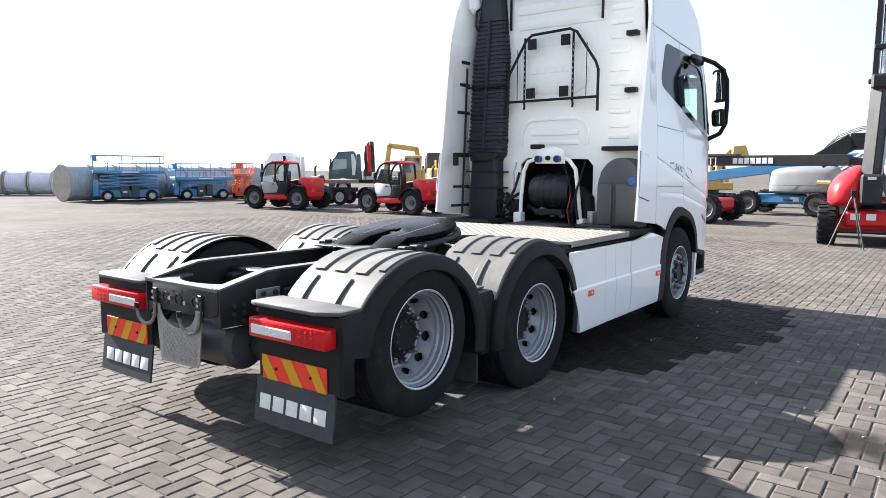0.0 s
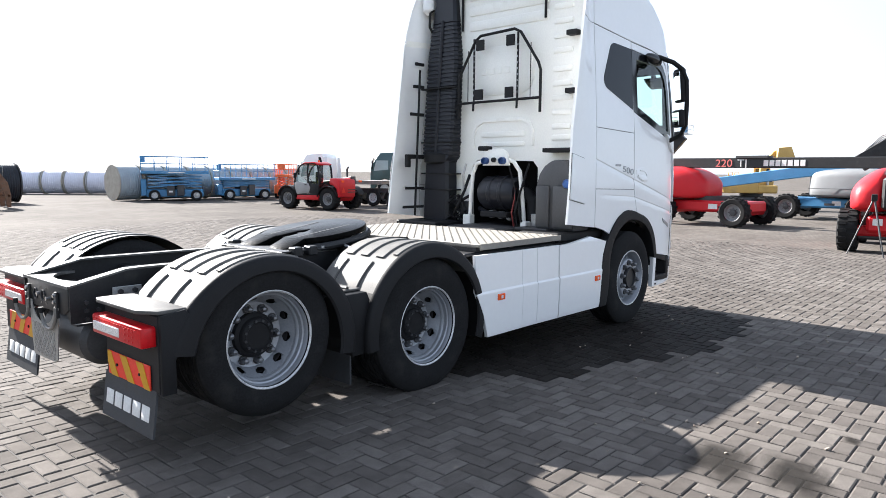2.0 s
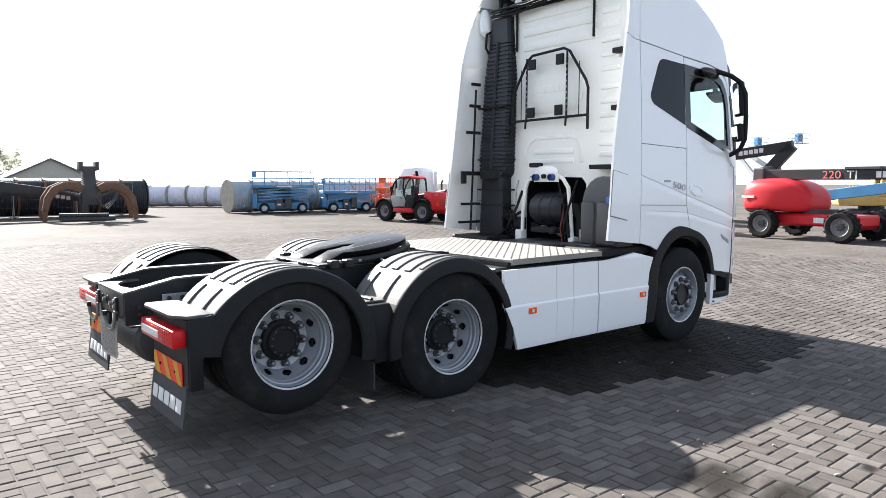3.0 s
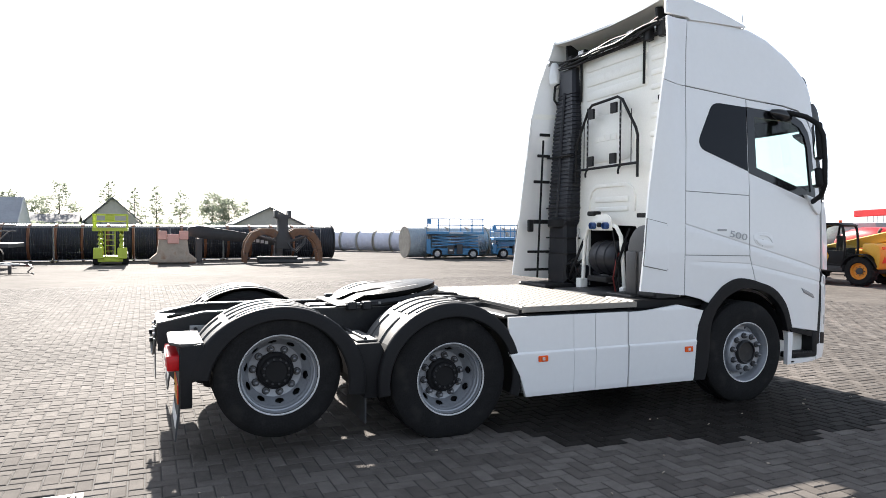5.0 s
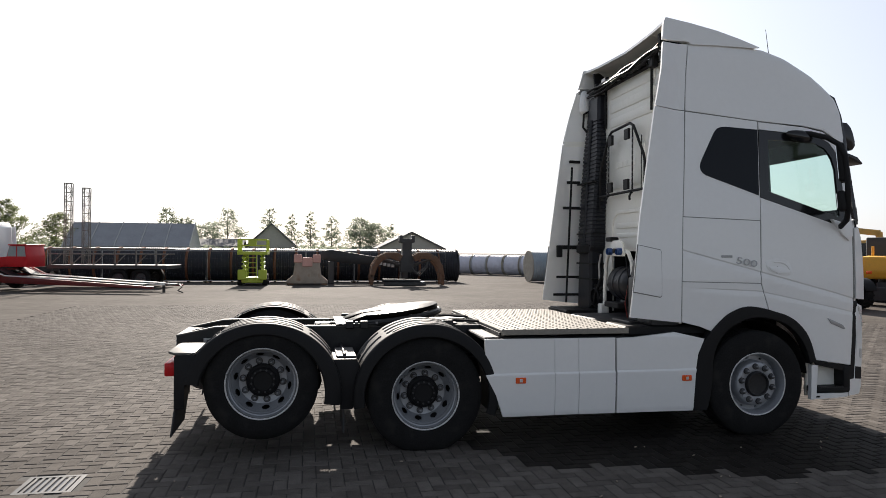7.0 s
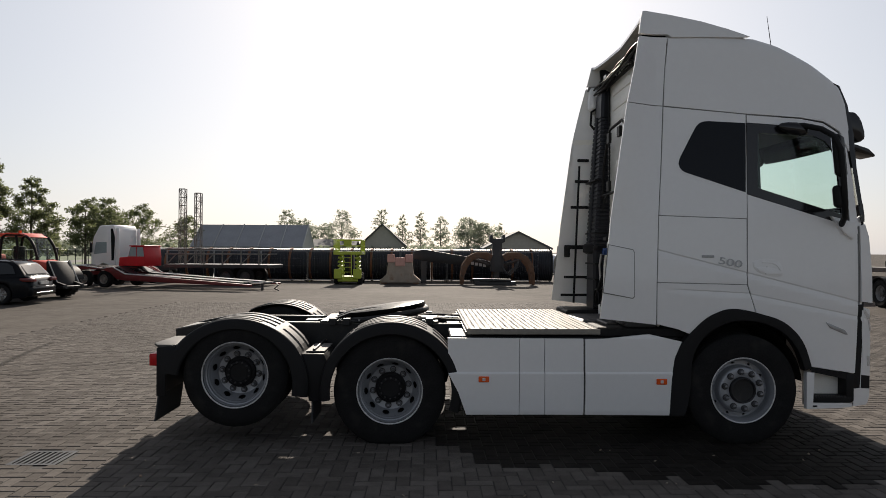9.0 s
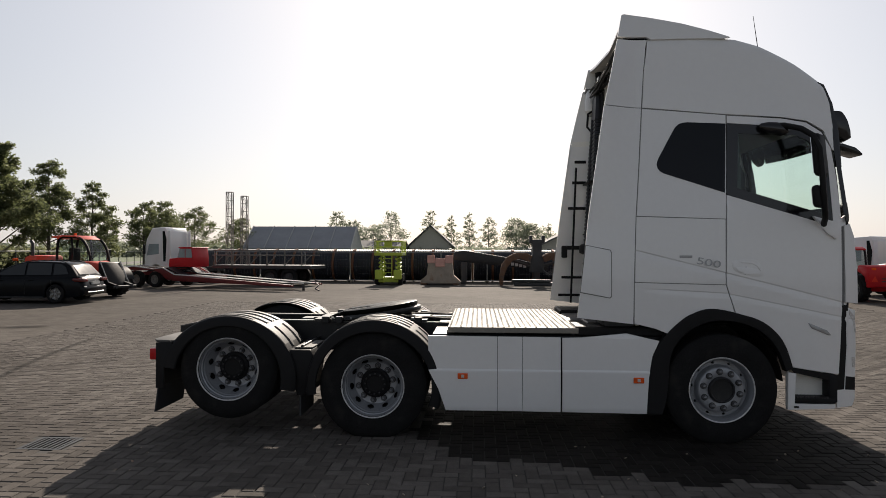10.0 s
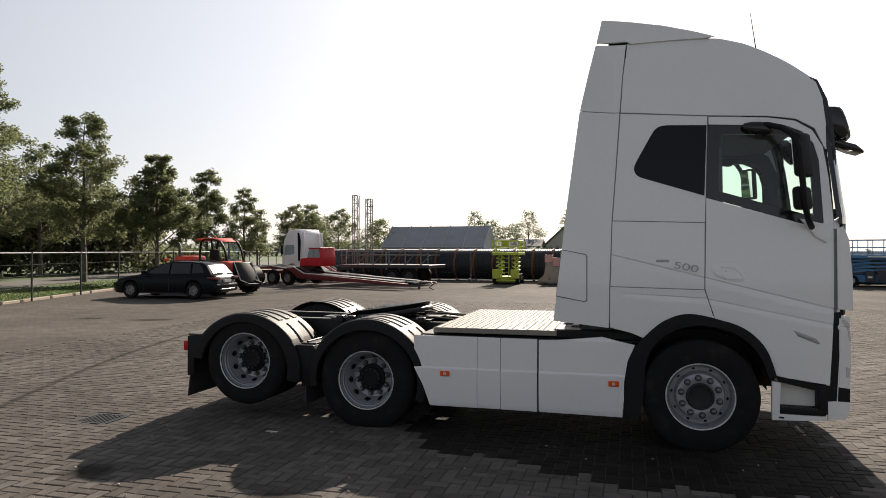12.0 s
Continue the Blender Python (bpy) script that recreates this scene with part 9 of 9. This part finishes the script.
# ---- stains, tyre mark and grit on the paving ----
def stain_material(name, dark, cover, scale):
    """A soaked mark: dark over what lies below, breaking up towards its rim."""
    m = bpy.data.materials.new(name)
    m.use_nodes = True
    n, l = m.node_tree.nodes, m.node_tree.links
    b = n["Principled BSDF"]
    b.inputs["Base Color"].default_value = (*dark, 1)
    b.inputs["Roughness"].default_value, b.inputs["Specular IOR Level"].default_value = 0.8, 0.1
    co, ln, no, ad, rg, tr, mx = (n.new(k) for k in ("ShaderNodeTexCoord", "ShaderNodeVectorMath", "ShaderNodeTexNoise", "ShaderNodeMath", "ShaderNodeMapRange", "ShaderNodeBsdfTransparent", "ShaderNodeMixShader"))
    ln.operation, ad.operation = "LENGTH", "MULTIPLY_ADD"
    no.inputs["Scale"].default_value, no.inputs["Detail"].default_value = scale, 5
    ad.inputs[1].default_value = 0.9
    rg.inputs["From Min"].default_value, rg.inputs["From Max"].default_value = 1.25, 0.75
    rg.inputs["To Min"].default_value, rg.inputs["To Max"].default_value = 0.0, cover
    l.new(co.outputs["Object"], ln.inputs[0])
    l.new(co.outputs["Object"], no.inputs["Vector"])
    l.new(no.outputs["Fac"], ad.inputs[0])
    l.new(ln.outputs["Value"], ad.inputs[2])
    l.new(ad.outputs[0], rg.inputs["Value"])
    l.new(rg.outputs[0], mx.inputs[0])
    l.new(tr.outputs[0], mx.inputs[1])
    l.new(b.outputs[0], mx.inputs[2])
    l.new(mx.outputs[0], n["Material Output"].inputs["Surface"])
    return m


STAIN = stain_material("oil_stain", (0.02, 0.018, 0.016), 0.7, 2.2)
STAINS = ((0.15, -3.33, 0.42, 0.26), (0.22, -3.73, 0.40, 0.22), (-1.66, -3.12, 0.36, 0.26), (1.0, -3.84, 0.1, 0.06), (-9.4, 7.67, 0.9, 0.35), (-11.2, 7.5, 0.6, 0.3), (4.9, -5.2, 0.3, 0.2))
for x, y, rx, ry in STAINS:
    bm = bmesh.new()
    bmesh.ops.create_circle(bm, cap_ends=True, segments=32, radius=1.0)
    ob = part("oil_stain", bm, STAIN, None)
    ob.matrix_basis = pose(x, y, 0.005, 0, 0, 20) @ Matrix.Diagonal((rx, ry, 1, 1))
    tagged(ob, "dark oil stain soaked into the pavers", "stain", kind="stuff")
MARK = stain_material("tyre_rubber_mark", (0.02, 0.019, 0.018), 0.42, 6.0)
for k in range(26):
    t = k / 25
    x, y = -4.15 - 3.6 * t + 1.1 * t * t, -2.0 + 7.6 * t
    bm = bmesh.new()
    bmesh.ops.create_circle(bm, cap_ends=True, segments=16, radius=1.0)
    ob = part("tyre_mark", bm, MARK, None)
    ob.matrix_basis = pose(x, y, 0.005 + 0.0002 * (k % 3), 0, 0, -66) @ Matrix.Diagonal((0.3, 0.1, 1, 1))
    tagged(ob, "curved black tyre mark across the pavers", "tyre mark", kind="stuff")
rnd = random.Random(77)
bm = bmesh.new()
for k in range(150):
    x, y, r = rnd.uniform(-4.5, 6.0), rnd.uniform(-6.5, -1.4), rnd.uniform(0.004, 0.011)
    m = pose(x, y, 0.003 + r * 0.4, rnd.uniform(0, 40), rnd.uniform(0, 40), rnd.uniform(0, 360)) @ Matrix.Diagonal((1.6, 1.0, 0.6, 1))
    bmesh.ops.create_icosphere(bm, subdivisions=1, radius=r, matrix=m)
tagged(part("grit", bm, CONCRETE, None), "scattered pale grit and chips on the pavers", "grit", kind="stuff")
